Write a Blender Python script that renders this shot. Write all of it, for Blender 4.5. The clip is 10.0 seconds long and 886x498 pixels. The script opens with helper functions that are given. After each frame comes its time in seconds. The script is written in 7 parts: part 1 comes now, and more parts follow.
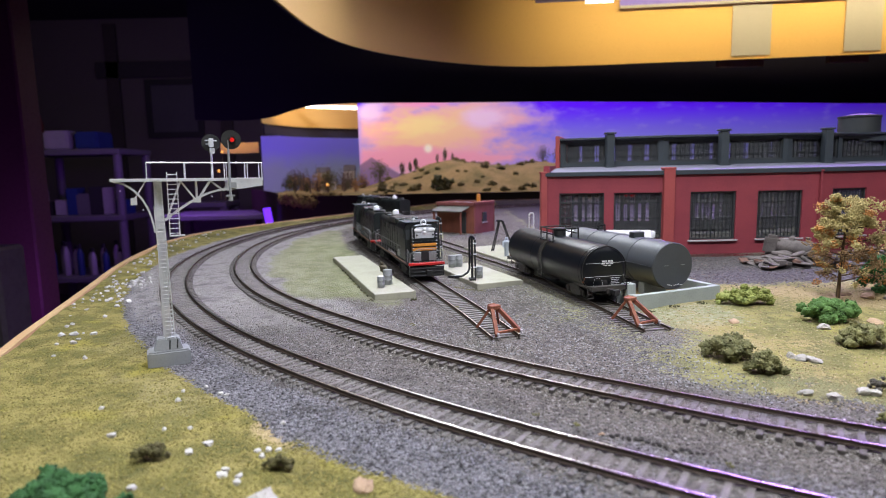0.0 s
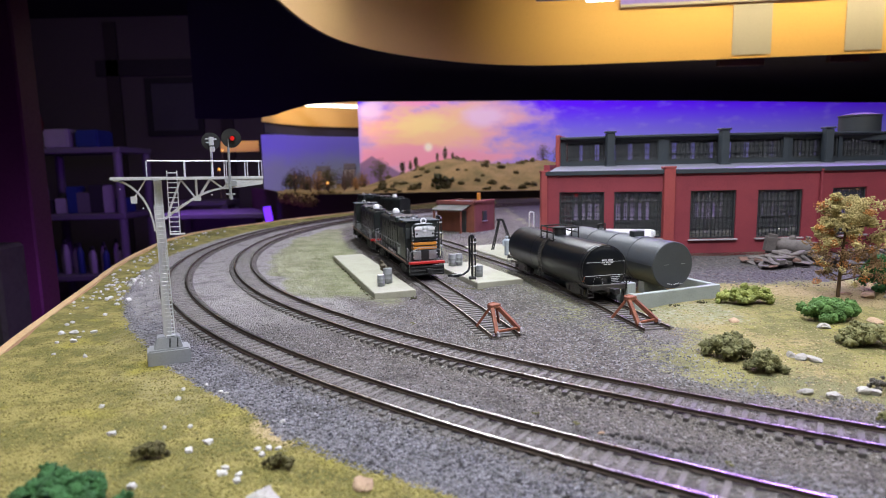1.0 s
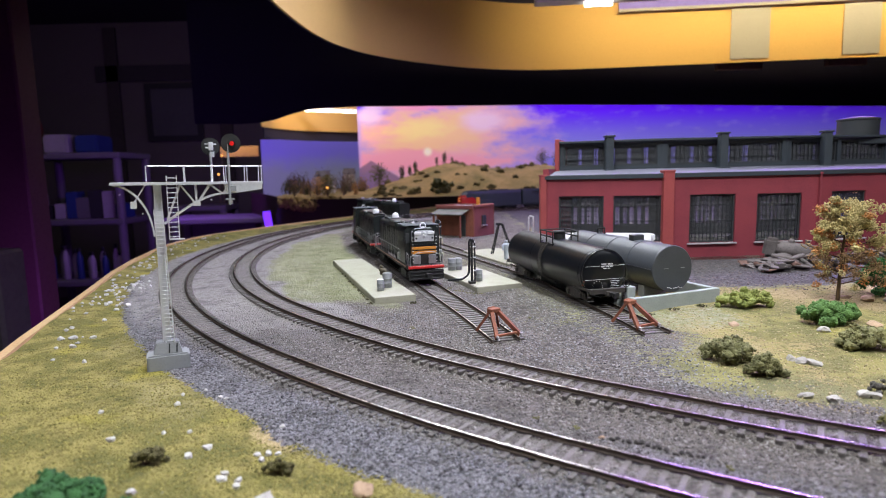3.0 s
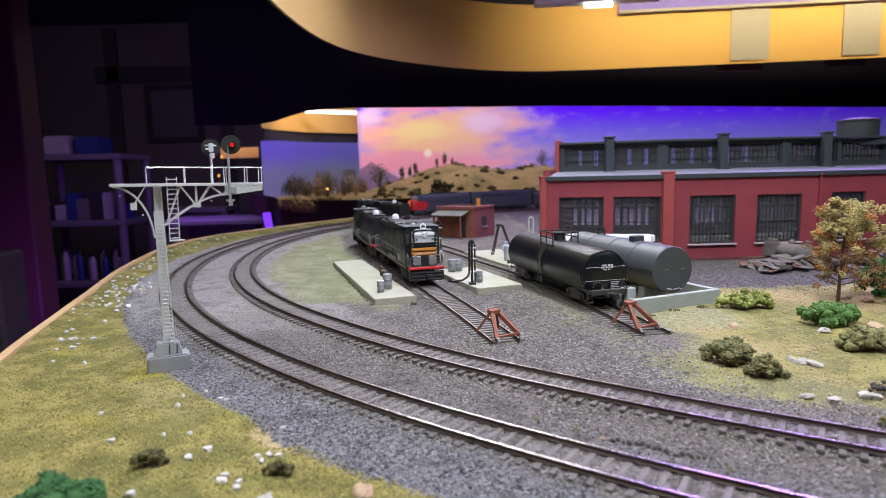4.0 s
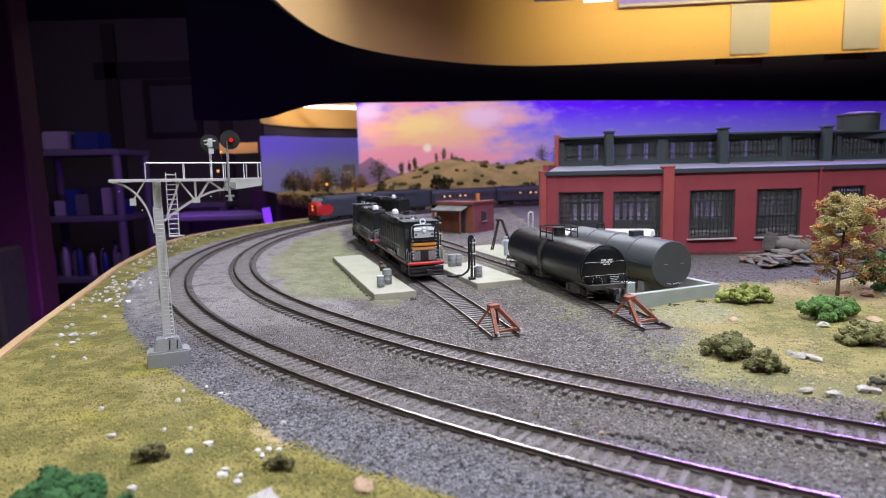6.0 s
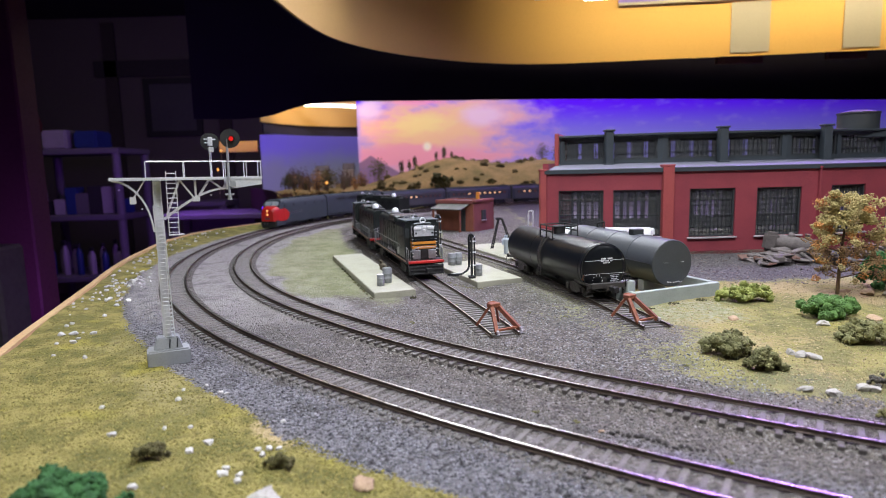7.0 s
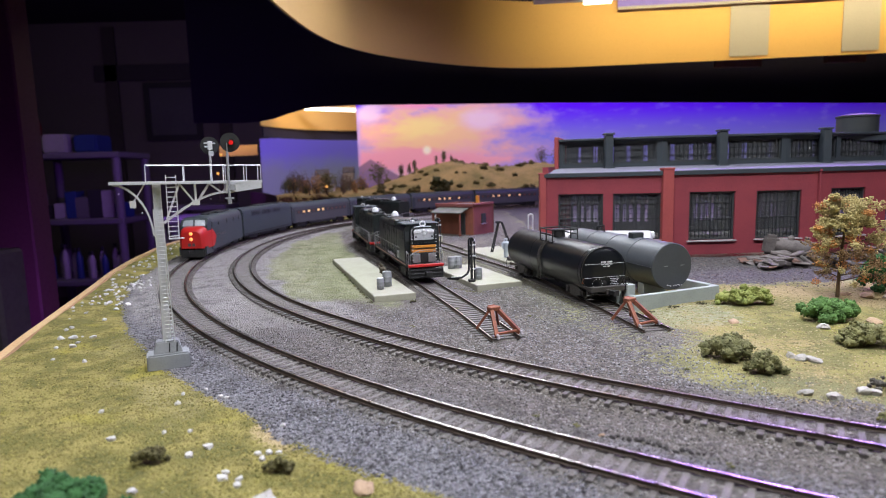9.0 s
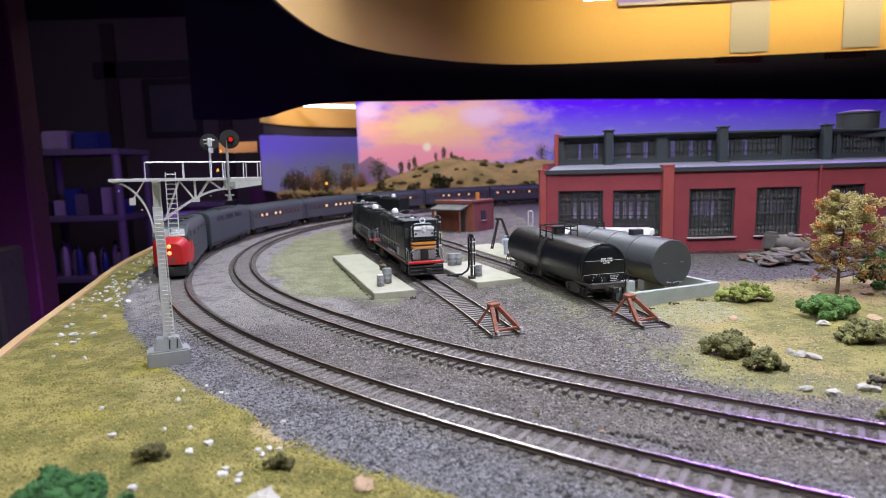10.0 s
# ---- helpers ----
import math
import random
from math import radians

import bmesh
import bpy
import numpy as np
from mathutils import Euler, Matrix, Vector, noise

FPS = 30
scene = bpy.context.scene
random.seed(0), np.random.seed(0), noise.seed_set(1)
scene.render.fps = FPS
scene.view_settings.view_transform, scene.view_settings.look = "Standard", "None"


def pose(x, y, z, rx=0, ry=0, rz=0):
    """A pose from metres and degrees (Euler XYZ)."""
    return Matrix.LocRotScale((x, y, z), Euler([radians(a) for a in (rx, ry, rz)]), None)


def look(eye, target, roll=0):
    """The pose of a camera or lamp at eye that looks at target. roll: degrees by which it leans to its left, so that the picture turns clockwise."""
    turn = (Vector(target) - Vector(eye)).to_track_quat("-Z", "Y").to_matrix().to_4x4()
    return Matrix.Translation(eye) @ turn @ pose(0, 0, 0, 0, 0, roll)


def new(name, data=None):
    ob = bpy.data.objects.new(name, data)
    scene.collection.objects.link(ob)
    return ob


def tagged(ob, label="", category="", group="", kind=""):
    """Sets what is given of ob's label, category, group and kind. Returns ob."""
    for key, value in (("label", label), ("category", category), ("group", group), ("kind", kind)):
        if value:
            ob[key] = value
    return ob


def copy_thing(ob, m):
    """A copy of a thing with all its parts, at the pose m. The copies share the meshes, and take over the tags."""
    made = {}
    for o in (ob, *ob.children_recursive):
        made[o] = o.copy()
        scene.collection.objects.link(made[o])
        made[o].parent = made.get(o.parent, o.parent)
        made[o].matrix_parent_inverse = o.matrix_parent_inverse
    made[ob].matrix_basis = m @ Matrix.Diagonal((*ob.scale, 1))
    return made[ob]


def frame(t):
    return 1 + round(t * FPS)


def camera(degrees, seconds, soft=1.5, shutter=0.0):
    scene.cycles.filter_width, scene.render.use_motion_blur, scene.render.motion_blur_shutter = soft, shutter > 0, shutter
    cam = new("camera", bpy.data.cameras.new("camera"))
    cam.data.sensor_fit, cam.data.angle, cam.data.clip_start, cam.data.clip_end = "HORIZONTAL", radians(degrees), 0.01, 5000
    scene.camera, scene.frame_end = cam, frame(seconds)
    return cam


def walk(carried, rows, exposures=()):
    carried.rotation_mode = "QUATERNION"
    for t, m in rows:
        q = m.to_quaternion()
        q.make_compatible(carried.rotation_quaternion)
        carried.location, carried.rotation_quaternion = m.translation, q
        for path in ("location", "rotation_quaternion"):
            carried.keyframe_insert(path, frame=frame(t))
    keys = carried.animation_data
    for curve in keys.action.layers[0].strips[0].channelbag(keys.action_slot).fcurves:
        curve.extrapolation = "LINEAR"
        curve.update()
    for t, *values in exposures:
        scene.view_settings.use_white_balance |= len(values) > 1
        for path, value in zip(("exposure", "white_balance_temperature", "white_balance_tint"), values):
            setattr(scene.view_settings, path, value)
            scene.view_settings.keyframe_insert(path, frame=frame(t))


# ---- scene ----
# ---- camera ----
EYE = (0.0, 0.0, 0.1016)
cam = camera(73.49, 10.0, soft=0.9)
cam.data.dof.use_dof = True
cam.data.dof.focus_distance = 0.42
cam.data.dof.aperture_fstop = 12.5
# seconds, tilt down, lean, turn to the right (degrees)
TILTS = [(0.0, 7.663, -1.211, 0.01), (0.5, 7.794, -1.202, -0.038), (1.0, 7.781, -1.143, 0.0), (1.5, 7.435, -1.163, 0.021),
         (2.0, 7.417, -1.204, 0.015), (2.5, 7.379, -1.267, 0.052), (4.0, 7.245, -1.314, 0.039), (4.5, 7.13, -1.292, 0.075),
         (5.0, 7.184, -1.298, 0.067), (5.5, 7.529, -1.39, 0.067), (7.0, 7.857, -1.426, 0.056), (7.5, 8.093, -1.457, 0.035),
         (8.0, 8.256, -1.455, 0.023), (8.5, 8.098, -1.455, 0.034), (9.0, 7.515, -1.484, 0.078), (9.5, 7.593, -1.493, 0.081),
         (10.0, 7.818, -1.501, 0.076)]


def view(tilt, lean, turn):
    a, b = radians(tilt), radians(turn)
    return look(EYE, (EYE[0] + math.sin(b) * math.cos(a), EYE[1] + math.cos(b) * math.cos(a), EYE[2] - math.sin(a)), lean)


walk(cam, [(t, view(a, b, c)) for t, a, b, c in TILTS], exposures=[(0.0, 0.0), (10.0, 0.0)])

# ---- light ----
world = bpy.data.worlds.new("dim_room")
scene.world = world
world.use_nodes = True
world.node_tree.nodes["Background"].inputs[0].default_value = (0.34, 0.33, 0.58, 1)
world.node_tree.nodes["Background"].inputs[1].default_value = 0.078


def area_lamp(name, eye, target, sx, sy, power, color, roll=0, spread=180):
    d = bpy.data.lights.new(name, "AREA")
    d.shape, d.size, d.size_y, d.energy, d.color, d.spread = "RECTANGLE", sx, sy, power, color, radians(spread)
    ob = new(name, d)
    ob.matrix_world = look(eye, target, roll)
    return ob


# white strips over the layout, the warm strip inside the valance, violet strips of the far scenes
area_lamp("strip_light_main", (0.25, 0.10, 0.70), (0.25, 0.16, 0.0), 1.6, 0.05, 10.4, (0.90, 0.92, 1.0), 0, 150)
area_lamp("strip_light_side", (0.06, 0.72, 0.75), (0.06, 0.72, 0.0), 1.0, 0.05, 5.8, (0.83, 0.90, 1.0), 0, 125).matrix_world = pose(0.06, 0.72, 0.75, 0, 0, 100)
area_lamp("strip_light_back", (0.10, 1.42, 0.63), (0.08, 0.98, 0.0), 0.50, 0.04, 1.35, (0.93, 0.95, 1.0), 12, 110)
area_lamp("violet_strip", (0.86, 1.28, 0.76), (0.70, 0.95, 0.0), 1.05, 0.05, 11.5, (0.42, 0.20, 1.0), 14, 140)
area_lamp("valance_strip", (0.95, 1.47, 0.64), (0.95, 1.74, 0.48), 1.25, 0.03, 2.4, (1.0, 0.78, 0.42), 0, 110)
area_lamp("backdrop_strip", (0.6, 2.70, 0.80), (0.6, 3.2, 0.10), 3.0, 0.05, 6.8, (0.62, 0.56, 1.0))
area_lamp("far_scene_strip", (0.0, 2.62, 0.80), (0.0, 2.85, 0.0), 2.2, 0.05, 5.4, (1.0, 0.92, 0.78))
area_lamp("far_valance_strip", (-0.55, 2.98, 0.40), (-0.60, 3.25, 0.42), 0.4, 0.03, 0.55, (1.0, 0.66, 0.26))
# unseen warm fill, added so that the distant valance board looks lit
area_lamp("side_valance_fill", (-1.37, 4.02, 0.33), (-1.37, 4.14, 0.25), 0.25, 0.02, 0.12, (1.0, 0.72, 0.30))
area_lamp("violet_aisle_lamp", (-1.30, 3.0, 0.30), (-2.2, 4.0, -0.6), 0.5, 0.1, 4.6, (0.36, 0.10, 1.0))
# unseen fill, added to lift the dark storage corner
area_lamp("room_fill_light", (-2.6, 3.2, 1.46), (-2.6, 4.2, 0.0), 0.9, 0.3, 2.2, (1.0, 0.82, 0.80))
# unseen violet fill, added to tint the partition and the lower shelves
area_lamp("violet_fill_light", (-1.05, 1.55, -0.42), (-1.75, 2.5, -0.30), 0.4, 0.05, 2.6, (0.46, 0.10, 1.0))

# ---- materials ----
def _mix(nt, a, b, fac):
    n = nt.nodes.new("ShaderNodeMix")
    n.data_type = "RGBA"
    for k, v in ((0, fac), (6, a), (7, b)):
        if isinstance(v, bpy.types.NodeSocket):
            nt.links.new(v, n.inputs[k])
        elif k == 0:
            n.inputs[0].default_value = v
        else:
            n.inputs[k].default_value = (*v, 1)
    return n.outputs[2]


def _noise(nt, scale, detail=3.0, rough=0.6, co=None):
    n = nt.nodes.new("ShaderNodeTexNoise")
    n.inputs["Scale"].default_value, n.inputs["Detail"].default_value, n.inputs["Roughness"].default_value = scale, detail, rough
    if co is not None:
        nt.links.new(co, n.inputs["Vector"])
    return n.outputs["Fac"]


def _ramp(nt, fac, lo, hi):
    n = nt.nodes.new("ShaderNodeMapRange")
    n.interpolation_type = "SMOOTHSTEP"
    nt.links.new(fac, n.inputs["Value"])
    n.inputs["From Min"].default_value, n.inputs["From Max"].default_value = lo, hi
    return n.outputs["Result"]


def _math(nt, op, a, b):
    n = nt.nodes.new("ShaderNodeMath")
    n.operation = op
    for k, v in ((0, a), (1, b)):
        if isinstance(v, bpy.types.NodeSocket):
            nt.links.new(v, n.inputs[k])
        else:
            n.inputs[k].default_value = v
    return n.outputs[0]


def material(name, base, second=None, rough=0.6, metal=0.0, coarse=60.0, fine=900.0, vary=0.25, bump=0.3, depth=0.0004, spread=0.0, emit=None, power=0.0, spec=0.5):
    """A painted or natural surface: base and second colour at two scales, fine relief, and shade that differs from piece to piece."""
    m = bpy.data.materials.new(name)
    m.use_nodes = True
    nt = m.node_tree
    p = nt.nodes["Principled BSDF"]
    second = second or tuple(c * 0.6 for c in base)
    co = nt.nodes.new("ShaderNodeTexCoord").outputs["Object"]
    big = _noise(nt, coarse, 4.0, 0.6, co)
    small = _noise(nt, fine, 3.0, 0.65, co)
    col = _mix(nt, base, second, _math(nt, "MULTIPLY", _ramp(nt, big, 0.38, 0.72), min(1.0, vary * 2)))
    col = _mix(nt, col, tuple(c * 0.55 for c in second), _math(nt, "MULTIPLY", _ramp(nt, small, 0.45, 0.75), vary))
    if spread:
        info = nt.nodes.new("ShaderNodeObjectInfo").outputs["Random"]
        h = nt.nodes.new("ShaderNodeHueSaturation")
        nt.links.new(_math(nt, "MULTIPLY_ADD", info, spread * 2), h.inputs["Value"])
        h.inputs["Value"].links[0].from_node.inputs[2].default_value = 1 - spread
        nt.links.new(col, h.inputs["Color"])
        col = h.outputs[0]
    nt.links.new(col, p.inputs["Base Color"])
    r = _math(nt, "MULTIPLY_ADD", small, 0.25)
    r.node.inputs[2].default_value = max(0.02, rough - 0.12)
    nt.links.new(r, p.inputs["Roughness"])
    p.inputs["Metallic"].default_value = metal
    p.inputs["Specular IOR Level"].default_value = spec
    if bump:
        b = nt.nodes.new("ShaderNodeBump")
        b.inputs["Strength"].default_value, b.inputs["Distance"].default_value = bump, depth
        nt.links.new(small, b.inputs["Height"])
        nt.links.new(b.outputs[0], p.inputs["Normal"])
    if emit:
        p.inputs["Emission Color"].default_value = (*emit, 1)
        p.inputs["Emission Strength"].default_value = power
    return m


def glass(name, tint=(0.8, 0.85, 0.9), rough=0.05):
    m = bpy.data.materials.new(name)
    m.use_nodes = True
    p = m.node_tree.nodes["Principled BSDF"]
    p.inputs["Base Color"].default_value = (*tint, 1)
    p.inputs["Roughness"].default_value = rough
    p.inputs["Transmission Weight"].default_value = 1.0
    p.inputs["IOR"].default_value = 1.1
    return m


def ground_material():
    """Turf, gravel, soil and sand, mixed by the zones painted on the sheet."""
    m = bpy.data.materials.new("scenic_ground")
    m.use_nodes = True
    nt = m.node_tree
    p = nt.nodes["Principled BSDF"]
    co = nt.nodes.new("ShaderNodeTexCoord").outputs["Object"]
    zone = nt.nodes.new("ShaderNodeAttribute")
    zone.attribute_name = "zone"
    sep = nt.nodes.new("ShaderNodeSeparateColor")
    nt.links.new(zone.outputs["Color"], sep.inputs[0])
    n1, n2, n3, n4 = _noise(nt, 9, 4, 0.6, co), _noise(nt, 45, 4, 0.65, co), _noise(nt, 320, 3, 0.7, co), _noise(nt, 1100, 2, 0.7, co)
    v = nt.nodes.new("ShaderNodeTexVoronoi")
    v.inputs["Scale"].default_value = 900
    nt.links.new(co, v.inputs["Vector"])
    cell = nt.nodes.new("ShaderNodeSeparateColor")
    nt.links.new(v.outputs["Color"], cell.inputs[0])
    turf = _mix(nt, (0.350, 0.294, 0.092), (0.185, 0.170, 0.048), _ramp(nt, n2, 0.40, 0.60))
    turf = _mix(nt, turf, (0.39, 0.33, 0.15), _ramp(nt, n1, 0.54, 0.70))
    turf = _mix(nt, turf, (0.145, 0.138, 0.040), _math(nt, "MULTIPLY", _ramp(nt, _noise(nt, 17, 3, 0.6, co), 0.52, 0.66), 0.75))
    turf = _mix(nt, turf, (0.40, 0.345, 0.06), _math(nt, "MULTIPLY", _ramp(nt, _noise(nt, 26, 2, 0.5, co), 0.58, 0.70), 0.7))
    turf = _mix(nt, turf, (0.070, 0.062, 0.020), _math(nt, "MULTIPLY", _ramp(nt, _noise(nt, 130, 6, 0.75, co), 0.50, 0.66), 0.60))
    turf = _mix(nt, turf, (0.31, 0.31, 0.19), _math(nt, "MULTIPLY", sep.outputs[2], 0.85))
    grav = _mix(nt, (0.115, 0.111, 0.112), (0.36, 0.35, 0.365), cell.outputs[0])
    grav = _mix(nt, grav, (0.045, 0.042, 0.045), _ramp(nt, cell.outputs[1], 0.72, 0.95))
    grav = _mix(nt, grav, (0.075, 0.068, 0.064), _math(nt, "MULTIPLY", _ramp(nt, n2, 0.52, 0.68), 0.55))
    brown = _mix(nt, (0.225, 0.198, 0.176), (0.105, 0.093, 0.084), _ramp(nt, n3, 0.35, 0.7))
    brown = _mix(nt, brown, (0.40, 0.375, 0.35), _ramp(nt, cell.outputs[2], 0.75, 1.0))
    brown = _mix(nt, brown, (0.065, 0.056, 0.050), _math(nt, "MULTIPLY", _ramp(nt, n2, 0.50, 0.66), 0.5))
    brown = _mix(nt, brown, (0.30, 0.268, 0.235), _math(nt, "MULTIPLY", _ramp(nt, n1, 0.52, 0.66), 0.5))
    grav = _mix(nt, grav, brown, sep.outputs[2])
    dirt = _mix(nt, (0.086, 0.076, 0.078), (0.20, 0.182, 0.180), _ramp(nt, n3, 0.35, 0.75))
    sand = _mix(nt, (0.52, 0.40, 0.21), (0.34, 0.27, 0.12), _ramp(nt, n3, 0.35, 0.7))
    wob = _math(nt, "SUBTRACT", _math(nt, "ADD", _math(nt, "MULTIPLY", n2, 0.8), _math(nt, "MULTIPLY", n3, 1.5)), 1.15)
    g = _ramp(nt, _math(nt, "ADD", sep.outputs[0], wob), 0.40, 0.60)
    d = _ramp(nt, _math(nt, "ADD", sep.outputs[1], wob), 0.40, 0.62)
    s = _ramp(nt, _math(nt, "ADD", zone.outputs["Alpha"], wob), 0.42, 0.68)
    col = _mix(nt, turf, sand, s)
    col = _mix(nt, col, dirt, d)
    col = _mix(nt, col, grav, g)
    # pale dusty cover on the far ballast, partly painted-in light, and soft green flock in the yard
    cover = nt.nodes.new("ShaderNodeAttribute")
    cover.attribute_name = "cover"
    cs = nt.nodes.new("ShaderNodeSeparateColor")
    nt.links.new(cover.outputs["Color"], cs.inputs[0])
    lit_dust = _mix(nt, (0.49, 0.455, 0.425), (0.32, 0.296, 0.278), _ramp(nt, n3, 0.40, 0.66))
    lit_dust = _mix(nt, lit_dust, (0.20, 0.188, 0.182), _math(nt, "MULTIPLY", _ramp(nt, n2, 0.50, 0.66), 0.7))
    col = _mix(nt, col, lit_dust, _math(nt, "MULTIPLY", _ramp(nt, _math(nt, "ADD", cs.outputs[0], wob), 0.25, 0.80), 0.78))
    col = _mix(nt, col, (0.075, 0.064, 0.058), _math(nt, "MULTIPLY", cs.outputs[2], 0.08))
    flock = _mix(nt, (0.36, 0.355, 0.220), (0.275, 0.288, 0.150), _ramp(nt, n2, 0.40, 0.62))
    flock = _mix(nt, flock, (0.44, 0.42, 0.33), _math(nt, "MULTIPLY", _ramp(nt, n3, 0.50, 0.68), 0.6))
    flock = _mix(nt, flock, (0.10, 0.105, 0.05), _math(nt, "MULTIPLY", _ramp(nt, n4, 0.60, 0.75), 0.6))
    col = _mix(nt, col, flock, _math(nt, "MULTIPLY", _ramp(nt, _math(nt, "ADD", cs.outputs[1], wob), 0.25, 0.75), 0.9))
    nt.links.new(col, p.inputs["Base Color"])
    p.inputs["Roughness"].default_value = 0.95
    p.inputs["Specular IOR Level"].default_value = 0.15
    b = nt.nodes.new("ShaderNodeBump")
    b.inputs["Strength"].default_value, b.inputs["Distance"].default_value = 1.0, 0.0022
    pebble = _math(nt, "MULTIPLY", v.outputs["Distance"], _math(nt, "MULTIPLY", g, -900.0 * 0.0011))
    nt.links.new(_math(nt, "ADD", _math(nt, "ADD", n3, _math(nt, "MULTIPLY", n4, 0.8)), pebble), b.inputs["Height"])
    nt.links.new(b.outputs[0], p.inputs["Normal"])
    return m


GROUND = ground_material()
RAIL = material("weathered_rail", (0.070, 0.050, 0.038), (0.12, 0.088, 0.064), 0.5, 0.4, 80, 1500, 0.3, 0.2)
RAILTOP = material("polished_rail_head", (0.80, 0.76, 0.70), (0.56, 0.50, 0.43), 0.28, 1.0, 60, 900, 0.35, 0.05)
TIE = material("weathered_tie", (0.100, 0.087, 0.081), (0.160, 0.140, 0.130), 0.50, 0, 200, 1600, 0.45, 0.6, 0.0004, spread=0.16)
CONCRETE = material("concrete", (0.375, 0.362, 0.280), (0.26, 0.25, 0.19), 0.85, 0, 40, 800, 0.22, 0.3)
GRIME = material("oily_running_gear", (0.040, 0.037, 0.035), (0.075, 0.062, 0.052), 0.45, 0, 120, 1200, 0.4, 0.25)
GREYCAST = material("grey_plastic_casting", (0.30, 0.31, 0.32), (0.24, 0.25, 0.26), 0.6, 0, 60, 900, 0.2, 0.2)
SILVER = material("aluminium_paint", (0.82, 0.83, 0.85), (0.62, 0.64, 0.67), 0.36, 0.35, 90, 1400, 0.25, 0.15)
BRICKRED = material("red_brick_paint", (0.285, 0.042, 0.056), (0.215, 0.032, 0.048), 0.7, 0, 30, 700, 0.35, 0.35)
INNERWALL = material("dusty_grey_inner_wall", (0.17, 0.155, 0.16), (0.11, 0.10, 0.105), 0.85, 0, 40, 500, 0.3, 0.3)
FADEDBRICK = material("faded_brick_paint", (0.235, 0.070, 0.062), (0.175, 0.050, 0.048), 0.8, 0, 45, 600, 0.4, 0.35)
REDTRIM = material("red_trim", (0.36, 0.065, 0.062), (0.28, 0.045, 0.05), 0.65, 0, 40, 700, 0.3, 0.25)
DARKTRIM = material("slate_grey_trim", (0.038, 0.048, 0.056), (0.030, 0.036, 0.044), 0.6, 0, 50, 900, 0.25, 0.2)
ROOFGREY = material("grey_roofing", (0.165, 0.16, 0.20), (0.125, 0.12, 0.155), 0.7, 0, 25, 600, 0.25, 0.3)
MUNTIN = material("dark_window_bars", (0.035, 0.040, 0.042), (0.05, 0.052, 0.054), 0.5, 0, 60, 900, 0.3, 0.1)
SILL = material("pale_sill", (0.42, 0.38, 0.40), (0.32, 0.28, 0.30), 0.7, 0, 60, 900, 0.2, 0.2)
STEEL = material("dull_steel", (0.30, 0.31, 0.32), (0.20, 0.205, 0.21), 0.45, 0.4, 120, 1200, 0.35, 0.2)
PANE = glass("window_pane", (0.86, 0.87, 0.90), 0.06)
# dusty plastic glazing: part of the light is scattered
PANE.node_tree.nodes["Principled BSDF"].inputs["Transmission Weight"].default_value = 0.95
BLACK = material("satin_black_paint", (0.0040, 0.0054, 0.0080), (0.007, 0.009, 0.012), 0.32, 0, 40, 60, 0.12, 0.0, spec=0.5)
FLATBLACK = material("grimy_black", (0.010, 0.010, 0.011), (0.028, 0.026, 0.024), 0.65, 0, 120, 1500, 0.4, 0.3)
TANKGREY = material("dark_grey_tank_paint", (0.062, 0.067, 0.075), (0.046, 0.049, 0.055), 0.42, 0, 30, 700, 0.3, 0.15)
WHITE = material("white_paint", (0.78, 0.78, 0.80), (0.66, 0.66, 0.68), 0.5, 0, 60, 900, 0.12, 0.1)
ORANGE = material("orange_stripe", (0.62, 0.24, 0.03), (0.5, 0.18, 0.03), 0.5, 0, 60, 900, 0.2, 0.1)
REDPAINT = material("scarlet_paint", (0.47, 0.016, 0.014), (0.36, 0.014, 0.014), 0.4, 0, 60, 900, 0.2, 0.08)
RUST = material("rust_red_steel", (0.26, 0.085, 0.042), (0.16, 0.05, 0.03), 0.75, 0, 150, 1400, 0.45, 0.4)
TRAINGREY = material("blue_grey_coach_paint", (0.040, 0.050, 0.056), (0.031, 0.038, 0.044), 0.5, 0, 30, 700, 0.25, 0.1)
COACHSIDE = material("lighter_coach_side", (0.078, 0.076, 0.084), (0.060, 0.058, 0.066), 0.45, 0, 30, 700, 0.25, 0.1)
LAMPGLOW = material("warm_lamp_glow", (0.9, 0.6, 0.2), None, 0.4, emit=(1.0, 0.42, 0.08), power=1.5)
HEADLIGHT = material("headlight_glow", (0.9, 0.5, 0.2), None, 0.4, emit=(1.0, 0.36, 0.10), power=1.1)
COACHGLOW = material("lit_coach_window", (0.9, 0.6, 0.3), None, 0.4, coarse=70, emit=(1.0, 0.52, 0.18), power=0.75)
COACHDIM = material("dim_coach_window", (0.06, 0.03, 0.03), None, 0.4, coarse=70, emit=(1.0, 0.30, 0.16), power=0.07)
SIGNALRED = material("red_signal_lens", (0.5, 0.01, 0.01), None, 0.2, emit=(1.0, 0.03, 0.03), power=0.55)
TUBE = material("light_tube", (0.9, 0.9, 0.85), None, 0.4, emit=(1.0, 0.93, 0.80), power=6.0)
VIOLETGLOW = material("violet_led", (0.3, 0.1, 0.9), None, 0.4, emit=(0.16, 0.03, 1.0), power=1.6)
# colour of the violet-lit soffit, with the light on it given as emission
VIOLETDIM = material("violet_soffit_glow", (0.16, 0.14, 0.34), None, 0.5, emit=(0.17, 0.08, 0.60), power=0.5)
VALANCE = material("yellow_valance_board", (0.74, 0.475, 0.155), (0.69, 0.435, 0.135), 0.75, 0, 4, 300, 0.15, 0.1)
PAPER = material("pale_paper_patch", (0.45, 0.44, 0.40), (0.40, 0.39, 0.36), 0.8, 0, 8, 300, 0.12, 0.1)
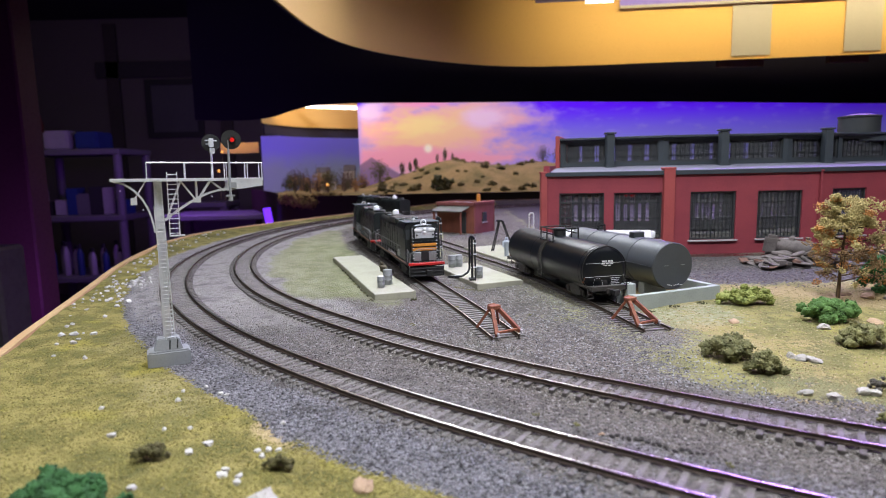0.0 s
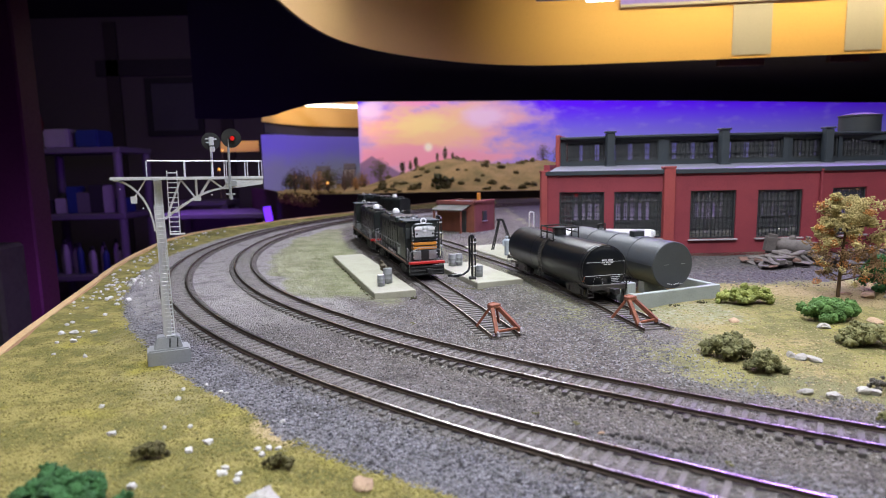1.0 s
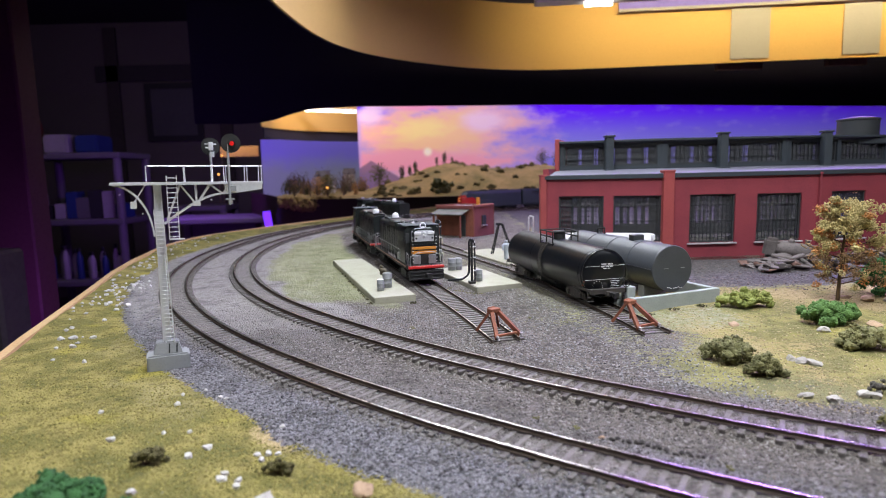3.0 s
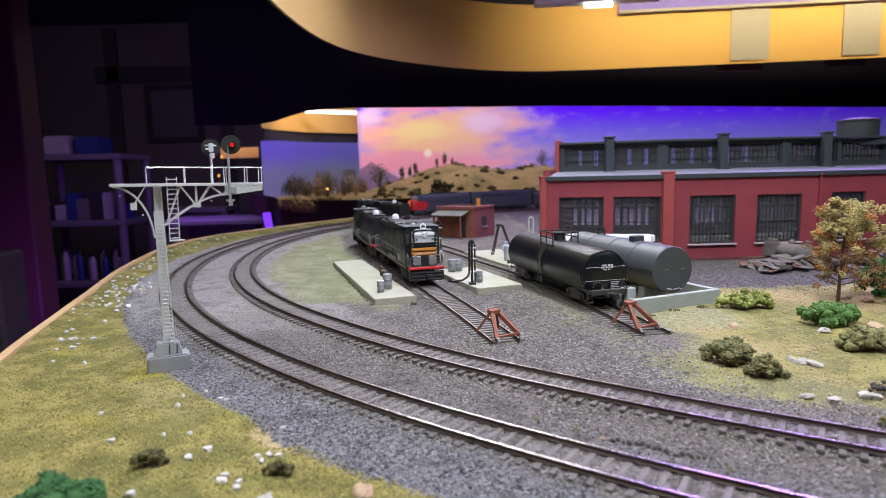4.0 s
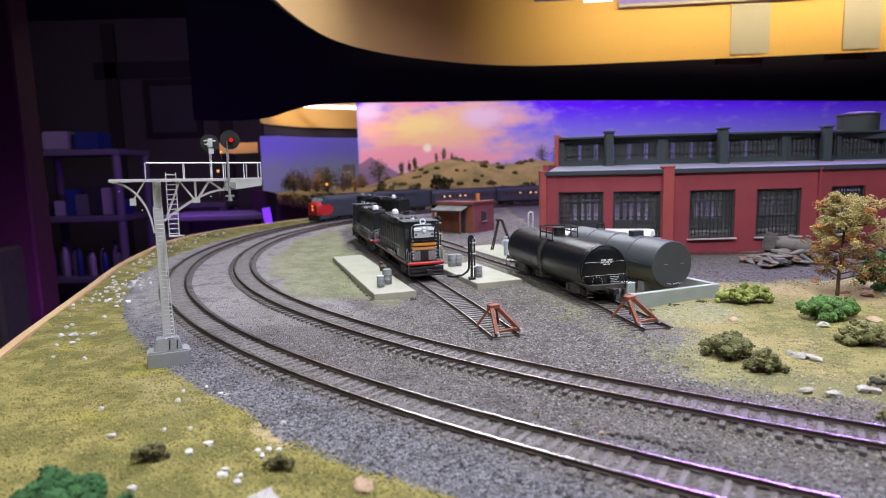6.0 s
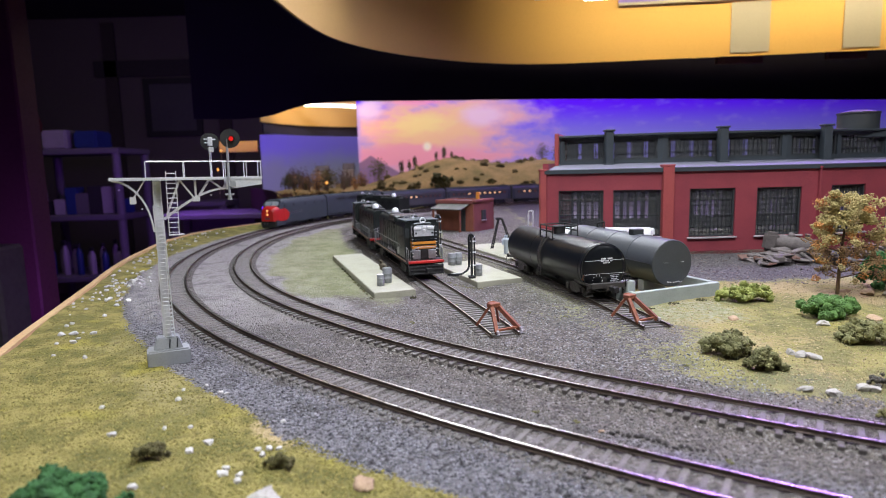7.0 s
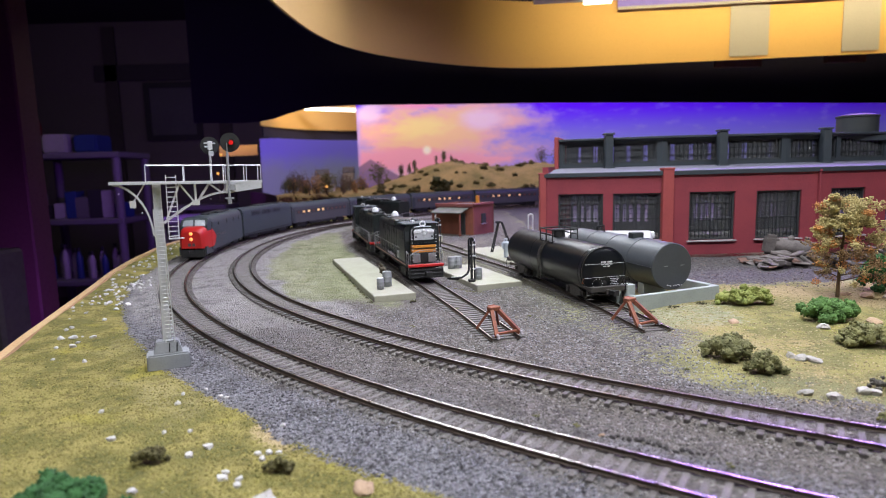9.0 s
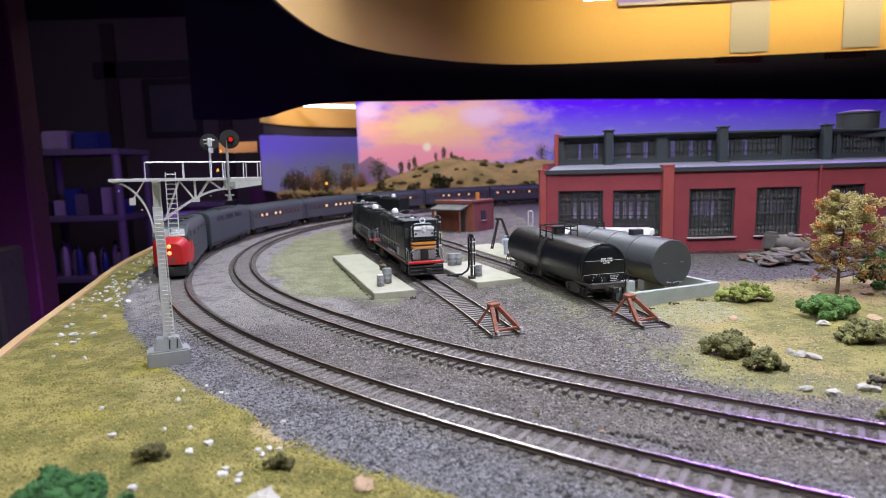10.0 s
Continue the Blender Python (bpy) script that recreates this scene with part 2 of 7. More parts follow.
DARKBOARD = material("dark_valance_board", (0.028, 0.026, 0.058), (0.034, 0.032, 0.064), 0.85, 0, 3, 200, 0.2, 0.1)
FASCIA = material("brown_fascia_board", (0.050, 0.022, 0.020), (0.038, 0.017, 0.017), 0.7, 0, 4, 200, 0.25, 0.1)
PLY = material("raw_plywood_edge", (0.55, 0.36, 0.18), (0.42, 0.25, 0.11), 0.75, 0, 18, 400, 0.3, 0.2)
DARKWALL = material("dark_room_wall", (0.15, 0.135, 0.125), (0.12, 0.105, 0.10), 0.9, 0, 2, 80, 0.2, 0.1)
DARKCEIL = material("dark_ceiling_paint", (0.02, 0.022, 0.032), (0.015, 0.016, 0.022), 0.9, 0, 2, 80, 0.2, 0.1)
CARPET = material("dark_carpet", (0.04, 0.035, 0.04), (0.03, 0.026, 0.03), 0.95, 0, 6, 300, 0.3, 0.4)

# ---- mesh helpers ----
def box(bm, c, s, m=None):
    """A box of size s centred at c."""
    vs = []
    for i in (-1, 1):
        for j in (-1, 1):
            for k in (-1, 1):
                v = Vector((c[0] + i * s[0] / 2, c[1] + j * s[1] / 2, c[2] + k * s[2] / 2))
                vs.append(bm.verts.new(m @ v if m else v))
    return [bm.faces.new([vs[i] for i in f]) for f in ((0, 1, 3, 2), (4, 6, 7, 5), (0, 4, 5, 1), (2, 3, 7, 6), (0, 2, 6, 4), (1, 5, 7, 3))]


def rod(bm, a, b, r, r2=None, seg=8, caps=True):
    """A round bar from a to b, tapering from r to r2."""
    a, b = Vector(a), Vector(b)
    q = (b - a).to_track_quat("Z", "Y")
    r2 = r if r2 is None else r2
    rings = [[bm.verts.new(p + q @ Vector((math.cos(2 * math.pi * i / seg) * rr, math.sin(2 * math.pi * i / seg) * rr, 0))) for i in range(seg)] for p, rr in ((a, r), (b, r2))]
    for i in range(seg):
        bm.faces.new((rings[0][i], rings[0][(i + 1) % seg], rings[1][(i + 1) % seg], rings[1][i]))
    if caps:
        bm.faces.new(rings[0][::-1])
        bm.faces.new(rings[1])


def wire(bm, pts, r, seg=6):
    for a, b in zip(pts, pts[1:]):
        rod(bm, a, b, r, seg=seg)


def beam(bm, a, b, w, t, up=(0, 0, 1)):
    """A rectangular bar from a to b, w wide and t deep."""
    a, b = Vector(a), Vector(b)
    d = (b - a).normalized()
    side = d.cross(Vector(up)).normalized()
    u = side.cross(d)
    ring = [[bm.verts.new(p + side * (i * w / 2) + u * (j * t / 2)) for i, j in ((-1, -1), (1, -1), (1, 1), (-1, 1))] for p in (a, b)]
    for i in range(4):
        bm.faces.new((ring[0][i], ring[0][(i + 1) % 4], ring[1][(i + 1) % 4], ring[1][i]))
    bm.faces.new(ring[0][::-1])
    bm.faces.new(ring[1])


def prism(bm, outline, axis, lo, hi):
    """An outline of (u, v) drawn out along an axis: 'x' takes it as (y, z), 'y' as (x, z), 'z' as (x, y)."""
    def at(u, v, w):
        return (w, u, v) if axis == "x" else (u, w, v) if axis == "y" else (u, v, w)
    a = [bm.verts.new(at(u, v, lo)) for u, v in outline]
    b = [bm.verts.new(at(u, v, hi)) for u, v in outline]
    n = len(a)
    for i in range(n):
        bm.faces.new((a[i], a[(i + 1) % n], b[(i + 1) % n], b[i]))
    bm.faces.new(a[::-1])
    bm.faces.new(b)


def lathe(bm, prof, seg=24, m=None):
    """A profile of (radius, height) turned about z."""
    rings = []
    for r, z in prof:
        ring = []
        for i in range(seg):
            v = Vector((r * math.cos(2 * math.pi * i / seg), r * math.sin(2 * math.pi * i / seg), z))
            ring.append(bm.verts.new(m @ v if m else v))
        rings.append(ring)
    for a, b in zip(rings, rings[1:]):
        for i in range(seg):
            bm.faces.new((a[i], a[(i + 1) % seg], b[(i + 1) % seg], b[i]))
    bm.faces.new(rings[0][::-1])
    bm.faces.new(rings[-1])


def loft(bm, sections, close=True):
    """A skin over sections, each a list of points of the same count."""
    rings = [[bm.verts.new(p) for p in s] for s in sections]
    n = len(rings[0])
    for a, b in zip(rings, rings[1:]):
        for i in range(n):
            bm.faces.new((a[i], a[(i + 1) % n], b[(i + 1) % n], b[i]))
    if close:
        bm.faces.new(rings[0][::-1])
        bm.faces.new(rings[-1])


def bevel(bm, w, seg=2):
    bmesh.ops.remove_doubles(bm, verts=bm.verts, dist=1e-7)
    bmesh.ops.recalc_face_normals(bm, faces=bm.faces)
    es = [e for e in bm.edges if len(e.link_faces) == 2 and e.calc_face_angle(0) > 0.6]
    bmesh.ops.bevel(bm, geom=es, offset=w, segments=seg, affect="EDGES", clamp_overlap=True)


def mesh_of(name, bm, mat, smooth=True, angle=35):
    bmesh.ops.recalc_face_normals(bm, faces=bm.faces)
    me = bpy.data.meshes.new(name)
    bm.to_mesh(me)
    bm.free()
    for m in (mat if isinstance(mat, (list, tuple)) else [mat]):
        me.materials.append(m)
    if smooth:
        me.shade_smooth()
        me.set_sharp_from_angle(angle=radians(angle))
    return me


def part(name, bm, mat, parent=None, label="", smooth=True, angle=35):
    ob = new(name, mesh_of(name, bm, mat, smooth, angle))
    ob.parent = parent
    if label:
        ob["label"] = label
    return ob


def thing(name, label, category, m=None, group="", kind=""):
    ob = new(name)
    ob.empty_display_size = 0.01
    if m is not None:
        ob.matrix_world = m
    return tagged(ob, label, category, group, kind)


def single(name, bm, mat, label, category, group="", kind="", m=None, smooth=True):
    ob = new(name, mesh_of(name, bm, mat, smooth))
    if m is not None:
        ob.matrix_world = m
    return tagged(ob, label, category, group, kind)


def boxes(*list_of, bev=0.0, seg=1):
    bm = bmesh.new()
    for c, s in list_of:
        box(bm, c, s)
    if bev:
        bevel(bm, bev, seg)
    return bm


def from_arrays(name, verts, faces, mat, smooth=False):
    me = bpy.data.meshes.new(name)
    me.from_pydata([tuple(v) for v in verts], [], [tuple(f) for f in faces])
    for m in (mat if isinstance(mat, (list, tuple)) else [mat]):
        me.materials.append(m)
    if smooth:
        me.shade_smooth()
    return me

# ---- the layout table and its tracks ----
CX, CY, RA = 0.4878, 0.8906, 0.8115


def ring(table, phi):
    a = np.array(table)
    return float(np.interp(phi % 360 if phi >= 0 else phi, a[:, 0], a[:, 1]))


TRACK_OUT = [(-60, 0), (150, 0), (180, -0.004), (190, 0), (200, 0.002), (208, 0.0035), (215, 0.003), (224, 0.0018), (230, 0.002), (236, 0.0035), (240, 0.0062), (243, 0.009), (248, 0.0165), (255, 0.034), (265, 0.078)]
TRACK_IN = [(-60, -0.062), (150, -0.062), (177, -0.0615), (190, -0.062), (200, -0.062), (210, -0.0635), (216, -0.0655), (221, -0.067), (227, -0.066), (232, -0.0648), (237, -0.063), (240, -0.0605), (243.6, -0.057), (248, -0.049), (255, -0.030), (265, 0.012)]
EDGE = [(-60, 1.30), (0, 1.35), (60, 1.25), (85, 1.08), (105, 1.06), (112, 1.07), (117, 1.06), (124, 1.00), (130, 0.96), (137, 0.925), (144, 0.905), (158, 0.908), (170, 0.93), (178, 0.918), (184, 0.900), (192, 0.888), (200, 0.884), (205, 0.890), (210, 0.903), (217, 0.932), (224, 0.98), (230, 1.03), (239, 1.15), (250, 1.30), (265, 1.40), (300, 1.40)]


def smooth_table(table):
    xs = np.arange(-60, 301, 1.0)
    ys = np.interp(xs, [a for a, _ in table], [b for _, b in table])
    k = np.hanning(9)
    k /= k.sum()
    return list(zip(xs, np.convolve(np.pad(ys, 4, mode="edge"), k, mode="valid")))


TRACK_OUT, TRACK_IN, EDGE = smooth_table(TRACK_OUT), smooth_table(TRACK_IN), smooth_table(EDGE)


def ring_point(r, phi):
    a = radians(phi)
    return Vector((CX + r * math.cos(a), CY + r * math.sin(a), 0))


def curve_points(table, lo, hi, step):
    return [ring_point(RA + ring(table, p), p) for p in np.arange(lo, hi + step / 2, step)]


def spline(pts, n):
    """Points evenly spaced on a smooth line through pts."""
    p = [Vector((*q, 0)) for q in pts]
    p = [p[0] * 2 - p[1]] + p + [p[-1] * 2 - p[-2]]
    out = []
    for i in range(1, len(p) - 2):
        for k in range(20):
            t = k / 20
            a, b, c, d = p[i - 1:i + 3]
            out.append(0.5 * (2 * b + (c - a) * t + (2 * a - 5 * b + 4 * c - d) * t * t + (3 * b - a - 3 * c + d) * t ** 3))
    out.append(p[-2])
    return resample(out, n)


def resample(pts, n):
    ds = np.r_[0, np.cumsum([(b - a).length for a, b in zip(pts, pts[1:])])]
    xs = np.linspace(0, ds[-1], n)
    return [Vector((float(np.interp(x, ds, [q.x for q in pts])), float(np.interp(x, ds, [q.y for q in pts])), 0)) for x in xs]


LINE_A = curve_points(TRACK_OUT, -50, 262, 0.5)
LINE_B = curve_points(TRACK_IN, -50, 262, 0.5)
LINE_C = spline([(0.0375, 0.353), (0.0345, 0.365), (0.0187, 0.426), (-0.018, 0.552), (-0.058, 0.69), (-0.097, 0.82), (-0.128, 0.95), (-0.145, 1.08), (-0.14, 1.20)], 120)
LINE_D = spline([(0.1335, 0.362), (0.1320, 0.370), (0.1235, 0.42), (0.1135, 0.473), (0.0945, 0.5637), (0.053, 0.68), (0.008, 0.80), (-0.035, 0.92), (-0.068, 1.02), (-0.112, 1.12), (-0.165, 1.21)], 120)
NP_LINES = {k: np.array([(q.x, q.y) for q in v]) for k, v in (("A", LINE_A), ("B", LINE_B), ("C", LINE_C), ("D", LINE_D))}


def near_line(key, xy):
    """Distance of many points from a track's centre line."""
    L = NP_LINES[key]
    out = np.full(len(xy), 9.0)
    for i in range(0, len(L), 1):
        out = np.minimum(out, np.hypot(xy[:, 0] - L[i, 0], xy[:, 1] - L[i, 1]))
    return out


def sstep(x, lo, hi):
    t = np.clip((x - lo) / (hi - lo), 0, 1)
    return t * t * (3 - 2 * t)


def bumps(xy, scale, seed):
    return np.array([noise.noise((x * scale + seed, y * scale - seed, seed * 0.37)) for x, y in xy])


GROUND_Z = -0.0042


def ground_height(xy):
    """Height of the scenic surface under the rail heads, with ballast shoulders and a rolling verge."""
    phi = np.degrees(np.arctan2(xy[:, 1] - CY, xy[:, 0] - CX)) % 360
    r = np.hypot(xy[:, 0] - CX, xy[:, 1] - CY) - RA
    da, db = near_line("A", xy), near_line("B", xy)
    shoulder = 1 - sstep(np.minimum(da, db), 0.0118, 0.0165)
    between = ((r < 0.03) & (r > -0.10))
    side = 1 - sstep(np.minimum(near_line("C", xy), near_line("D", xy)), 0.014, 0.022)
    bed = 1 - sstep(np.minimum(da, db), 0.0062, 0.0080)
    outside = (1 - sstep(da, 0.016, 0.034)) * (r > np.interp(phi, [a for a, _ in TRACK_OUT], [b for _, b in TRACK_OUT])) * sstep(da, 0.0100, 0.0125)
    z = GROUND_Z - 0.0012 + 0.0006 * outside + 0.0023 * np.maximum(shoulder, np.where(between, 0.40, 0.15)) + 0.0020 * side + (0.00062 + 0.00050 * sstep(xy[:, 1], 0.45, 0.65)) * bed
    rough = bumps(xy, 18, 3.1) * 0.0016 + bumps(xy, 70, 7.7) * 0.0007
    z = z + rough * (1 - np.maximum(shoulder, side))
    z = np.where(r > 0.05, z + 0.0020 * sstep(r, 0.05, 0.10) * (1 + bumps(xy, 9, 1.3)), z)
    return z


def build_ground():
    phis = np.concatenate([np.linspace(-60, 100, 120, endpoint=False), np.linspace(100, 178, 180, endpoint=False), np.linspace(178, 262, 520, endpoint=False), np.linspace(262, 300, 40)])
    rs = np.concatenate([[0.0], np.linspace(0.12, 0.45, 50, endpoint=False), np.linspace(0.45, 1.0, 190)])
    xy = []
    for p in phis:
        e = ring(EDGE, p)
        a = radians(p)
        for q in rs:
            xy.append((CX + q * e * math.cos(a), CY + q * e * math.sin(a)))
    xy = np.array(xy)
    z = ground_height(xy)
    nr = len(rs)
    faces = []
    for i in range(len(phis)):
        j = (i + 1) % len(phis)
        for k in range(nr - 1):
            faces.append((i * nr + k, i * nr + k + 1, j * nr + k + 1, j * nr + k))
    me = from_arrays("ground", np.c_[xy, z], faces, GROUND, True)
    # zones: gravel, soil, brown share of the gravel, sand
    r = np.hypot(xy[:, 0] - CX, xy[:, 1] - CY) - RA
    phi = np.degrees(np.arctan2(xy[:, 1] - CY, xy[:, 0] - CX)) % 360
    w = bumps(xy, 22, 5.5)
    da, db = near_line("A", xy), near_line("B", xy)
    outer = np.interp(phi, [0, 150, 180, 200, 215, 226, 240, 260], [0.03, 0.03, 0.034, 0.045, 0.046, 0.050, 0.052, 0.06])
    gravel = 1 - sstep(r + w * 0.006, outer - 0.007, outer + 0.007)
    yard = sstep(-0.10 - r + w * 0.02, 0, 0.02)
    x, y = xy[:, 0], xy[:, 1]
    # the mossy yard between the inner track and the first pad
    moss = sstep(y + w * 0.05, 0.43, 0.56) * sstep(near_line("C", xy) + w * 0.01, 0.020, 0.045) * sstep(-r + w * 0.016, 0.082, 0.105) * (x < 0.0) * (1 - 0.8 * sstep(y, 0.95, 1.2))
    moss = np.maximum(moss, 0.34 * (1 - sstep(near_line("D", xy) + w * 0.02, 0.025, 0.05)) * (x < 0.13) * sstep(y, 0.40, 0.46) * (near_line("D", xy) > 0.014))
    moss = np.maximum(moss, 0.6 * sstep(x + w * 0.03, 0.125, 0.14) * sstep(y, 0.36, 0.40) * (1 - sstep(y, 0.43, 0.47)) * (1 - sstep(x, 0.20, 0.23)))
    # the sandy rise beside the bushes
    lawn = sstep(x + 0.12 * (y - 0.3) + w * 0.060, 0.085, 0.200) * sstep(-r + w * 0.008, 0.088, 0.108) * (1 - sstep(y + w * 0.03, 0.50, 0.54))
    soil = sstep(x + w * 0.02, 0.14, 0.18) * sstep(y + w * 0.02, 0.495, 0.54)
    # dark cinders trodden into the yard near the bumpers
    cinder = sstep(x + w * 0.06, -0.03, 0.07) * sstep(-r + w * 0.01, 0.092, 0.115) * (1 - lawn) * (1 - soil)
    gravel = gravel * (1 - 0.54 * moss) * (1 - lawn) * (1 - soil) * (1 - 0.22 * cinder)
    soil = np.maximum(soil, 0.52 * cinder)
    sand = lawn * (0.27 + 0.34 * sstep(bumps(xy, 18, 9.2), -0.15, 0.35) + 0.25 * sstep(y, 0.40, 0.48))
    sand = np.maximum(sand, 1.0 * (1 - sstep(np.hypot((x + 0.067) * 0.8 + (y - 0.235) * 0.5, (y - 0.235) * 0.9) + w * 0.004, 0.007, 0.017)))
    brown = np.clip(0.10 + 0.75 * (1 - sstep(np.minimum(da, db) + w * 0.004, 0.012, 0.024)) + 0.8 * sstep(-r, 0.085, 0.11) + 0.75 * sstep(-r, 0.012, 0.024) , 0, 1)
    brown = np.where(r > 0.026, 0.06, brown) * (1 - 0.75 * lawn)
    col = np.c_[gravel, soil, brown, sand].astype(np.float32)
    dmain = np.minimum(da, db)
    far = sstep(y + w * 0.03, 0.30, 0.52) * (1 - sstep(x, 0.05, 0.2))
    # paleness of the left curve: dusty ballast with its brighter light mixed in
    dust_light = far * (1 - sstep(np.abs(r + 0.03) + w * 0.008, 0.062, 0.082)) * (0.55 + 0.45 * sstep(dmain, 0.010, 0.016))
    dust_light = np.maximum(dust_light, 0.75 * (1 - sstep(np.abs(r + 0.094) + w * 0.006, 0.008, 0.020)) * sstep(y, 0.34, 0.5) * (x < 0.02))
    cover = np.c_[dust_light, moss * (r < -0.078), (1 - sstep(dmain, 0.0075, 0.0100)) * (1 - 0.8 * dust_light), dust_light * 0 + 1].astype(np.float32)
    at = me.color_attributes.new("cover", "FLOAT_COLOR", "POINT")
    at.data.foreach_set("color", cover.ravel())
    at = me.color_attributes.new("zone", "FLOAT_COLOR", "POINT")
    at.data.foreach_set("color", col.ravel())
    return tagged(new("ground", me), "model railway ground of yellow-green turf, grey gravel and sandy soil", "ground", kind="structure")


build_ground()


def build_edge():
    """The plywood rim of the table and the fascia under it."""
    bm = bmesh.new()
    phis = np.arange(84, 245, 1.0)
    for lo, hi, z0, z1 in ((0.0, 0.006, -0.012, -0.0015),):
        secs = []
        for p in phis:
            e = ring(EDGE, p)
            secs.append([ring_point(e + lo, p) + Vector((0, 0, z0)), ring_point(e + hi, p) + Vector((0, 0, z0)), ring_point(e + hi, p) + Vector((0, 0, z1)), ring_point(e + lo, p) + Vector((0, 0, z1))])
        loft(bm, secs)
    tagged(part("table_edge", bm, PLY), "raw plywood rim of the layout table, bare and pale", "table edge", kind="structure")
    bm = bmesh.new()
    secs = []
    for p in np.arange(-60, 300, 3.0):
        e = ring(EDGE, p)
        secs.append([ring_point(e - 0.02, p) + Vector((0, 0, -0.15)), ring_point(e - 0.001, p) + Vector((0, 0, -0.15)), ring_point(e - 0.001, p) + Vector((0, 0, -0.012)), ring_point(e - 0.02, p) + Vector((0, 0, -0.012))])
    loft(bm, secs)
    tagged(part("table_fascia", bm, FASCIA), "dark brown fascia board round the layout table", "fascia", kind="structure")


build_edge()


def rail_mesh(name, pts, off):
    prof = [(-0.0010, -0.0021), (0.0010, -0.0021), (0.0010, -0.0018), (0.00028, -0.0016), (0.00028, -0.0007), (0.00045, -0.0005), (0.00045, 0.0), (-0.00045, 0.0), (-0.00045, -0.0005), (-0.00028, -0.0007), (-0.00028, -0.0016), (-0.0010, -0.0018)]
    bm = bmesh.new()
    secs = []
    for i, q in enumerate(pts):
        d = (pts[min(i + 1, len(pts) - 1)] - pts[max(i - 1, 0)]).normalized()
        s = Vector((d.y, -d.x, 0))
        secs.append([q + s * (off + u) + Vector((0, 0, v)) for u, v in prof])
    loft(bm, secs)
    for f in bm.faces:
        if f.calc_center_median().z > -0.0002:
            f.material_index = 1
    me = mesh_of(name, bm, [RAIL, RAILTOP], True, 30)
    return me


def tie_mesh():
    bm = bmesh.new()
    box(bm, (0, 0, -0.0032), (0.0290, 0.0025, 0.0022))
    bevel(bm, 0.0003, 1)
    return mesh_of("tie", bm, TIE, False)


TIE_MESH = tie_mesh()
rng = random.Random(4)


def build_track(pts, label, near, spacing=0.0066):
    length = sum((b - a).length for a, b in zip(pts, pts[1:]))
    t = thing("railway_track", label, "railway track", kind="structure", group="tracks of the layout")
    for off in (-0.0088, 0.0088):
        ob = new("rail", rail_mesh("rail", pts, off))
        ob.parent = t
    n = int(length / spacing)
    q = resample(pts, n)
    rest = bmesh.new()
    for i in range(1, n - 1):
        d = (q[i + 1] - q[i - 1]).normalized()
        m = Matrix.Translation(q[i] + Vector((0, 0, -rng.random() * 0.0003))) @ Matrix.Rotation(math.atan2(d.y, d.x) + math.pi / 2 + rng.gauss(0, 0.012), 4, "Z")
        m = m @ Matrix.Translation((0, 0, 0)) @ Matrix.Rotation(math.pi, 4, "Z")
        if near(q[i]):
            ob = new("tie", TIE_MESH)
            ob.parent = t
            ob.matrix_world = m
        else:
            box(rest, (0, 0, -0.0032), (0.0290, 0.0025, 0.0022), m)
    if rest.verts:
        ob = part("far_ties", rest, TIE, t, "dusty ties of the track's far stretch", smooth=False)
        ob["kind"] = "stuff"
    else:
        rest.free()
    return t


def tracks():
    build_track(LINE_A, "curved outer track with brown rails and weathered ties", lambda q: q.y < 1.72 and q.x < 0.46)
    build_track(LINE_B, "curved inner track with brown rails and weathered ties", lambda q: q.y < 1.66 and q.x < 0.46)
    build_track(LINE_C, "stub siding under the dark road switchers", lambda q: True, 0.0057)
    build_track(LINE_D, "stub siding under the black tank car", lambda q: True, 0.0057)

# ---- the room, the valance and the far scenes ----
def room():
    t = 0.08
    for name, lab, c, s in (
            ("wall_north", "dark painted back wall of the basement room", (-0.2, 5.6, 0.25), (9.2, t, 2.5)),
            ("wall_south", "dark painted wall of the basement room", (-0.2, -2.0, 0.25), (9.2, t, 2.5)),
            ("wall_west", "dark painted side wall of the basement room", (-4.7, 1.8, 0.25), (t, 7.5, 2.5)),
            ("wall_east", "dark painted side wall of the basement room", (4.3, 1.8, 0.25), (t, 7.5, 2.5))):
        tagged(part(name, boxes((c, s)), DARKWALL), lab, "wall", kind="structure")
    tagged(part("floor", boxes(((-0.2, 1.8, -1.04), (9.2, 7.7, 0.08))), CARPET), "dark carpeted floor of the layout room", "floor", kind="structure")
    tagged(part("ceiling", boxes(((-0.2, 1.8, 1.54), (9.2, 7.7, 0.08))), DARKCEIL), "dark painted ceiling of the layout room", "ceiling", kind="structure")


def band(name, pts, z0, z1, t, mat, label, cat, kind="structure"):
    """A board bent along pts, t thick, between two heights."""
    bm = bmesh.new()
    secs = []
    for i, q in enumerate(pts):
        d = (pts[min(i + 1, len(pts) - 1)] - pts[max(i - 1, 0)]).normalized()
        s = Vector((-d.y, d.x, 0)) * t
        secs.append([q + Vector((0, 0, z0)), q + s + Vector((0, 0, z0)), q + s + Vector((0, 0, z1)), q + Vector((0, 0, z1))])
    loft(bm, secs)
    return tagged(part(name, bm, mat), label, cat, kind=kind)


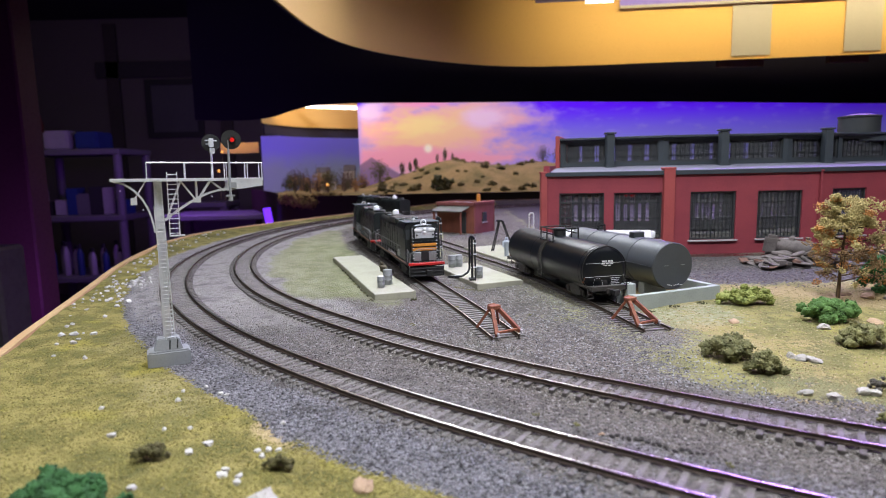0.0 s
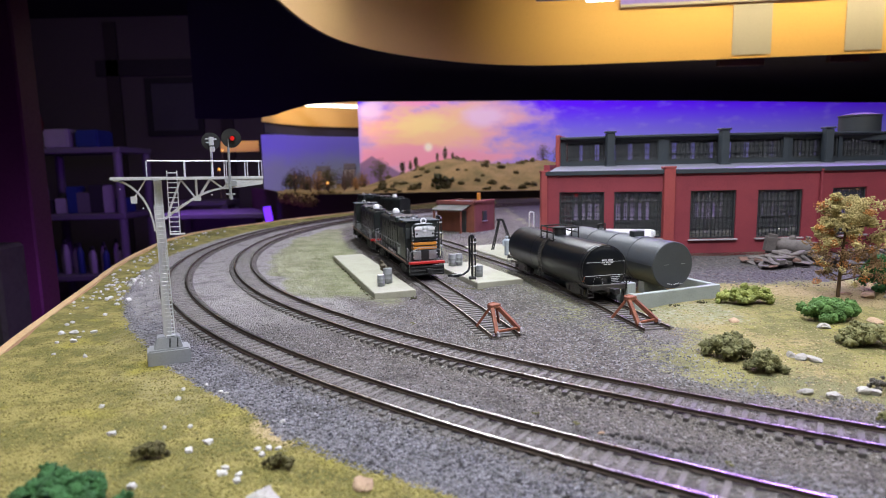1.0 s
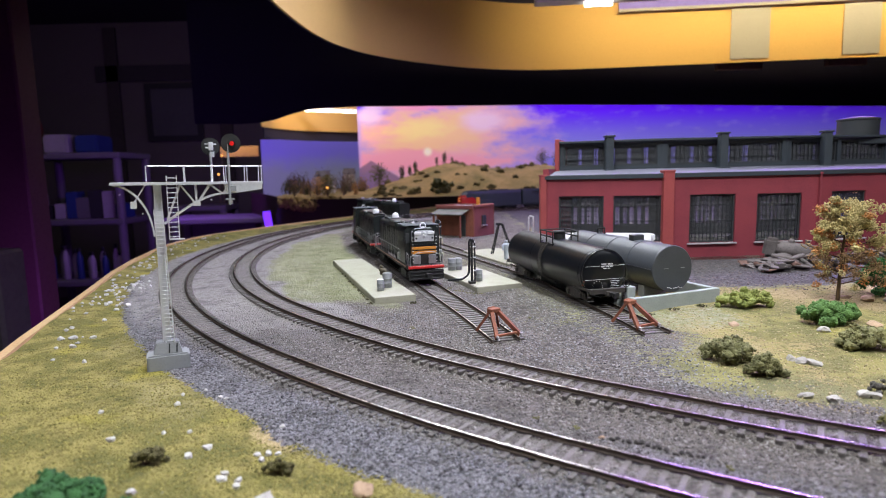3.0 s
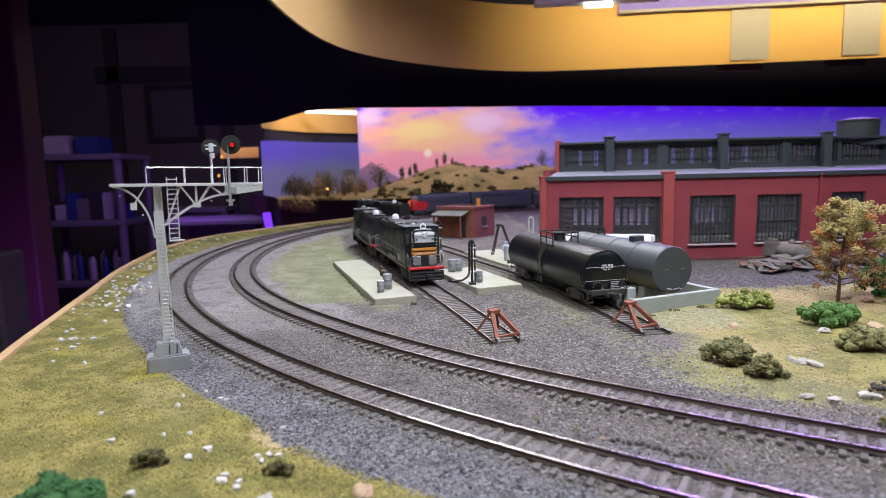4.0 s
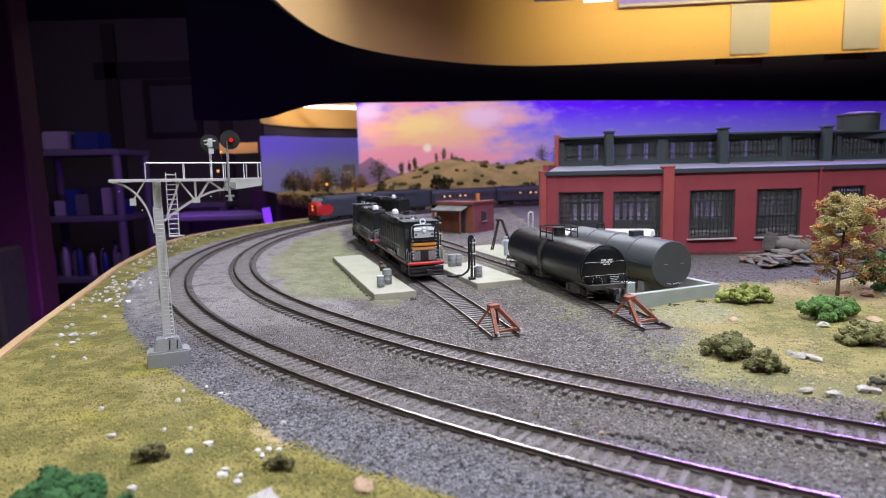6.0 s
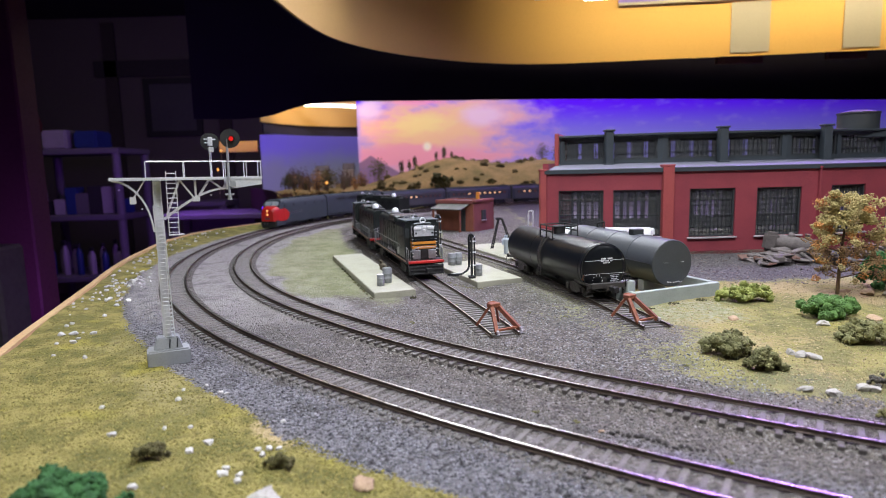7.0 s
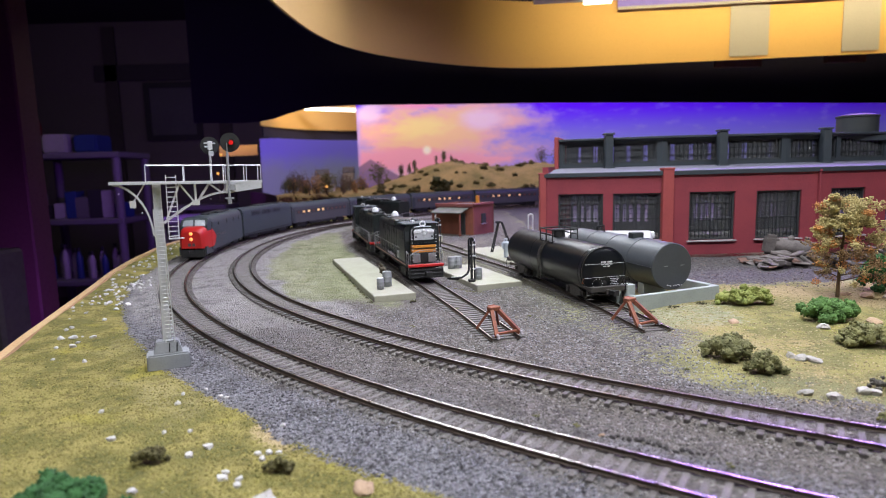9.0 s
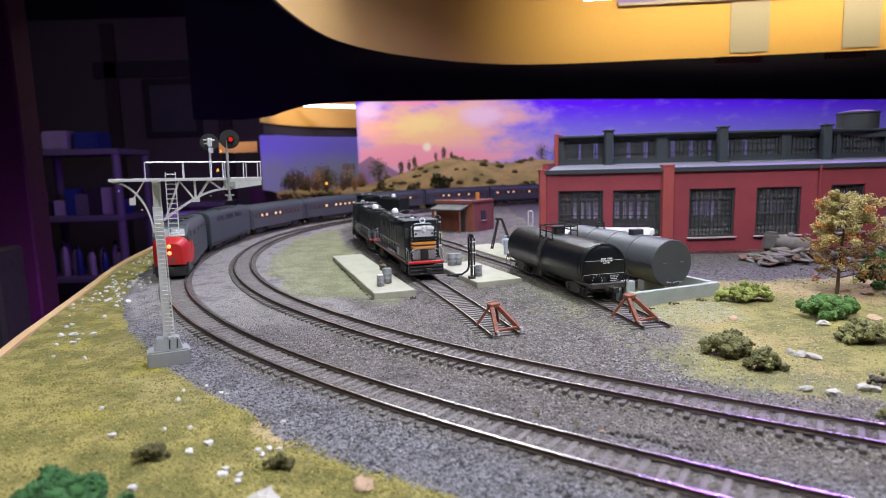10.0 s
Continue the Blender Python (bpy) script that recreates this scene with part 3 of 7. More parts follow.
def valances():
    line = spline([(-0.10, 0.55), (-0.245, 0.85), (-0.275, 1.08), (-0.222, 1.40), (-0.041, 1.63), (0.25, 1.775), (0.68, 1.75), (1.224, 1.685), (1.9, 1.62)], 90)
    band("valance", line, 0.391, 0.575, -0.004, VALANCE, "yellow curved valance board lit from inside", "valance")
    out = [q + Vector((0, 0.006, 0)) for q in line]
    band("valance_back", out, 0.3925, 0.60, 0.006, DARKBOARD, "dark outer face of the curved valance", "valance")
    bm = bmesh.new()
    prism(bm, [(q.x, q.y - 0.004) for q in line] + [(1.9, -0.6), (-0.10, -0.6)], "z", 0.80, 0.82)
    tagged(part("lamp_canopy", bm, DARKCEIL), "dark canopy board over the layout that carries the lamps", "canopy", kind="structure")
    band("valance_rail", [q + Vector((0, -0.012, 0)) for q in line[50:]], 0.5405, 0.5480, -0.006, PAPER, "pale wooden rail along the valance top", "rail")
    # lit soffit above the rail: the violet light falling there is painted as glow
    band("violet_soffit_band", [q + Vector((0, -0.010, 0)) for q in line[50:]], 0.5490, 0.580, -0.004, VIOLETDIM, "violet-lit soffit along the valance top, its light put in as glow", "light strip", "")
    for x0, x1 in ((0.820, 0.934), (1.115, 1.217)):
        seg = [q for q in resample(line, 400) if x0 <= q.x <= x1 and q.y > 1]
        ob = band("paper_patch", [q + Vector((0, -0.0065, 0)) for q in seg], 0.400, 0.536, -0.001, PAPER, "pale paper patch taped on the yellow valance", "paper patch", "")
        ob["group"] = "patches on the valance"
        mid = seg[len(seg) // 2]
        # wooden cleat that shows below the board
        tagged(part("wooden_cleat", boxes(((mid.x - 0.015, mid.y + 0.03, 0.388), (0.13 if x0 < 1 else 0.11, 0.018, 0.026)), bev=0.001), material("stained_cleat", (0.09, 0.04, 0.03), (0.06, 0.03, 0.02), 0.7)), "stained wooden cleat behind the valance", "cleat", "cleats behind the valance")
    f = thing("tube_light", "white tube lamp fitting with its bright end", "lamp", pose(0.3375, 1.50, 0.5015, 0, 0, -6))
    part("housing", boxes(((0.05, 0.004, 0.008), (0.30, 0.040, 0.014)), bev=0.003), WHITE, f)
    bm = bmesh.new()
    rod(bm, (0.02, 0, -0.004), (0.085, 0, -0.004), 0.007, seg=12)
    part("tube", bm, TUBE, f, "glowing white tube")


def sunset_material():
    """A printed sky: blue-violet above, peach and gold about the sun, mauve clouds, plus an added glow."""
    m = bpy.data.materials.new("glowing_sunset_print")
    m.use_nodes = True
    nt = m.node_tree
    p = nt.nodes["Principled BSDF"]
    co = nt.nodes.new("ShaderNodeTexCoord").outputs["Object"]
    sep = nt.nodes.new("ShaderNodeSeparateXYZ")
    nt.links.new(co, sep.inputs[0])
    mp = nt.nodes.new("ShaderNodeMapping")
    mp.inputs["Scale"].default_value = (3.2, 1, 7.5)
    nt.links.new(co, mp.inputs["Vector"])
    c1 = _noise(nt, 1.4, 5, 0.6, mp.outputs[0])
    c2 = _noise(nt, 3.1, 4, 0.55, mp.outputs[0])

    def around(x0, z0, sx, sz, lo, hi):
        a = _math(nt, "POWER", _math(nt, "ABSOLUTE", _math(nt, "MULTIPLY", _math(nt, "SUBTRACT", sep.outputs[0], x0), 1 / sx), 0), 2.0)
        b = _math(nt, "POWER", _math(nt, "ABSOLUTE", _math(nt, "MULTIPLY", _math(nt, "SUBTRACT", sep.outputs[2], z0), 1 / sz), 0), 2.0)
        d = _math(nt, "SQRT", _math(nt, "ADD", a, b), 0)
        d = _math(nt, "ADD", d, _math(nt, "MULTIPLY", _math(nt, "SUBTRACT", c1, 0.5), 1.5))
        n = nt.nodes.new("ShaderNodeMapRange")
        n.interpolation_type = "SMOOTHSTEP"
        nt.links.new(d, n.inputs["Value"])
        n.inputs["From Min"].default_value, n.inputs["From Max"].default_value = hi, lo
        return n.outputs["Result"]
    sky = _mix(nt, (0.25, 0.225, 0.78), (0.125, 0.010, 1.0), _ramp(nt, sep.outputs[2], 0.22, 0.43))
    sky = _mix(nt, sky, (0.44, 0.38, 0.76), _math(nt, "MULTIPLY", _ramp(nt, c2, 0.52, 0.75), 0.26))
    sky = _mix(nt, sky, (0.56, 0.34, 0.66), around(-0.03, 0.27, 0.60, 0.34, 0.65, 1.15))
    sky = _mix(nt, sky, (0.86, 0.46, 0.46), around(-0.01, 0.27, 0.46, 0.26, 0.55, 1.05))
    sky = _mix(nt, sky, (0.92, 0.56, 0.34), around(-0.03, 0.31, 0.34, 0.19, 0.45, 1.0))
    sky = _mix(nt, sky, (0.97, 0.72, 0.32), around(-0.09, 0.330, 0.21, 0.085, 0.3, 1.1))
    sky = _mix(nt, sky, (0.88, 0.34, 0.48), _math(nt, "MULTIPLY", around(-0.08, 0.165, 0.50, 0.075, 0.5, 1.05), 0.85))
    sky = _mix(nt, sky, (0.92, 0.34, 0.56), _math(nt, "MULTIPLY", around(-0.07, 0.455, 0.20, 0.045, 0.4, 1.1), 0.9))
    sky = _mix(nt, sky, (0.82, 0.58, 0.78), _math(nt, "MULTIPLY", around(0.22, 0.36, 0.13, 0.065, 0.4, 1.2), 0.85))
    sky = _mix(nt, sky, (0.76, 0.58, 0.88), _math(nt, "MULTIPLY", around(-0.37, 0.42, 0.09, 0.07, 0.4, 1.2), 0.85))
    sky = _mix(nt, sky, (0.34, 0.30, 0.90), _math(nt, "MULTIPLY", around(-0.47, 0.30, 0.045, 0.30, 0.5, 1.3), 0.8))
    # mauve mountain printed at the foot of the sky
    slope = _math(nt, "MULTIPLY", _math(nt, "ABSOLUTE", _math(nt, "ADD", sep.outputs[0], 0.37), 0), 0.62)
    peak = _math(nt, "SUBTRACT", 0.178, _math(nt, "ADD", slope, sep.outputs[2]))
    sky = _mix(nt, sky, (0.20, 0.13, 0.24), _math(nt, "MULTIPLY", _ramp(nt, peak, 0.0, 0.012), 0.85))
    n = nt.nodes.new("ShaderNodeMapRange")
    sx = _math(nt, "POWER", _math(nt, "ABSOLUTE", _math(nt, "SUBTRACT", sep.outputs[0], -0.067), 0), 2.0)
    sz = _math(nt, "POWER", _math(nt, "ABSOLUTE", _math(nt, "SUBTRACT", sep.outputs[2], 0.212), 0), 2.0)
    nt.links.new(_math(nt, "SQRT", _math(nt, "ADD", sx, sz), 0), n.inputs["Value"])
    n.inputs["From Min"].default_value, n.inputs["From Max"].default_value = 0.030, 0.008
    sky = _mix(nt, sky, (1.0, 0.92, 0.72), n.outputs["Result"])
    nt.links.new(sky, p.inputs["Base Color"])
    # the print also emits its own colours, standing in for lamplight on it
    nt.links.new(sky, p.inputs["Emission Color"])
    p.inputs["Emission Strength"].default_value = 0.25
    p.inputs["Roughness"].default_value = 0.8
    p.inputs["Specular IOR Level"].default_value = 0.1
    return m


SCENERY = material("tan_hill_scenery", (0.46, 0.31, 0.13), (0.20, 0.17, 0.06), 0.95, 0, 7, 90, 0.5, 0.6, 0.006)
FARGREEN = material("far_dark_foliage", (0.13, 0.14, 0.065), (0.24, 0.20, 0.09), 0.95, 0, 25, 150, 0.5, 0.6, 0.004, spread=0.4)
SCRUB = material("dull_tan_scrub", (0.24, 0.19, 0.085), (0.16, 0.14, 0.06), 0.95, 0, 25, 150, 0.5, 0.6, 0.004, spread=0.35)
FARBROWN = material("far_rust_foliage", (0.50, 0.28, 0.12), (0.32, 0.19, 0.09), 0.95, 0, 25, 150, 0.5, 0.6, 0.004, spread=0.4)
FARBARE = material("bare_branches", (0.18, 0.13, 0.11), (0.12, 0.085, 0.07), 0.95, 0, 25, 150, 0.5, 0.4, 0.004, spread=0.3)


def flakes(n, centre, radii, size, seed, hollow=0.0, squash=1.0):
    """Vertices and faces of n small ragged flakes filling an ellipsoid."""
    r = np.random.RandomState(seed)
    d = r.normal(size=(n, 3))
    d /= np.linalg.norm(d, axis=1)[:, None]
    rad = (hollow + (1 - hollow) * r.rand(n)) ** 0.45
    lump = np.array([1 + 0.35 * noise.noise((a * 2.2 + seed, b * 2.2, c * 2.2)) for a, b, c in d])
    c = np.array(centre) + d * (rad * lump)[:, None] * np.array(radii)
    base = np.array([(1, 0, -0.5), (-0.5, 0.87, -0.5), (-0.5, -0.87, -0.5), (0, 0, 0.9), (0.2, 0.2, -1.1)])
    faces0 = np.array([(0, 1, 3), (1, 2, 3), (2, 0, 3), (1, 0, 4), (2, 1, 4), (0, 2, 4)])
    q = np.linalg.qr(r.normal(size=(n, 3, 3)))[0]
    s = size * (0.5 + r.rand(n))
    v = np.einsum("nij,kj->nki", q, base) * s[:, None, None]
    v = v * (0.7 + 0.6 * r.rand(n, 5, 1)) + c[:, None, :]
    f = faces0[None] + (np.arange(n) * 5)[:, None, None]
    return v.reshape(-1, 3), f.reshape(-1, 3)


def flake_mesh(name, sets, mat):
    vs, fs, k = [], [], 0
    for v, f in sets:
        vs.append(v)
        fs.append(f + k)
        k += len(v)
    vs, fs = np.concatenate(vs), np.concatenate(fs)
    me = bpy.data.meshes.new(name)
    me.vertices.add(len(vs))
    me.vertices.foreach_set("co", vs.astype(np.float32).ravel())
    me.loops.add(len(fs) * 3)
    me.loops.foreach_set("vertex_index", fs.astype(np.int32).ravel())
    me.polygons.add(len(fs))
    me.polygons.foreach_set("loop_start", np.arange(0, len(fs) * 3, 3, dtype=np.int32))
    me.update(calc_edges=True)
    me.materials.append(mat)
    return me


def hill_height(x, y):
    """The tan ridge in front of the sunset and the low ground beside it."""
    ridge = 0.135 * math.exp(-((x - 0.05) / 0.30) ** 2) + 0.100 * math.exp(-((x - 0.52) / 0.22) ** 2) + 0.06 * math.exp(-((x - 1.1) / 0.4) ** 2)
    slope = min(1.0, max(0.0, (y - 2.42) / 0.55))
    return 0.006 + ridge * slope * slope * (3 - 2 * slope) + 0.010 * noise.noise((x * 9, y * 9, 2.0)) * slope + 0.006 * noise.noise((x * 30, y * 30, 5.0)) * slope


def far_tree(name, x, y, z, h, w, mat, label, seed, bare=False):
    t = thing(name, label, "tree", pose(x, y, z), group="trees of the far scene")
    bm = bmesh.new()
    rod(bm, (0, 0, -0.01), (0, 0, h * 0.75), h * 0.04, h * 0.012, seg=6)
    for k in range(7):
        a = k * 2.4 + seed
        z0 = h * (0.25 + 0.07 * k)
        rod(bm, (0, 0, z0), (math.cos(a) * w * 0.5, math.sin(a) * w * 0.5, z0 + h * 0.16), h * 0.014, h * 0.005, seg=5)
    part("trunk", bm, FARBARE, t)
    n = 90 if bare else 260
    sets = [flakes(n, (0, 0, h * 0.52), (w * 0.55, w * 0.55, h * 0.50), h * 0.030 if not bare else h * 0.016, seed)]
    ob = new("crown", flake_mesh("crown", sets, mat))
    ob.parent = t


def far_scene():
    """The peninsula across the aisle: fascia, scenery, backdrop, valance."""
    line = spline([(-1.15, 3.60), (-0.95, 3.20), (-0.80, 2.85), (-0.70, 2.56), (-0.61, 2.42), (-0.40, 2.38), (0.1, 2.38), (0.8, 2.35), (2.4, 2.30)], 60)
    band("far_fascia", line, -0.45, 0.006, 0.01, FASCIA, "dark brown fascia board of the far layout", "fascia")
    nx, ny = 130, 36
    vs, fs = [], []
    for i in range(nx):
        x = -0.78 + 3.18 * i / (nx - 1)
        y0 = float(np.interp(x, [q.x for q in line], [q.y for q in line]))
        for j in range(ny):
            y = y0 + 0.012 + (3.19 - y0) * (j / (ny - 1)) if x > -0.47 else y0 + 0.012 + (3.85 - y0) * (j / (ny - 1))
            vs.append((x, y, hill_height(x, y) if x > -0.55 else 0.008 + 0.012 * noise.noise((x * 12, y * 12, 1.0))))
    for i in range(nx - 1):
        for j in range(ny - 1):
            fs.append((i * ny + j, (i + 1) * ny + j, (i + 1) * ny + j + 1, i * ny + j + 1))
    tagged(new("far_hills", from_arrays("far_hills", vs, fs, SCENERY, True)), "tan model hills with olive scrub before the sunset backdrop", "hill", kind="structure")
    # drooping plaster lip of the scenery over the fascia
    sets = [flakes(260, (-0.60 + 0.05 * k, 2.395 + 0.02 * abs(k - 1), -0.006 - 0.012 * (k == 1)), (0.055, 0.02, 0.022), 0.010, 60 + k) for k in range(4)]
    tagged(new("scenery_lip", flake_mesh("scenery_lip", sets, SCENERY)), "ragged tan scenery lip hanging over the fascia", "scenery", kind="stuff")
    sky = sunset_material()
    tagged(part("backdrop", boxes(((0.98, 3.21, 0.20), (2.83, 0.012, 0.62))), sky), "printed sunset sky backdrop with pink and gold clouds, given an added glow", "backdrop", kind="structure")
    hazy = bpy.data.materials.new("violet_to_grey_sky_glow")
    hazy.use_nodes = True
    nt = hazy.node_tree
    co = nt.nodes.new("ShaderNodeTexCoord").outputs["Object"]
    sp = nt.nodes.new("ShaderNodeSeparateXYZ")
    nt.links.new(co, sp.inputs[0])
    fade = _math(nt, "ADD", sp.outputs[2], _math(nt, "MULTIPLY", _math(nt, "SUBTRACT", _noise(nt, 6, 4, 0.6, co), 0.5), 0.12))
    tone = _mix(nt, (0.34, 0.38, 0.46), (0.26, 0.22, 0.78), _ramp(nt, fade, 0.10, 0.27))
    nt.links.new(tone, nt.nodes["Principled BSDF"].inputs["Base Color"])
    # faint emission in the board's colours, added in place of lamplight falling on it
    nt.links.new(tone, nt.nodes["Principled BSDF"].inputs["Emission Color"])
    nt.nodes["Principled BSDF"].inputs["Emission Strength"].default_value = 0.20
    nt.nodes["Principled BSDF"].inputs["Roughness"].default_value = 0.8
    tagged(part("far_backdrop", boxes(((-0.75, 3.95, 0.12), (0.85, 0.012, 0.44))), hazy), "plain violet-blue sky board of the farther scene, with a faint added glow", "backdrop", kind="structure")
    # dark valance above the far scene
    low = spline([(-0.95, 2.35), (-0.80, 2.42), (-0.62, 2.44), (-0.35, 2.45), (0.45, 2.47), (1.6, 2.40), (2.6, 2.35)], 60)
    bm = bmesh.new()
    secs = []
    for q in low:
        z = float(np.interp(q.x, [-0.95, -0.76, -0.68, -0.60, -0.52, -0.35, 0.45, 1.0, 1.6, 2.6], [0.31, 0.312, 0.322, 0.348, 0.368, 0.374, 0.366, 0.350, 0.328, 0.30]))
        secs.append([q + Vector((0, 0, z)), q + Vector((0, 0.012, z)), q + Vector((0, 0.012, 0.95)), q + Vector((0, 0, 0.95))])
    loft(bm, secs)
    tagged(part("far_valance", bm, DARKBOARD), "dark blue-black valance board over the far scene", "valance", kind="structure")
    glow = spline([(-0.84, 2.86), (-0.80, 3.02), (-0.68, 3.22), (-0.45, 3.38), (-0.2, 3.42)], 24)
    band("inner_valance", glow, 0.335, 0.52, 0.006, VALANCE, "yellow lit valance board inside the farther scene", "valance")
    band("inner_valance_skirt", [q + Vector((0, 0.03, 0)) for q in glow], 0.285, 0.340, 0.006, DARKBOARD, "dark skirt board under the lit valance", "valance")
    t2 = thing("tube_light", "slim glowing white tube lamp under the far valance", "lamp", pose(-0.56, 3.10, 0.425, 0, 3.2, 0))
    part("housing", boxes(((0, 0.012, 0.010), (0.27, 0.03, 0.010)), bev=0.002), WHITE, t2)
    bm = bmesh.new()
    rod(bm, (-0.125, 0, 0), (0.135, 0, 0), 0.006, seg=10)
    part("tube", bm, TUBE, t2, "glowing white tube")
    band("side_valance", spline([(-1.50, 4.1), (-1.37, 4.12), (-1.24, 4.1)], 10), 0.238, 0.31, 0.006, VALANCE, "short yellow lit valance board in the distance", "valance")
    # trees and scrub
    rr = random.Random(11)
    for k in range(52):
        x = -0.80 + 0.42 * (k / 51) + rr.uniform(-0.015, 0.015)
        y = rr.uniform(2.62, 3.3) if x > -0.66 else rr.uniform(2.95, 3.3)
        m, lab = ((FARGREEN, "dark green bushy model tree"), (FARBROWN, "rust-brown autumn model tree"), (FARBARE, "bare brown model tree"))[rr.choice((0, 1, 2, 2))]
        h = rr.uniform(0.04, 0.105) * (1.35 if m is FARBARE else 1)
        far_tree("tree", x, y, 0.004, h, h * rr.uniform(0.38, 0.7), m, lab, k, m is FARBARE)
    for k, (x, y, h) in enumerate(((-0.20, 3.08, 0.075), (-0.16, 3.10, 0.06), (-0.13, 3.07, 0.07), (-0.02, 3.1, 0.05), (0.02, 3.12, 0.07), (0.06, 3.12, 0.045), (-0.30, 2.9, 0.12), (0.53, 3.12, 0.085), (0.615, 3.08, 0.11), (0.66, 3.1, 0.10))):
        far_tree("tree", x, y, hill_height(x, y), h, h * (0.35 if k < 6 else 0.75), FARGREEN, "small dark conifer on the far ridge" if k < 6 else "round dark tree on the far ridge", 70 + k)
    for k in range(90):
        x, y = rr.uniform(-0.38, 0.95), rr.uniform(2.45, 3.12)
        w = rr.uniform(0.006, 0.022) if k != 3 else 0.045
        if k == 3:
            x, y = -0.005, 2.55
        me = flake_mesh("scrub", [flakes(60, (0, 0, w * 0.3), (w, w, w * (0.6 if k != 3 else 0.95)), w * 0.28, 200 + k)], FARGREEN if k == 3 else SCRUB)
        tagged(new("scrub", me), "low dark olive scrub on the far hill", "shrub", "scrub on the far hill").matrix_world = pose(x, y, hill_height(x, y))
    # small lamp glowing among the far trees, and pale far houses
    for x, y, z in ((-0.50, 2.62, 0.045), (-1.0, 2.75, 0.20), (-1.02, 2.75, 0.115)):
        ob = thing("street_lamp", "tiny street lamp with an orange glow", "lamp", pose(x, y, 0))
        bm = bmesh.new()
        rod(bm, (0, 0, -0.02), (0, 0, z), 0.0025, seg=6)
        part("post", bm, FARBARE, ob)
        bm = bmesh.new()
        lathe(bm, [(0.001, z - 0.006), (0.004, z - 0.003), (0.0055, z), (0.004, z + 0.004), (0.001, z + 0.006)], 10)
        part("globe", bm, LAMPGLOW, ob, "glowing orange globe")
    for x, y, w, h in ((-0.66, 3.35, 0.07, 0.12), (-0.52, 3.40, 0.06, 0.13), (-0.56, 2.95, 0.07, 0.065)):
        hs = thing("model_house", "small pale model house among the trees", "house", pose(x, y, 0.0))
        part("wall", boxes(((0, 0, h * 0.4), (w, w * 0.7, h * 0.8))), material("pale_house_wall", (0.55, 0.52, 0.50), None, 0.8), hs)
        bm = bmesh.new()
        prism(bm, [(-w * 0.42, h * 0.79), (w * 0.42, h * 0.79), (0, h * 1.05)], "x", -w * 0.55, w * 0.55)
        part("roof", bm, ROOFGREY, hs)


def side_room():
    """The dim storage corner beyond the aisle."""
    grey = material("violet_grey_plastic", (0.19, 0.175, 0.21), (0.15, 0.135, 0.17), 0.6, 0, 6, 100, 0.2, 0.05)
    black = material("dark_tote", (0.03, 0.03, 0.035), None, 0.6, 0, 6, 100, 0.2, 0.05)
    bottlew = material("milky_bottle_plastic", (0.46, 0.43, 0.48), None, 0.4, 0, 10, 100, 0.15, 0.02)
    blue = material("blue_plastic", (0.03, 0.06, 0.24), None, 0.45, 0, 10, 100, 0.2, 0.02)
    red = material("faded_red_cloth", (0.14, 0.03, 0.018), None, 0.8, 0, 10, 100, 0.3, 0.1)

    def shelving(x0, x1, y0, y1, levels, lab):
        s = thing("shelving_unit", lab, "shelf")
        for z in levels:
            part("shelf_board", boxes((((x0 + x1) / 2, (y0 + y1) / 2, z - 0.02), (x1 - x0, y1 - y0, 0.04)), bev=0.006), grey, s)
        for x in (x0 + 0.03, x1 - 0.03):
            for y in (y0 + 0.03, y1 - 0.03):
                bm = bmesh.new()
                rod(bm, (x, y, -1.0), (x, y, levels[-1] - 0.04), 0.028, seg=10)
                part("post", bm, grey, s)
    shelving(-2.84, -2.14, 4.0, 4.45, (-0.98, -0.58, -0.16, 0.285), "grey plastic shelving unit full of paint bottles and boxes")
    shelving(-1.98, -1.56, 4.3, 4.6, (-0.98, -0.56, -0.10), "lower grey shelving unit with a few bottles")
    rr = random.Random(5)
    for k in range(11):
        x = -2.72 + k * 0.047 + rr.uniform(-0.006, 0.006)
        h = rr.uniform(0.17, 0.24)
        b = thing("paint_bottle", "milky plastic bottle with a screw cap" if k % 4 else "blue plastic bottle with a screw cap", "bottle", pose(x, 4.10 + 0.05 * (k % 2), -0.58), "bottles on the shelf")
        bm = bmesh.new()
        lathe(bm, [(0.020, 0.0), (0.022, 0.005), (0.022, h * 0.68), (0.014, h * 0.8), (0.009, h * 0.84), (0.009, h * 0.88)], 14)
        part("body", bm, bottlew if k % 4 else blue, b)
        bm = bmesh.new()
        lathe(bm, [(0.011, h * 0.88), (0.011, h), (0.009, h * 1.01)], 12)
        part("cap", bm, black, b)
    for k in range(8):
        h = rr.uniform(0.08, 0.2)
        ob = part("storage_box", boxes(((0, 0, h / 2), (rr.uniform(0.06, 0.13), 0.12, h)), bev=0.006, seg=2), (grey, black, bottlew, blue)[k % 4])
        tagged(ob, "small storage box on the plastic shelf", "box", "boxes on the shelf").matrix_world = pose(-2.80 + k * 0.085, 4.15, -0.16, 0, 0, rr.uniform(-8, 8))
    for x, w, h, m, lab in ((-2.62, 0.17, 0.13, bottlew, "white plastic tub on the top shelf"), (-2.41, 0.16, 0.12, blue, "blue plastic tub on the top shelf"), (-2.80, 0.14, 0.10, black, "dark box on the top shelf")):
        tagged(part("plastic_tub", boxes(((0, 0, h / 2), (w, 0.2, h)), bev=0.012, seg=2), m), lab, "tub").matrix_world = pose(x, 4.2, 0.285)
    bm = bmesh.new()
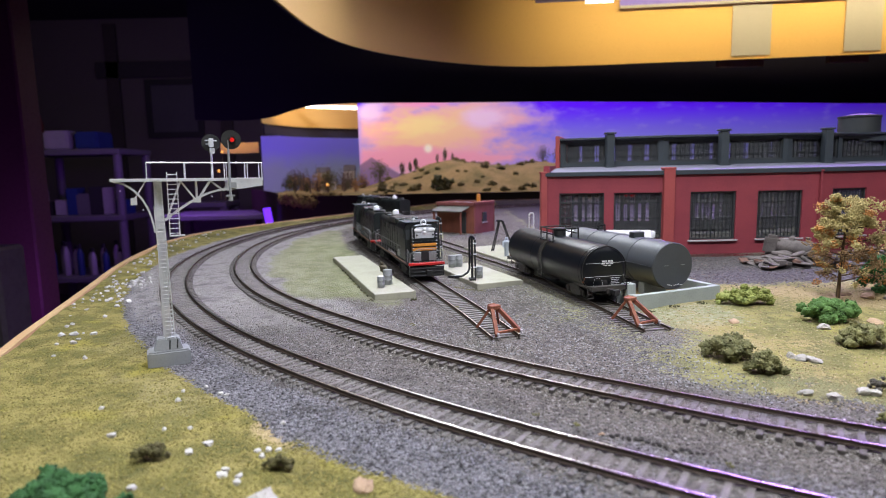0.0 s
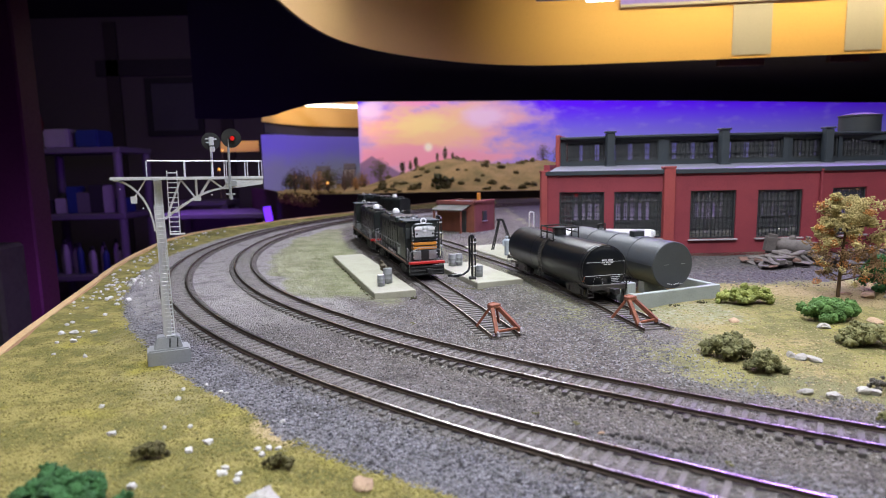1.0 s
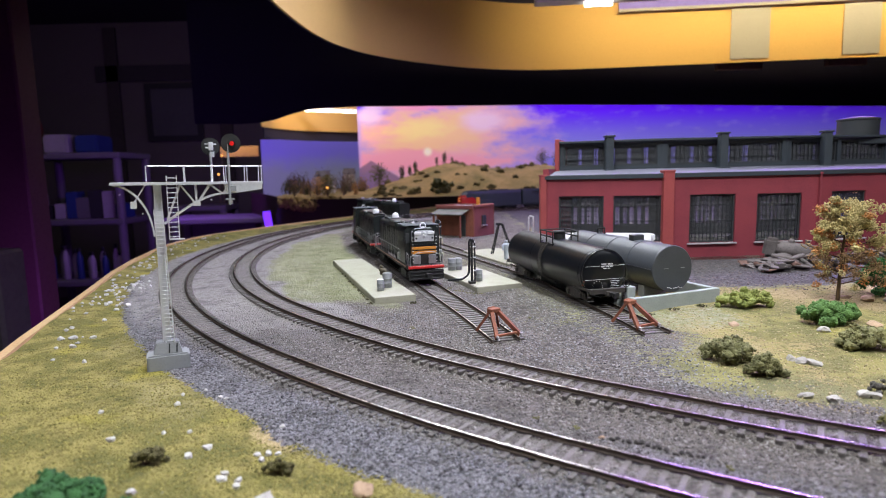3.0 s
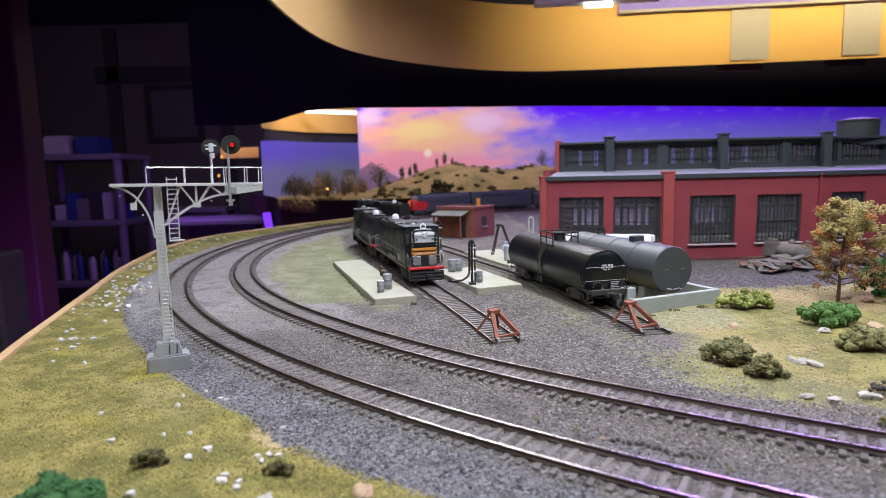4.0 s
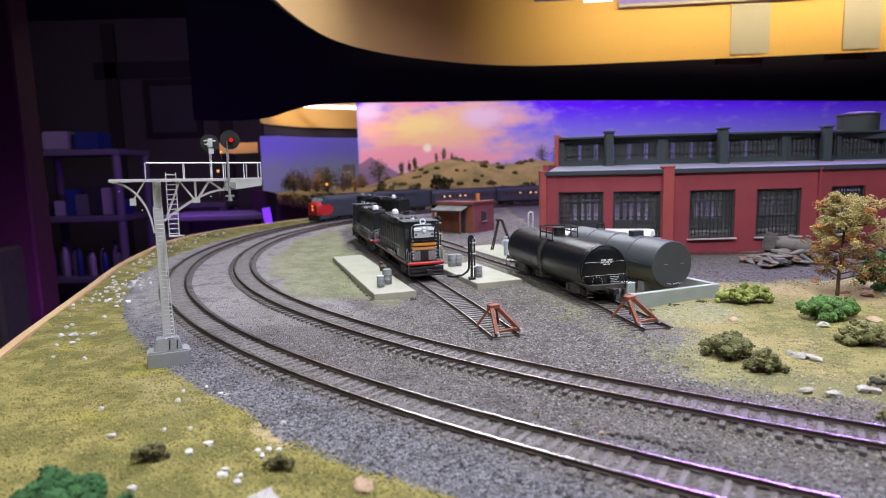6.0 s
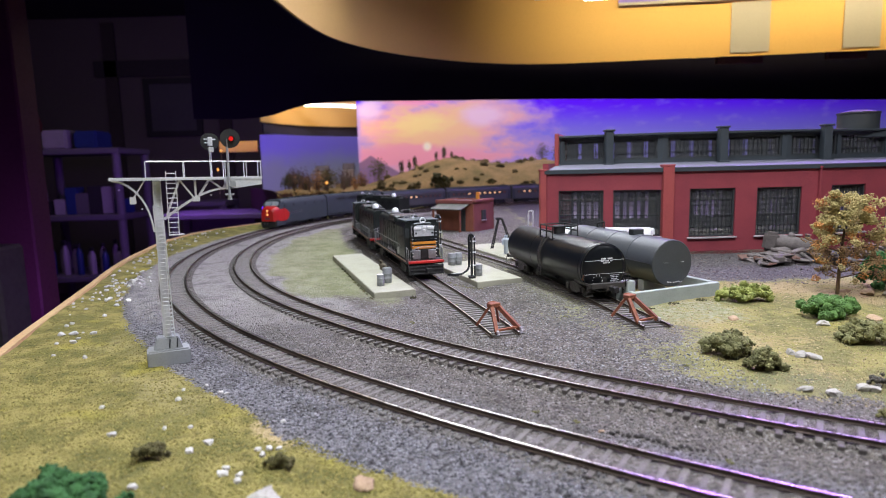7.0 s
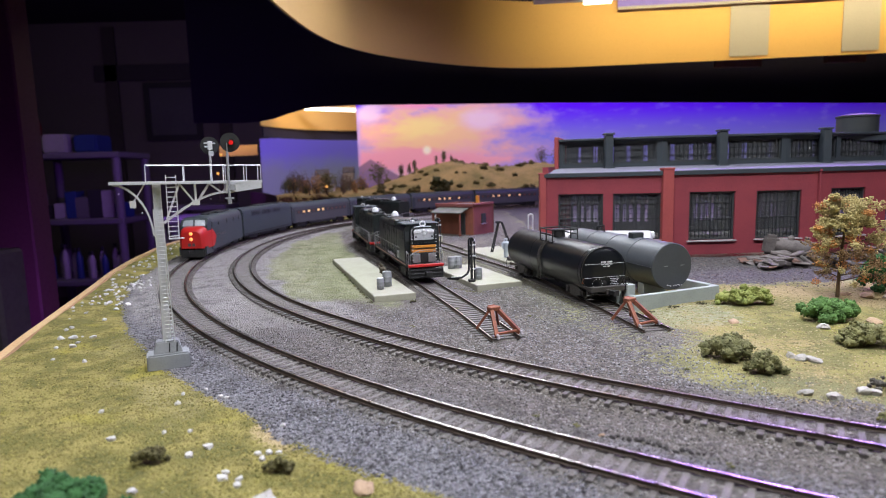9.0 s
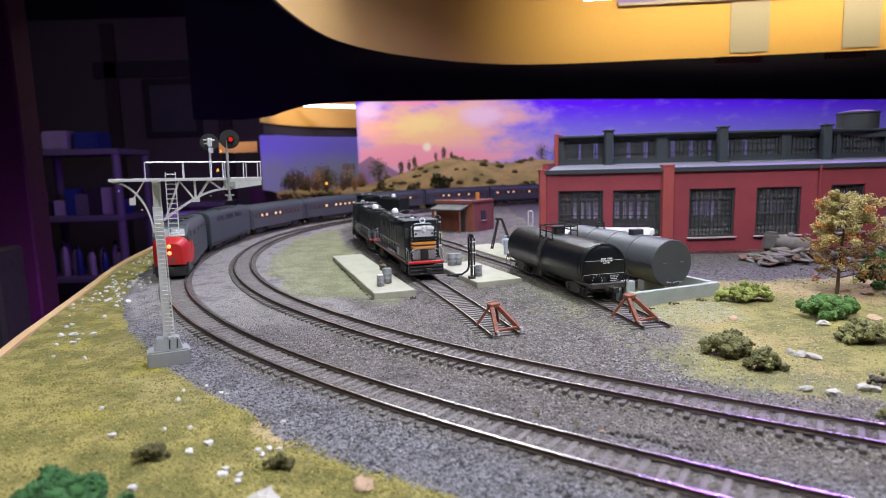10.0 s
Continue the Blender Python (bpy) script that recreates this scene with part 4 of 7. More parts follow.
    loft(bm, [[Vector((math.cos(a) * r * 1.0 + 0.03 * z, math.sin(a) * r, z)) for a in np.linspace(0, 2 * math.pi, 12, endpoint=False)] for z, r in ((0, 0.07), (0.08, 0.075), (0.18, 0.05), (0.26, 0.015))])
    tagged(part("red_cloth", bm, red), "folded faded red cloth on the box", "cloth").matrix_world = pose(-2.84, 4.2, 0.385)
    fr = thing("picture_frame", "black picture frame with a dim grey print on the wall", "picture frame", pose(-2.42, 5.545, 0.70))
    part("frame", boxes(((-0.23, 0, 0), (0.05, 0.03, 0.52)), ((0.23, 0, 0), (0.05, 0.03, 0.52)), ((0, 0, 0.235), (0.41, 0.03, 0.05)), ((0, 0, -0.235), (0.41, 0.03, 0.05))), black, fr)
    part("print", boxes(((0, 0.004, 0), (0.42, 0.01, 0.43))), material("dim_grey_print", (0.10, 0.10, 0.115), None, 0.6, 0, 3, 40, 0.2, 0.02), fr)
    for x in (-1.95, -2.95):
        tagged(part("trim_board", boxes(((x, 5.54, 0.3), (0.11, 0.03, 2.3))), material("brown_trim_board", (0.07, 0.06, 0.055), None, 0.8)), "dull brown vertical board on the back wall", "trim", kind="structure")
    tagged(part("trim_rail", boxes(((-2.3, 5.54, 1.05), (1.6, 0.03, 0.14))), material("dull_header", (0.055, 0.05, 0.055), None, 0.8)), "dull header board on the back wall", "trim", kind="structure")
    post = material("red_brown_post", (0.10, 0.045, 0.05), (0.07, 0.03, 0.035), 0.7, 0, 4, 90, 0.3, 0.1)
    tagged(part("door_post", boxes(((-1.66, 2.05, 0.25), (0.56, 0.10, 2.5)), bev=0.006), post), "dark red-brown partition end at the aisle", "partition", kind="structure")
    tagged(part("grey_cabinet", boxes(((-1.17, 1.42, -0.53), (0.26, 0.10, 0.94)), bev=0.008), material("grey_cabinet_paint", (0.16, 0.13, 0.14), None, 0.6)), "low grey cabinet beside the aisle", "cabinet")
    tb = thing("side_table", "pale table standing in violet light behind the aisle", "table", pose(-1.22, 3.35, 0))
    part("tabletop", boxes(((0, 0, -0.13), (0.62, 0.4, 0.03)), bev=0.005), grey, tb)
    part("back_panel", boxes(((0, 0.18, -0.42), (0.60, 0.02, 0.55))), grey, tb)
    for sx in (-0.28, 0.28):
        part("leg", boxes(((sx, -0.17, -0.57), (0.04, 0.04, 0.86))), grey, tb)
        part("leg", boxes(((sx, 0.15, -0.57), (0.04, 0.04, 0.86))), grey, tb)
    led = thing("violet_lamp", "small violet lamp panel glowing under the far fascia", "lamp", pose(-0.80, 2.72, -0.095, 0, -8, 0))
    part("housing", boxes(((0, 0.02, 0), (0.042, 0.02, 0.085)), bev=0.003), black, led)
    part("panel", boxes(((0, 0.006, 0), (0.034, 0.006, 0.075))), VIOLETGLOW, led, "glowing violet panel")


room()
valances()
far_scene()
side_room()

# ---- the roundhouse ----
TRAIN = []


def on_wall(a, b):
    """The frame of a wall from a to b: x along it, y into the building, z up."""
    d = Vector((b[0] - a[0], b[1] - a[1], 0))
    return Matrix.Translation((a[0], a[1], 0)) @ Matrix.Rotation(math.atan2(d.y, d.x), 4, "Z"), d.length


def window(parent, m, x0, x1, z0, z1, cols, rows, sill=True, name="window"):
    w = part(name, boxes(((x0 + 0.001, 0.0035, (z0 + z1) / 2), (0.002, 0.003, z1 - z0)), ((x1 - 0.001, 0.0035, (z0 + z1) / 2), (0.002, 0.003, z1 - z0)),
                         (((x0 + x1) / 2, 0.0035, z0 + 0.001), (x1 - x0 - 0.004, 0.003, 0.002)), (((x0 + x1) / 2, 0.0035, z1 - 0.001), (x1 - x0 - 0.004, 0.003, 0.002))), MUNTIN, parent, "dark steel window frame", smooth=False)
    w.matrix_local = m
    bm = bmesh.new()
    heavy = (cols // 2,) if sill else (cols // 3, 2 * cols // 3)
    for i in range(1, cols):
        x = x0 + (x1 - x0) * i / cols
        box(bm, (x, 0.0034, (z0 + z1) / 2), (0.0012 if i in heavy else 0.00042, 0.0012, z1 - z0 - 0.004))
    for j in range(1, rows):
        z = z0 + (z1 - z0) * j / rows
        box(bm, ((x0 + x1) / 2, 0.0034, z), (x1 - x0 - 0.004, 0.0010, 0.00048 if j not in (rows - 2, rows // 2) else 0.0010))
    part("muntin_grid", bm, MUNTIN, w, smooth=False)
    g = part("pane", boxes((((x0 + x1) / 2, 0.0048, (z0 + z1) / 2), (x1 - x0 - 0.003, 0.0005, z1 - z0 - 0.003))), PANE, w, "smoky clear glazing", smooth=False)
    g.visible_shadow = False
    if sill:
        part("sill", boxes((((x0 + x1) / 2, -0.0006, z0 - 0.0009), (x1 - x0 + 0.004, 0.005, 0.0017)), bev=0.0003), SILL, w, "pale window sill")
    return w


def wall_with_openings(parent, m, length, z0, z1, t, holes, mat, name="wall"):
    """A wall in blocks round its openings (x0, x1, z0, z1)."""
    bm = bmesh.new()
    xs = sorted({0.0, length, *[v for q in holes for v in q[:2]]})
    zs = sorted({z0, z1, *[v for q in holes for v in q[2:]]})
    vs = {}

    def vert(i, k, j):
        if (i, k, j) not in vs:
            vs[i, k, j] = bm.verts.new((xs[i], k * t, zs[j]))
        return vs[i, k, j]

    def solid(i, j):
        if not (0 <= i < len(xs) - 1 and 0 <= j < len(zs) - 1):
            return False
        x, z = (xs[i] + xs[i + 1]) / 2, (zs[j] + zs[j + 1]) / 2
        return not any(a < x < b and c < z < d for a, b, c, d in holes)
    for i in range(len(xs) - 1):
        for j in range(len(zs) - 1):
            if not solid(i, j):
                continue
            for k in (0, 1):
                bm.faces.new((vert(i, k, j), vert(i + 1, k, j), vert(i + 1, k, j + 1), vert(i, k, j + 1)))
            for di, dj, e in ((-1, 0, ((i, j), (i, j + 1))), (1, 0, ((i + 1, j), (i + 1, j + 1))), (0, -1, ((i, j), (i + 1, j))), (0, 1, ((i, j + 1), (i + 1, j + 1)))):
                if not solid(i + di, j + dj):
                    (a, b), (c, d) = e
                    bm.faces.new((vert(a, 0, b), vert(c, 0, d), vert(c, 1, d), vert(a, 1, b)))
    w = part(name, bm, mat, parent, smooth=False)
    w.matrix_local = m
    return w


def roundhouse():
    h = thing("roundhouse", "red brick roundhouse model with steel windows and grey clerestory", "building")
    P = [(0.1225, 0.716), (0.2585, 0.678), (0.4335, 0.682), (0.605, 0.725), (0.76, 0.81)]
    zb, ze = -0.006, 0.0905
    holes = [[(0.0185, 0.0705, 0.0165, 0.0700), (0.0815, 0.1345, 0.0165, 0.0700)],
             [(0.0255, 0.0785, 0.0145, 0.0700), (0.1035, 0.1555, 0.0145, 0.0695)],
             [(0.0185, 0.068, 0.0145, 0.0700), (0.1, 0.15, 0.0145, 0.0700)],
             [(0.02, 0.07, 0.0145, 0.0700), (0.1, 0.15, 0.0145, 0.0700)]]
    for k, (a, b) in enumerate(zip(P, P[1:])):
        m, L = on_wall(a, b)
        hs = [q if q[1] < L - 0.002 else (q[0], L - 0.006, q[2], q[3]) for q in holes[k] if q[0] < L - 0.02]
        wall_with_openings(h, m, L, zb, ze, 0.007, hs, BRICKRED)
        for q in hs:
            window(h, m, *q, 12, 9)
        e = part("eave_trim", boxes(((L / 2, 0.0, ze + 0.0018), (L + 0.004, 0.006, 0.0052)), bev=0.0004), DARKTRIM, h, "dark slate eave trim")
        e.matrix_local = m
    # pilasters at the corners
    for (x, y), w, top in ((P[1], 0.0125, 0.0965), (P[0], 0.007, 0.094), (P[2], 0.0022, 0.0905), (P[3], 0.0022, 0.0905)):
        ob = part("pilaster", boxes(((x, y + 0.002, (zb + top) / 2), (w, 0.011, top - zb)), ((x, y + 0.002, top + 0.0008), (w + 0.0012, 0.0122, 0.0022)), bev=0.0004), REDTRIM if w > 0.005 else BRICKRED, h, "lighter red brick pilaster" if w > 0.005 else "")
    # end wall on the left, back walls
    bk = [(0.200, 0.945), (0.33, 0.915), (0.44, 0.92), (0.55, 0.945), (0.66, 0.99)]
    m, L = on_wall(bk[0], P[0])
    wall_with_openings(h, m, L, zb, ze + 0.012, 0.007, [], BRICKRED, "end_wall")
    for k, (a, b) in enumerate(zip(bk[::-1], bk[::-1][1:])):
        m, L = on_wall(a, b)
        wall_with_openings(h, m, L, zb, 0.100, 0.006, [(L * (0.08 + 0.08 * i), L * (0.08 + 0.08 * i) + (0.0066 if i % 3 else 0.0050), 0.016, 0.084) for i in range(11) if i not in (5,)], INNERWALL, "back_wall")
    # sloping roof up to the clerestory
    C = [(0.153, 0.775), (0.275, 0.742), (0.43, 0.744), (0.585, 0.782), (0.72, 0.862)]
    D = [(0.180, 0.850), (0.30, 0.822), (0.435, 0.823), (0.565, 0.857), (0.69, 0.93)]
    zc = 0.1005
    for k in range(4):
        bm = bmesh.new()
        q = [(*P[k], ze + 0.0045), (*P[k + 1], ze + 0.0045), (*C[k + 1], zc), (*C[k], zc)]
        lo = [bm.verts.new((a, b, c - 0.003)) for a, b, c in q]
        hi = [bm.verts.new(v) for v in q]
        bm.faces.new(lo[::-1])
        bm.faces.new(hi)
        for i in range(4):
            bm.faces.new((lo[i], lo[(i + 1) % 4], hi[(i + 1) % 4], hi[i]))
        part("lower_roof", bm, ROOFGREY, h, "grey sheet roofing", smooth=False)
        bm = bmesh.new()
        q = [(*D[k], 0.1005), (*D[k + 1], 0.1005), (*bk[k + 1], 0.1005), (*bk[k], 0.1005)]
        lo = [bm.verts.new((a, b, c - 0.003)) for a, b, c in q]
        hi = [bm.verts.new(v) for v in q]
        bm.faces.new(lo[::-1])
        bm.faces.new(hi)
        for i in range(4):
            bm.faces.new((lo[i], lo[(i + 1) % 4], hi[(i + 1) % 4], hi[i]))
        part("rear_roof", bm, ROOFGREY, h, "grey sheet roofing", smooth=False)
        # clerestory front and rear walls with their lights
        for line, flip in ((C, False), (D, True)):
            a, b = (line[k], line[k + 1]) if not flip else (line[k + 1], line[k])
            m, L = on_wall(a, b)
            m = m @ Matrix.Translation((0, 0, zc - 0.002))
            n, g = (5, 0.0125) if flip else (2, 0.006)
            w = (L - g * (n + 1)) / n
            hs = [(g + i * (w + g), g + i * (w + g) + w, 0.0065, 0.0325) for i in range(n)]
            wall_with_openings(h, m, L, 0.0, 0.0365, 0.004, hs, DARKTRIM, "clerestory_wall")
            for q in hs:
                window(h, m, *q, 5 if flip else 12, 3, False, "clerestory_window")
            t = part("clerestory_trim", boxes(((L / 2, 0.0, 0.0372), (L + 0.002, 0.010, 0.0028)), bev=0.0004), DARKTRIM, h)
            t.matrix_local = m
        bm = bmesh.new()
        q = [(*C[k], zc + 0.0345), (*C[k + 1], zc + 0.0345), (*D[k + 1], zc + 0.0345), (*D[k], zc + 0.0345)]
        lo = [bm.verts.new((a, b, c - 0.002)) for a, b, c in q]
        hi = [bm.verts.new(v) for v in q]
        bm.faces.new(lo[::-1])
        bm.faces.new(hi)
        for i in range(4):
            bm.faces.new((lo[i], lo[(i + 1) % 4], hi[(i + 1) % 4], hi[i]))
        part("upper_roof", bm, ROOFGREY, h, "grey sheet roofing", smooth=False)
    # red end parapet of the clerestory
    m, L = on_wall((0.149, 0.768), (0.179, 0.856))
    e = part("end_parapet", boxes(((L / 2, 0, 0.112), (L, 0.005, 0.056)), bev=0.0004), REDTRIM, h, "red brick end parapet")
    e.matrix_local = m
    # square roof vents along the clerestory
    for x, y in ((0.2115, 0.752), (0.345, 0.733), (0.481, 0.748), (0.62, 0.79)):
        v = part("roof_vent", boxes(((x, y, 0.118), (0.0098, 0.0098, 0.044)), ((x, y, 0.1415), (0.0125, 0.0125, 0.0022)), ((x, y, 0.0995), (0.014, 0.014, 0.003)), bev=0.0005), DARKTRIM, h, "slate grey square vent")
    # round tank on the roof
    bm = bmesh.new()
    lathe(bm, [(0.022, 0.128), (0.024, 0.130), (0.024, 0.157), (0.0250, 0.1575), (0.0250, 0.1595), (0.010, 0.1625), (0.003, 0.163)], 28, Matrix.Translation((0.555, 0.80, 0)))
    part("roof_tank", bm, MUNTIN, h, "dark round tank with a low cone lid")
    part("tank_foot", boxes(((0.555, 0.80, 0.130), (0.062, 0.05, 0.008)), bev=0.001), DARKTRIM, h)
    # inside floor
    bm = bmesh.new()
    prism(bm, P + bk[::-1], "z", -0.008, -0.002)
    part("floor_slab", bm, CONCRETE, h, "pale floor slab", smooth=False)


# ---- signal ----
def signal():
    m = pose(-0.1577, 0.3283, -0.0055, 0, 0.9, 26)
    s = thing("signal_bridge", "silver cantilever signal bridge with ladder and round targets", "railway signal", m)
    bm = bmesh.new()
    box(bm, (0, 0, 0.0045), (0.0222, 0.0130, 0.0095))
    bevel(bm, 0.0009, 2)
    base = part("base", bm, GREYCAST, s, "grey concrete base")
    bm = bmesh.new()
    loft(bm, [[Vector((x * a, y * b, z)) for x, y in ((-1, -1), (1, -1), (1, 1), (-1, 1))] for z, a, b in ((0.009, 0.0076, 0.0050), (0.0160, 0.0056, 0.0040))])
    bevel(bm, 0.0005, 2)
    part("plinth", bm, GREYCAST, s, "tapered grey plinth")
    bm = bmesh.new()
    for x in (0.0006, 0.0045):
        rod(bm, (x, -0.0052, 0.0100), (x + 0.0004, -0.0046, 0.0150), 0.0004, seg=6)
    part("anchor_bolts", bm, MUNTIN, s, "dark anchor bolts")
    D = 0.1048   # deck height above the base
    bm = bmesh.new()
    for x in (-0.0019, 0.0017):
        box(bm, (x, 0, (0.0155 + D) / 2), (0.0006, 0.0032, D - 0.0155))
    box(bm, (-0.0001, 0.0004, (0.0155 + D) / 2), (0.0030, 0.0005, D - 0.0155))
    part("mast", bm, SILVER, s, "silver I-beam mast")

    def ladder(x0, z0, x1, z1, y, w, n, name="ladder"):
        bm = bmesh.new()
        for k in (-1, 1):
            beam(bm, (x0 + k * w / 2, y, z0), (x1 + k * w / 2, y, z1), 0.0005, 0.0007, (0, 1, 0))
        for i in range(n):
            u = (i + 0.5) / n
            x, z = x0 + (x1 - x0) * u, z0 + (z1 - z0) * u
            rod(bm, (x - w / 2, y, z), (x + w / 2, y, z), 0.00026, seg=5)
        part(name, bm, SILVER, s, "slim silver ladder")
    ladder(0.0014, 0.0155, -0.0004, D - 0.0145, -0.0040, 0.0044, 34)
    ladder(0.0070, D - 0.031, 0.0072, D + 0.004, -0.0046, 0.0050, 13)
    part("ladder_step", boxes(((0.0082, -0.0046, D - 0.031), (0.0078, 0.003, 0.0007))), SILVER, s)
    # walkway
    bm = bmesh.new()
    L0, L1 = -0.0228, 0.0556
    for y in (-0.0042, -0.0021, 0.0, 0.0021, 0.0042):
        box(bm, ((L0 + L1) / 2, y, D + 0.0002), (L1 - L0, 0.0015, 0.0006))
    for x in np.arange(L0 + 0.001, L1, 0.004):
        box(bm, (x, 0, D - 0.0004), (0.0007, 0.0100, 0.0007))
    for y in (-0.0053, 0.0053):
        box(bm, ((L0 + L1) / 2, y, D - 0.0004), (L1 - L0, 0.0006, 0.0014))
    part("walkway", bm, SILVER, s, "silver grated walkway", smooth=False)
    bm = bmesh.new()
    for y in (-0.0051, 0.0051):
        rod(bm, (-0.0046, y, D + 0.0092), (0.0552, y, D + 0.0092), 0.00030, seg=6)
        for x in (-0.0052, 0.0140, 0.0355, 0.0470, 0.0550):
            rod(bm, (x, y, D), (x, y, D + 0.0092), 0.0003, seg=6)
    for x in (0.0550,):
        rod(bm, (x, -0.0051, D + 0.0092), (x, 0.0051, D + 0.0092), 0.0003, seg=6)
    part("railing", bm, SILVER, s, "thin silver railing")
    # end box girder
    bm = bmesh.new()
    for y in (-0.0050, 0.0050):
        a = [(0.0355, D - 0.0008), (0.0552, D - 0.0008), (0.0552, D - 0.0040), (0.0355, D - 0.0068)]
        prism(bm, a, "y", y - 0.0004, y + 0.0004)
    part("end_girder", bm, SILVER, s, "plate girder at the arm's end", smooth=False)
    # curved brackets and truss
    bm = bmesh.new()
    for y in (-0.0036, 0.0036):
        pts = [Vector((-0.0224 + 0.0195 * math.sin(a), y, D - 0.0012 - 0.030 * (1 - math.cos(a)))) for a in np.linspace(0.05, 1.5, 12)]
        for a, b in zip(pts, pts[1:]):
            beam(bm, a, b, 0.0009, 0.0013, (0, 1, 0))
        pts2 = [Vector((0.0025 + 0.034 * t, y, D - 0.0225 + 0.0165 * math.sin(t * math.pi / 2))) for t in np.linspace(0, 1, 12)]
        for a, b in zip(pts2, pts2[1:]):
            beam(bm, a, b, 0.0009, 0.0013, (0, 1, 0))
        for a, b in (((-0.0130, -0.0125), (-0.0060, -0.001)), ((0.004, -0.0205), (0.0115, -0.001)), ((0.0115, -0.001), (0.0195, -0.0125)), ((0.0195, -0.0125), (0.0195, -0.001)), ((0.0195, -0.0125), (0.0270, -0.001)), ((0.0270, -0.001), (0.0340, -0.0066)), ((0.0340, -0.0066), (0.038, -0.001))):
            beam(bm, (a[0], y, D + a[1]), (b[0], y, D + b[1]), 0.0008, 0.0008, (0, 1, 0))
        box(bm, (0.0195, y, D - 0.0118), (0.0038, 0.0012, 0.0024))
        box(bm, (-0.0122, y, D - 0.0118), (0.0030, 0.0012, 0.0036))
    for x, z in ((-0.0185, -0.006), (-0.008, -0.0165), (0.012, -0.0150), (0.0275, -0.0098)):
        rod(bm, (x, -0.0036, D + z), (x, 0.0036, D + z), 0.0004, seg=5)
    part("truss_bracket", bm, SILVER, s, "curved silver truss brackets", smooth=False)
    # signal with a red light, facing the viewer, and one turned away
    for x, y, front in ((0.0370, -0.0066, True), (0.0290, 0.0062, False)):
        bm = bmesh.new()
        z0 = D - 0.009 if front else D
        rod(bm, (x, y, z0), (x, y, D + 0.0215), 0.0007, seg=8)
        if front:
            rod(bm, (x, y, D - 0.0125), (x, y, D - 0.009), 0.0013, seg=8)
            box(bm, (x, y, D - 0.0095), (0.0048, 0.0024, 0.0010))
            box(bm, (x + 0.002, y + 0.001, D - 0.0035), (0.003, 0.003, 0.003))
        post = part("signal_post", bm, SILVER if not front else GREYCAST, s, "slim signal post")
        bm = bmesh.new()
        zc = D + (0.0218 if front else 0.0205)
        rod(bm, (x + (0.0017 if front else 0), y - 0.0006, zc), (x + (0.0017 if front else 0), y + 0.0002, zc), 0.0053 if front else 0.0050, seg=32)
        tg = part("target", bm, FLATBLACK, post, "round black signal target")
        if front:
            bm = bmesh.new()
            lathe(bm, [(0.0001, 0.0), (0.0011, 0.0003), (0.0013, 0.0008), (0.0013, 0.0012)], 14, Matrix.Translation((x + 0.0022, y - 0.0016, zc)) @ Matrix.Rotation(-math.pi / 2, 4, "X"))
            part("lens", bm, SIGNALRED, post, "glowing red lens")
            bm = bmesh.new()
            for a in np.linspace(0.2, math.pi - 0.2, 9):
                box(bm, (x + 0.0022 + 0.0017 * math.cos(a), y - 0.0018, zc + 0.0017 * math.sin(a)), (0.0008, 0.0030, 0.0005))
            part("hood", bm, FLATBLACK, post)
        else:
            bm = bmesh.new()
            box(bm, (x, y - 0.0024, zc), (0.0024, 0.0036, 0.0048))
            box(bm, (x + 0.0004, y - 0.0022, zc - 0.0045), (0.0026, 0.0030, 0.0030))
            rod(bm, (x - 0.0034, y - 0.0034, zc + 0.0012), (x + 0.0030, y - 0.0034, zc + 0.0012), 0.0004, seg=6)
            rod(bm, (x - 0.0030, y - 0.0034, zc - 0.0008), (x - 0.001, y - 0.0034, zc - 0.0008), 0.0004, seg=6)
            bevel(bm, 0.0003, 1)
            part("lamp_case", bm, SILVER, post, "silver lamp housing seen from behind")


# ---- rolling stock ----
def wheel(bm, x, y, z, r, t):
    rod(bm, (x - t / 2, y, z), (x + t / 2, y, z), r, seg=20)
    s = 1 if x > 0 else -1
    rod(bm, (x - s * t * 0.5, y, z), (x - s * t * 0.8, y, z), r * 1.14, seg=20)


def truck(parent, y, mat, wb=0.020, r=0.0052, half=0.0125):
    """A bogie with two axles: side frames with journal boxes, bolster, wheels."""
    t = part("truck", boxes(((0, y, r + 0.0015), (half * 2, 0.004, 0.004)), bev=0.0005), mat, parent, "dark bogie with cast side frames")
    for s in (-1, 1):
        bm = bmesh.new()
        prism(bm, [(y - wb / 2 - 0.005, r + 0.002), (y - wb / 2 - 0.004, r - 0.002), (y - wb / 2 + 0.004, r - 0.0022), (y - 0.004, r - 0.0035), (y + 0.004, r - 0.0035), (y + wb / 2 - 0.004, r - 0.0022), (y + wb / 2 + 0.004, r - 0.002), (y + wb / 2 + 0.005, r + 0.002), (y + 0.005, r + 0.0045), (y - 0.005, r + 0.0045)], "x", s * half - 0.0008, s * half + 0.0008)
        for k in (-1, 1):
            box(bm, (s * (half + 0.001), y + k * wb / 2, r), (0.0024, 0.0036, 0.0036))
        for k in (-1, 0, 1):
            rod(bm, (s * half, y + k * 0.0022, r - 0.0025), (s * half, y + k * 0.0022, r + 0.0025), 0.0009, seg=8)
        part("side_frame", bm, mat, t)
        for k in (-1, 1):
            bm = bmesh.new()
            wheel(bm, s * 0.0088, y + k * wb / 2, r + 0.0001, r, 0.0025)
            part("wheel", bm, mat, t)
    return t


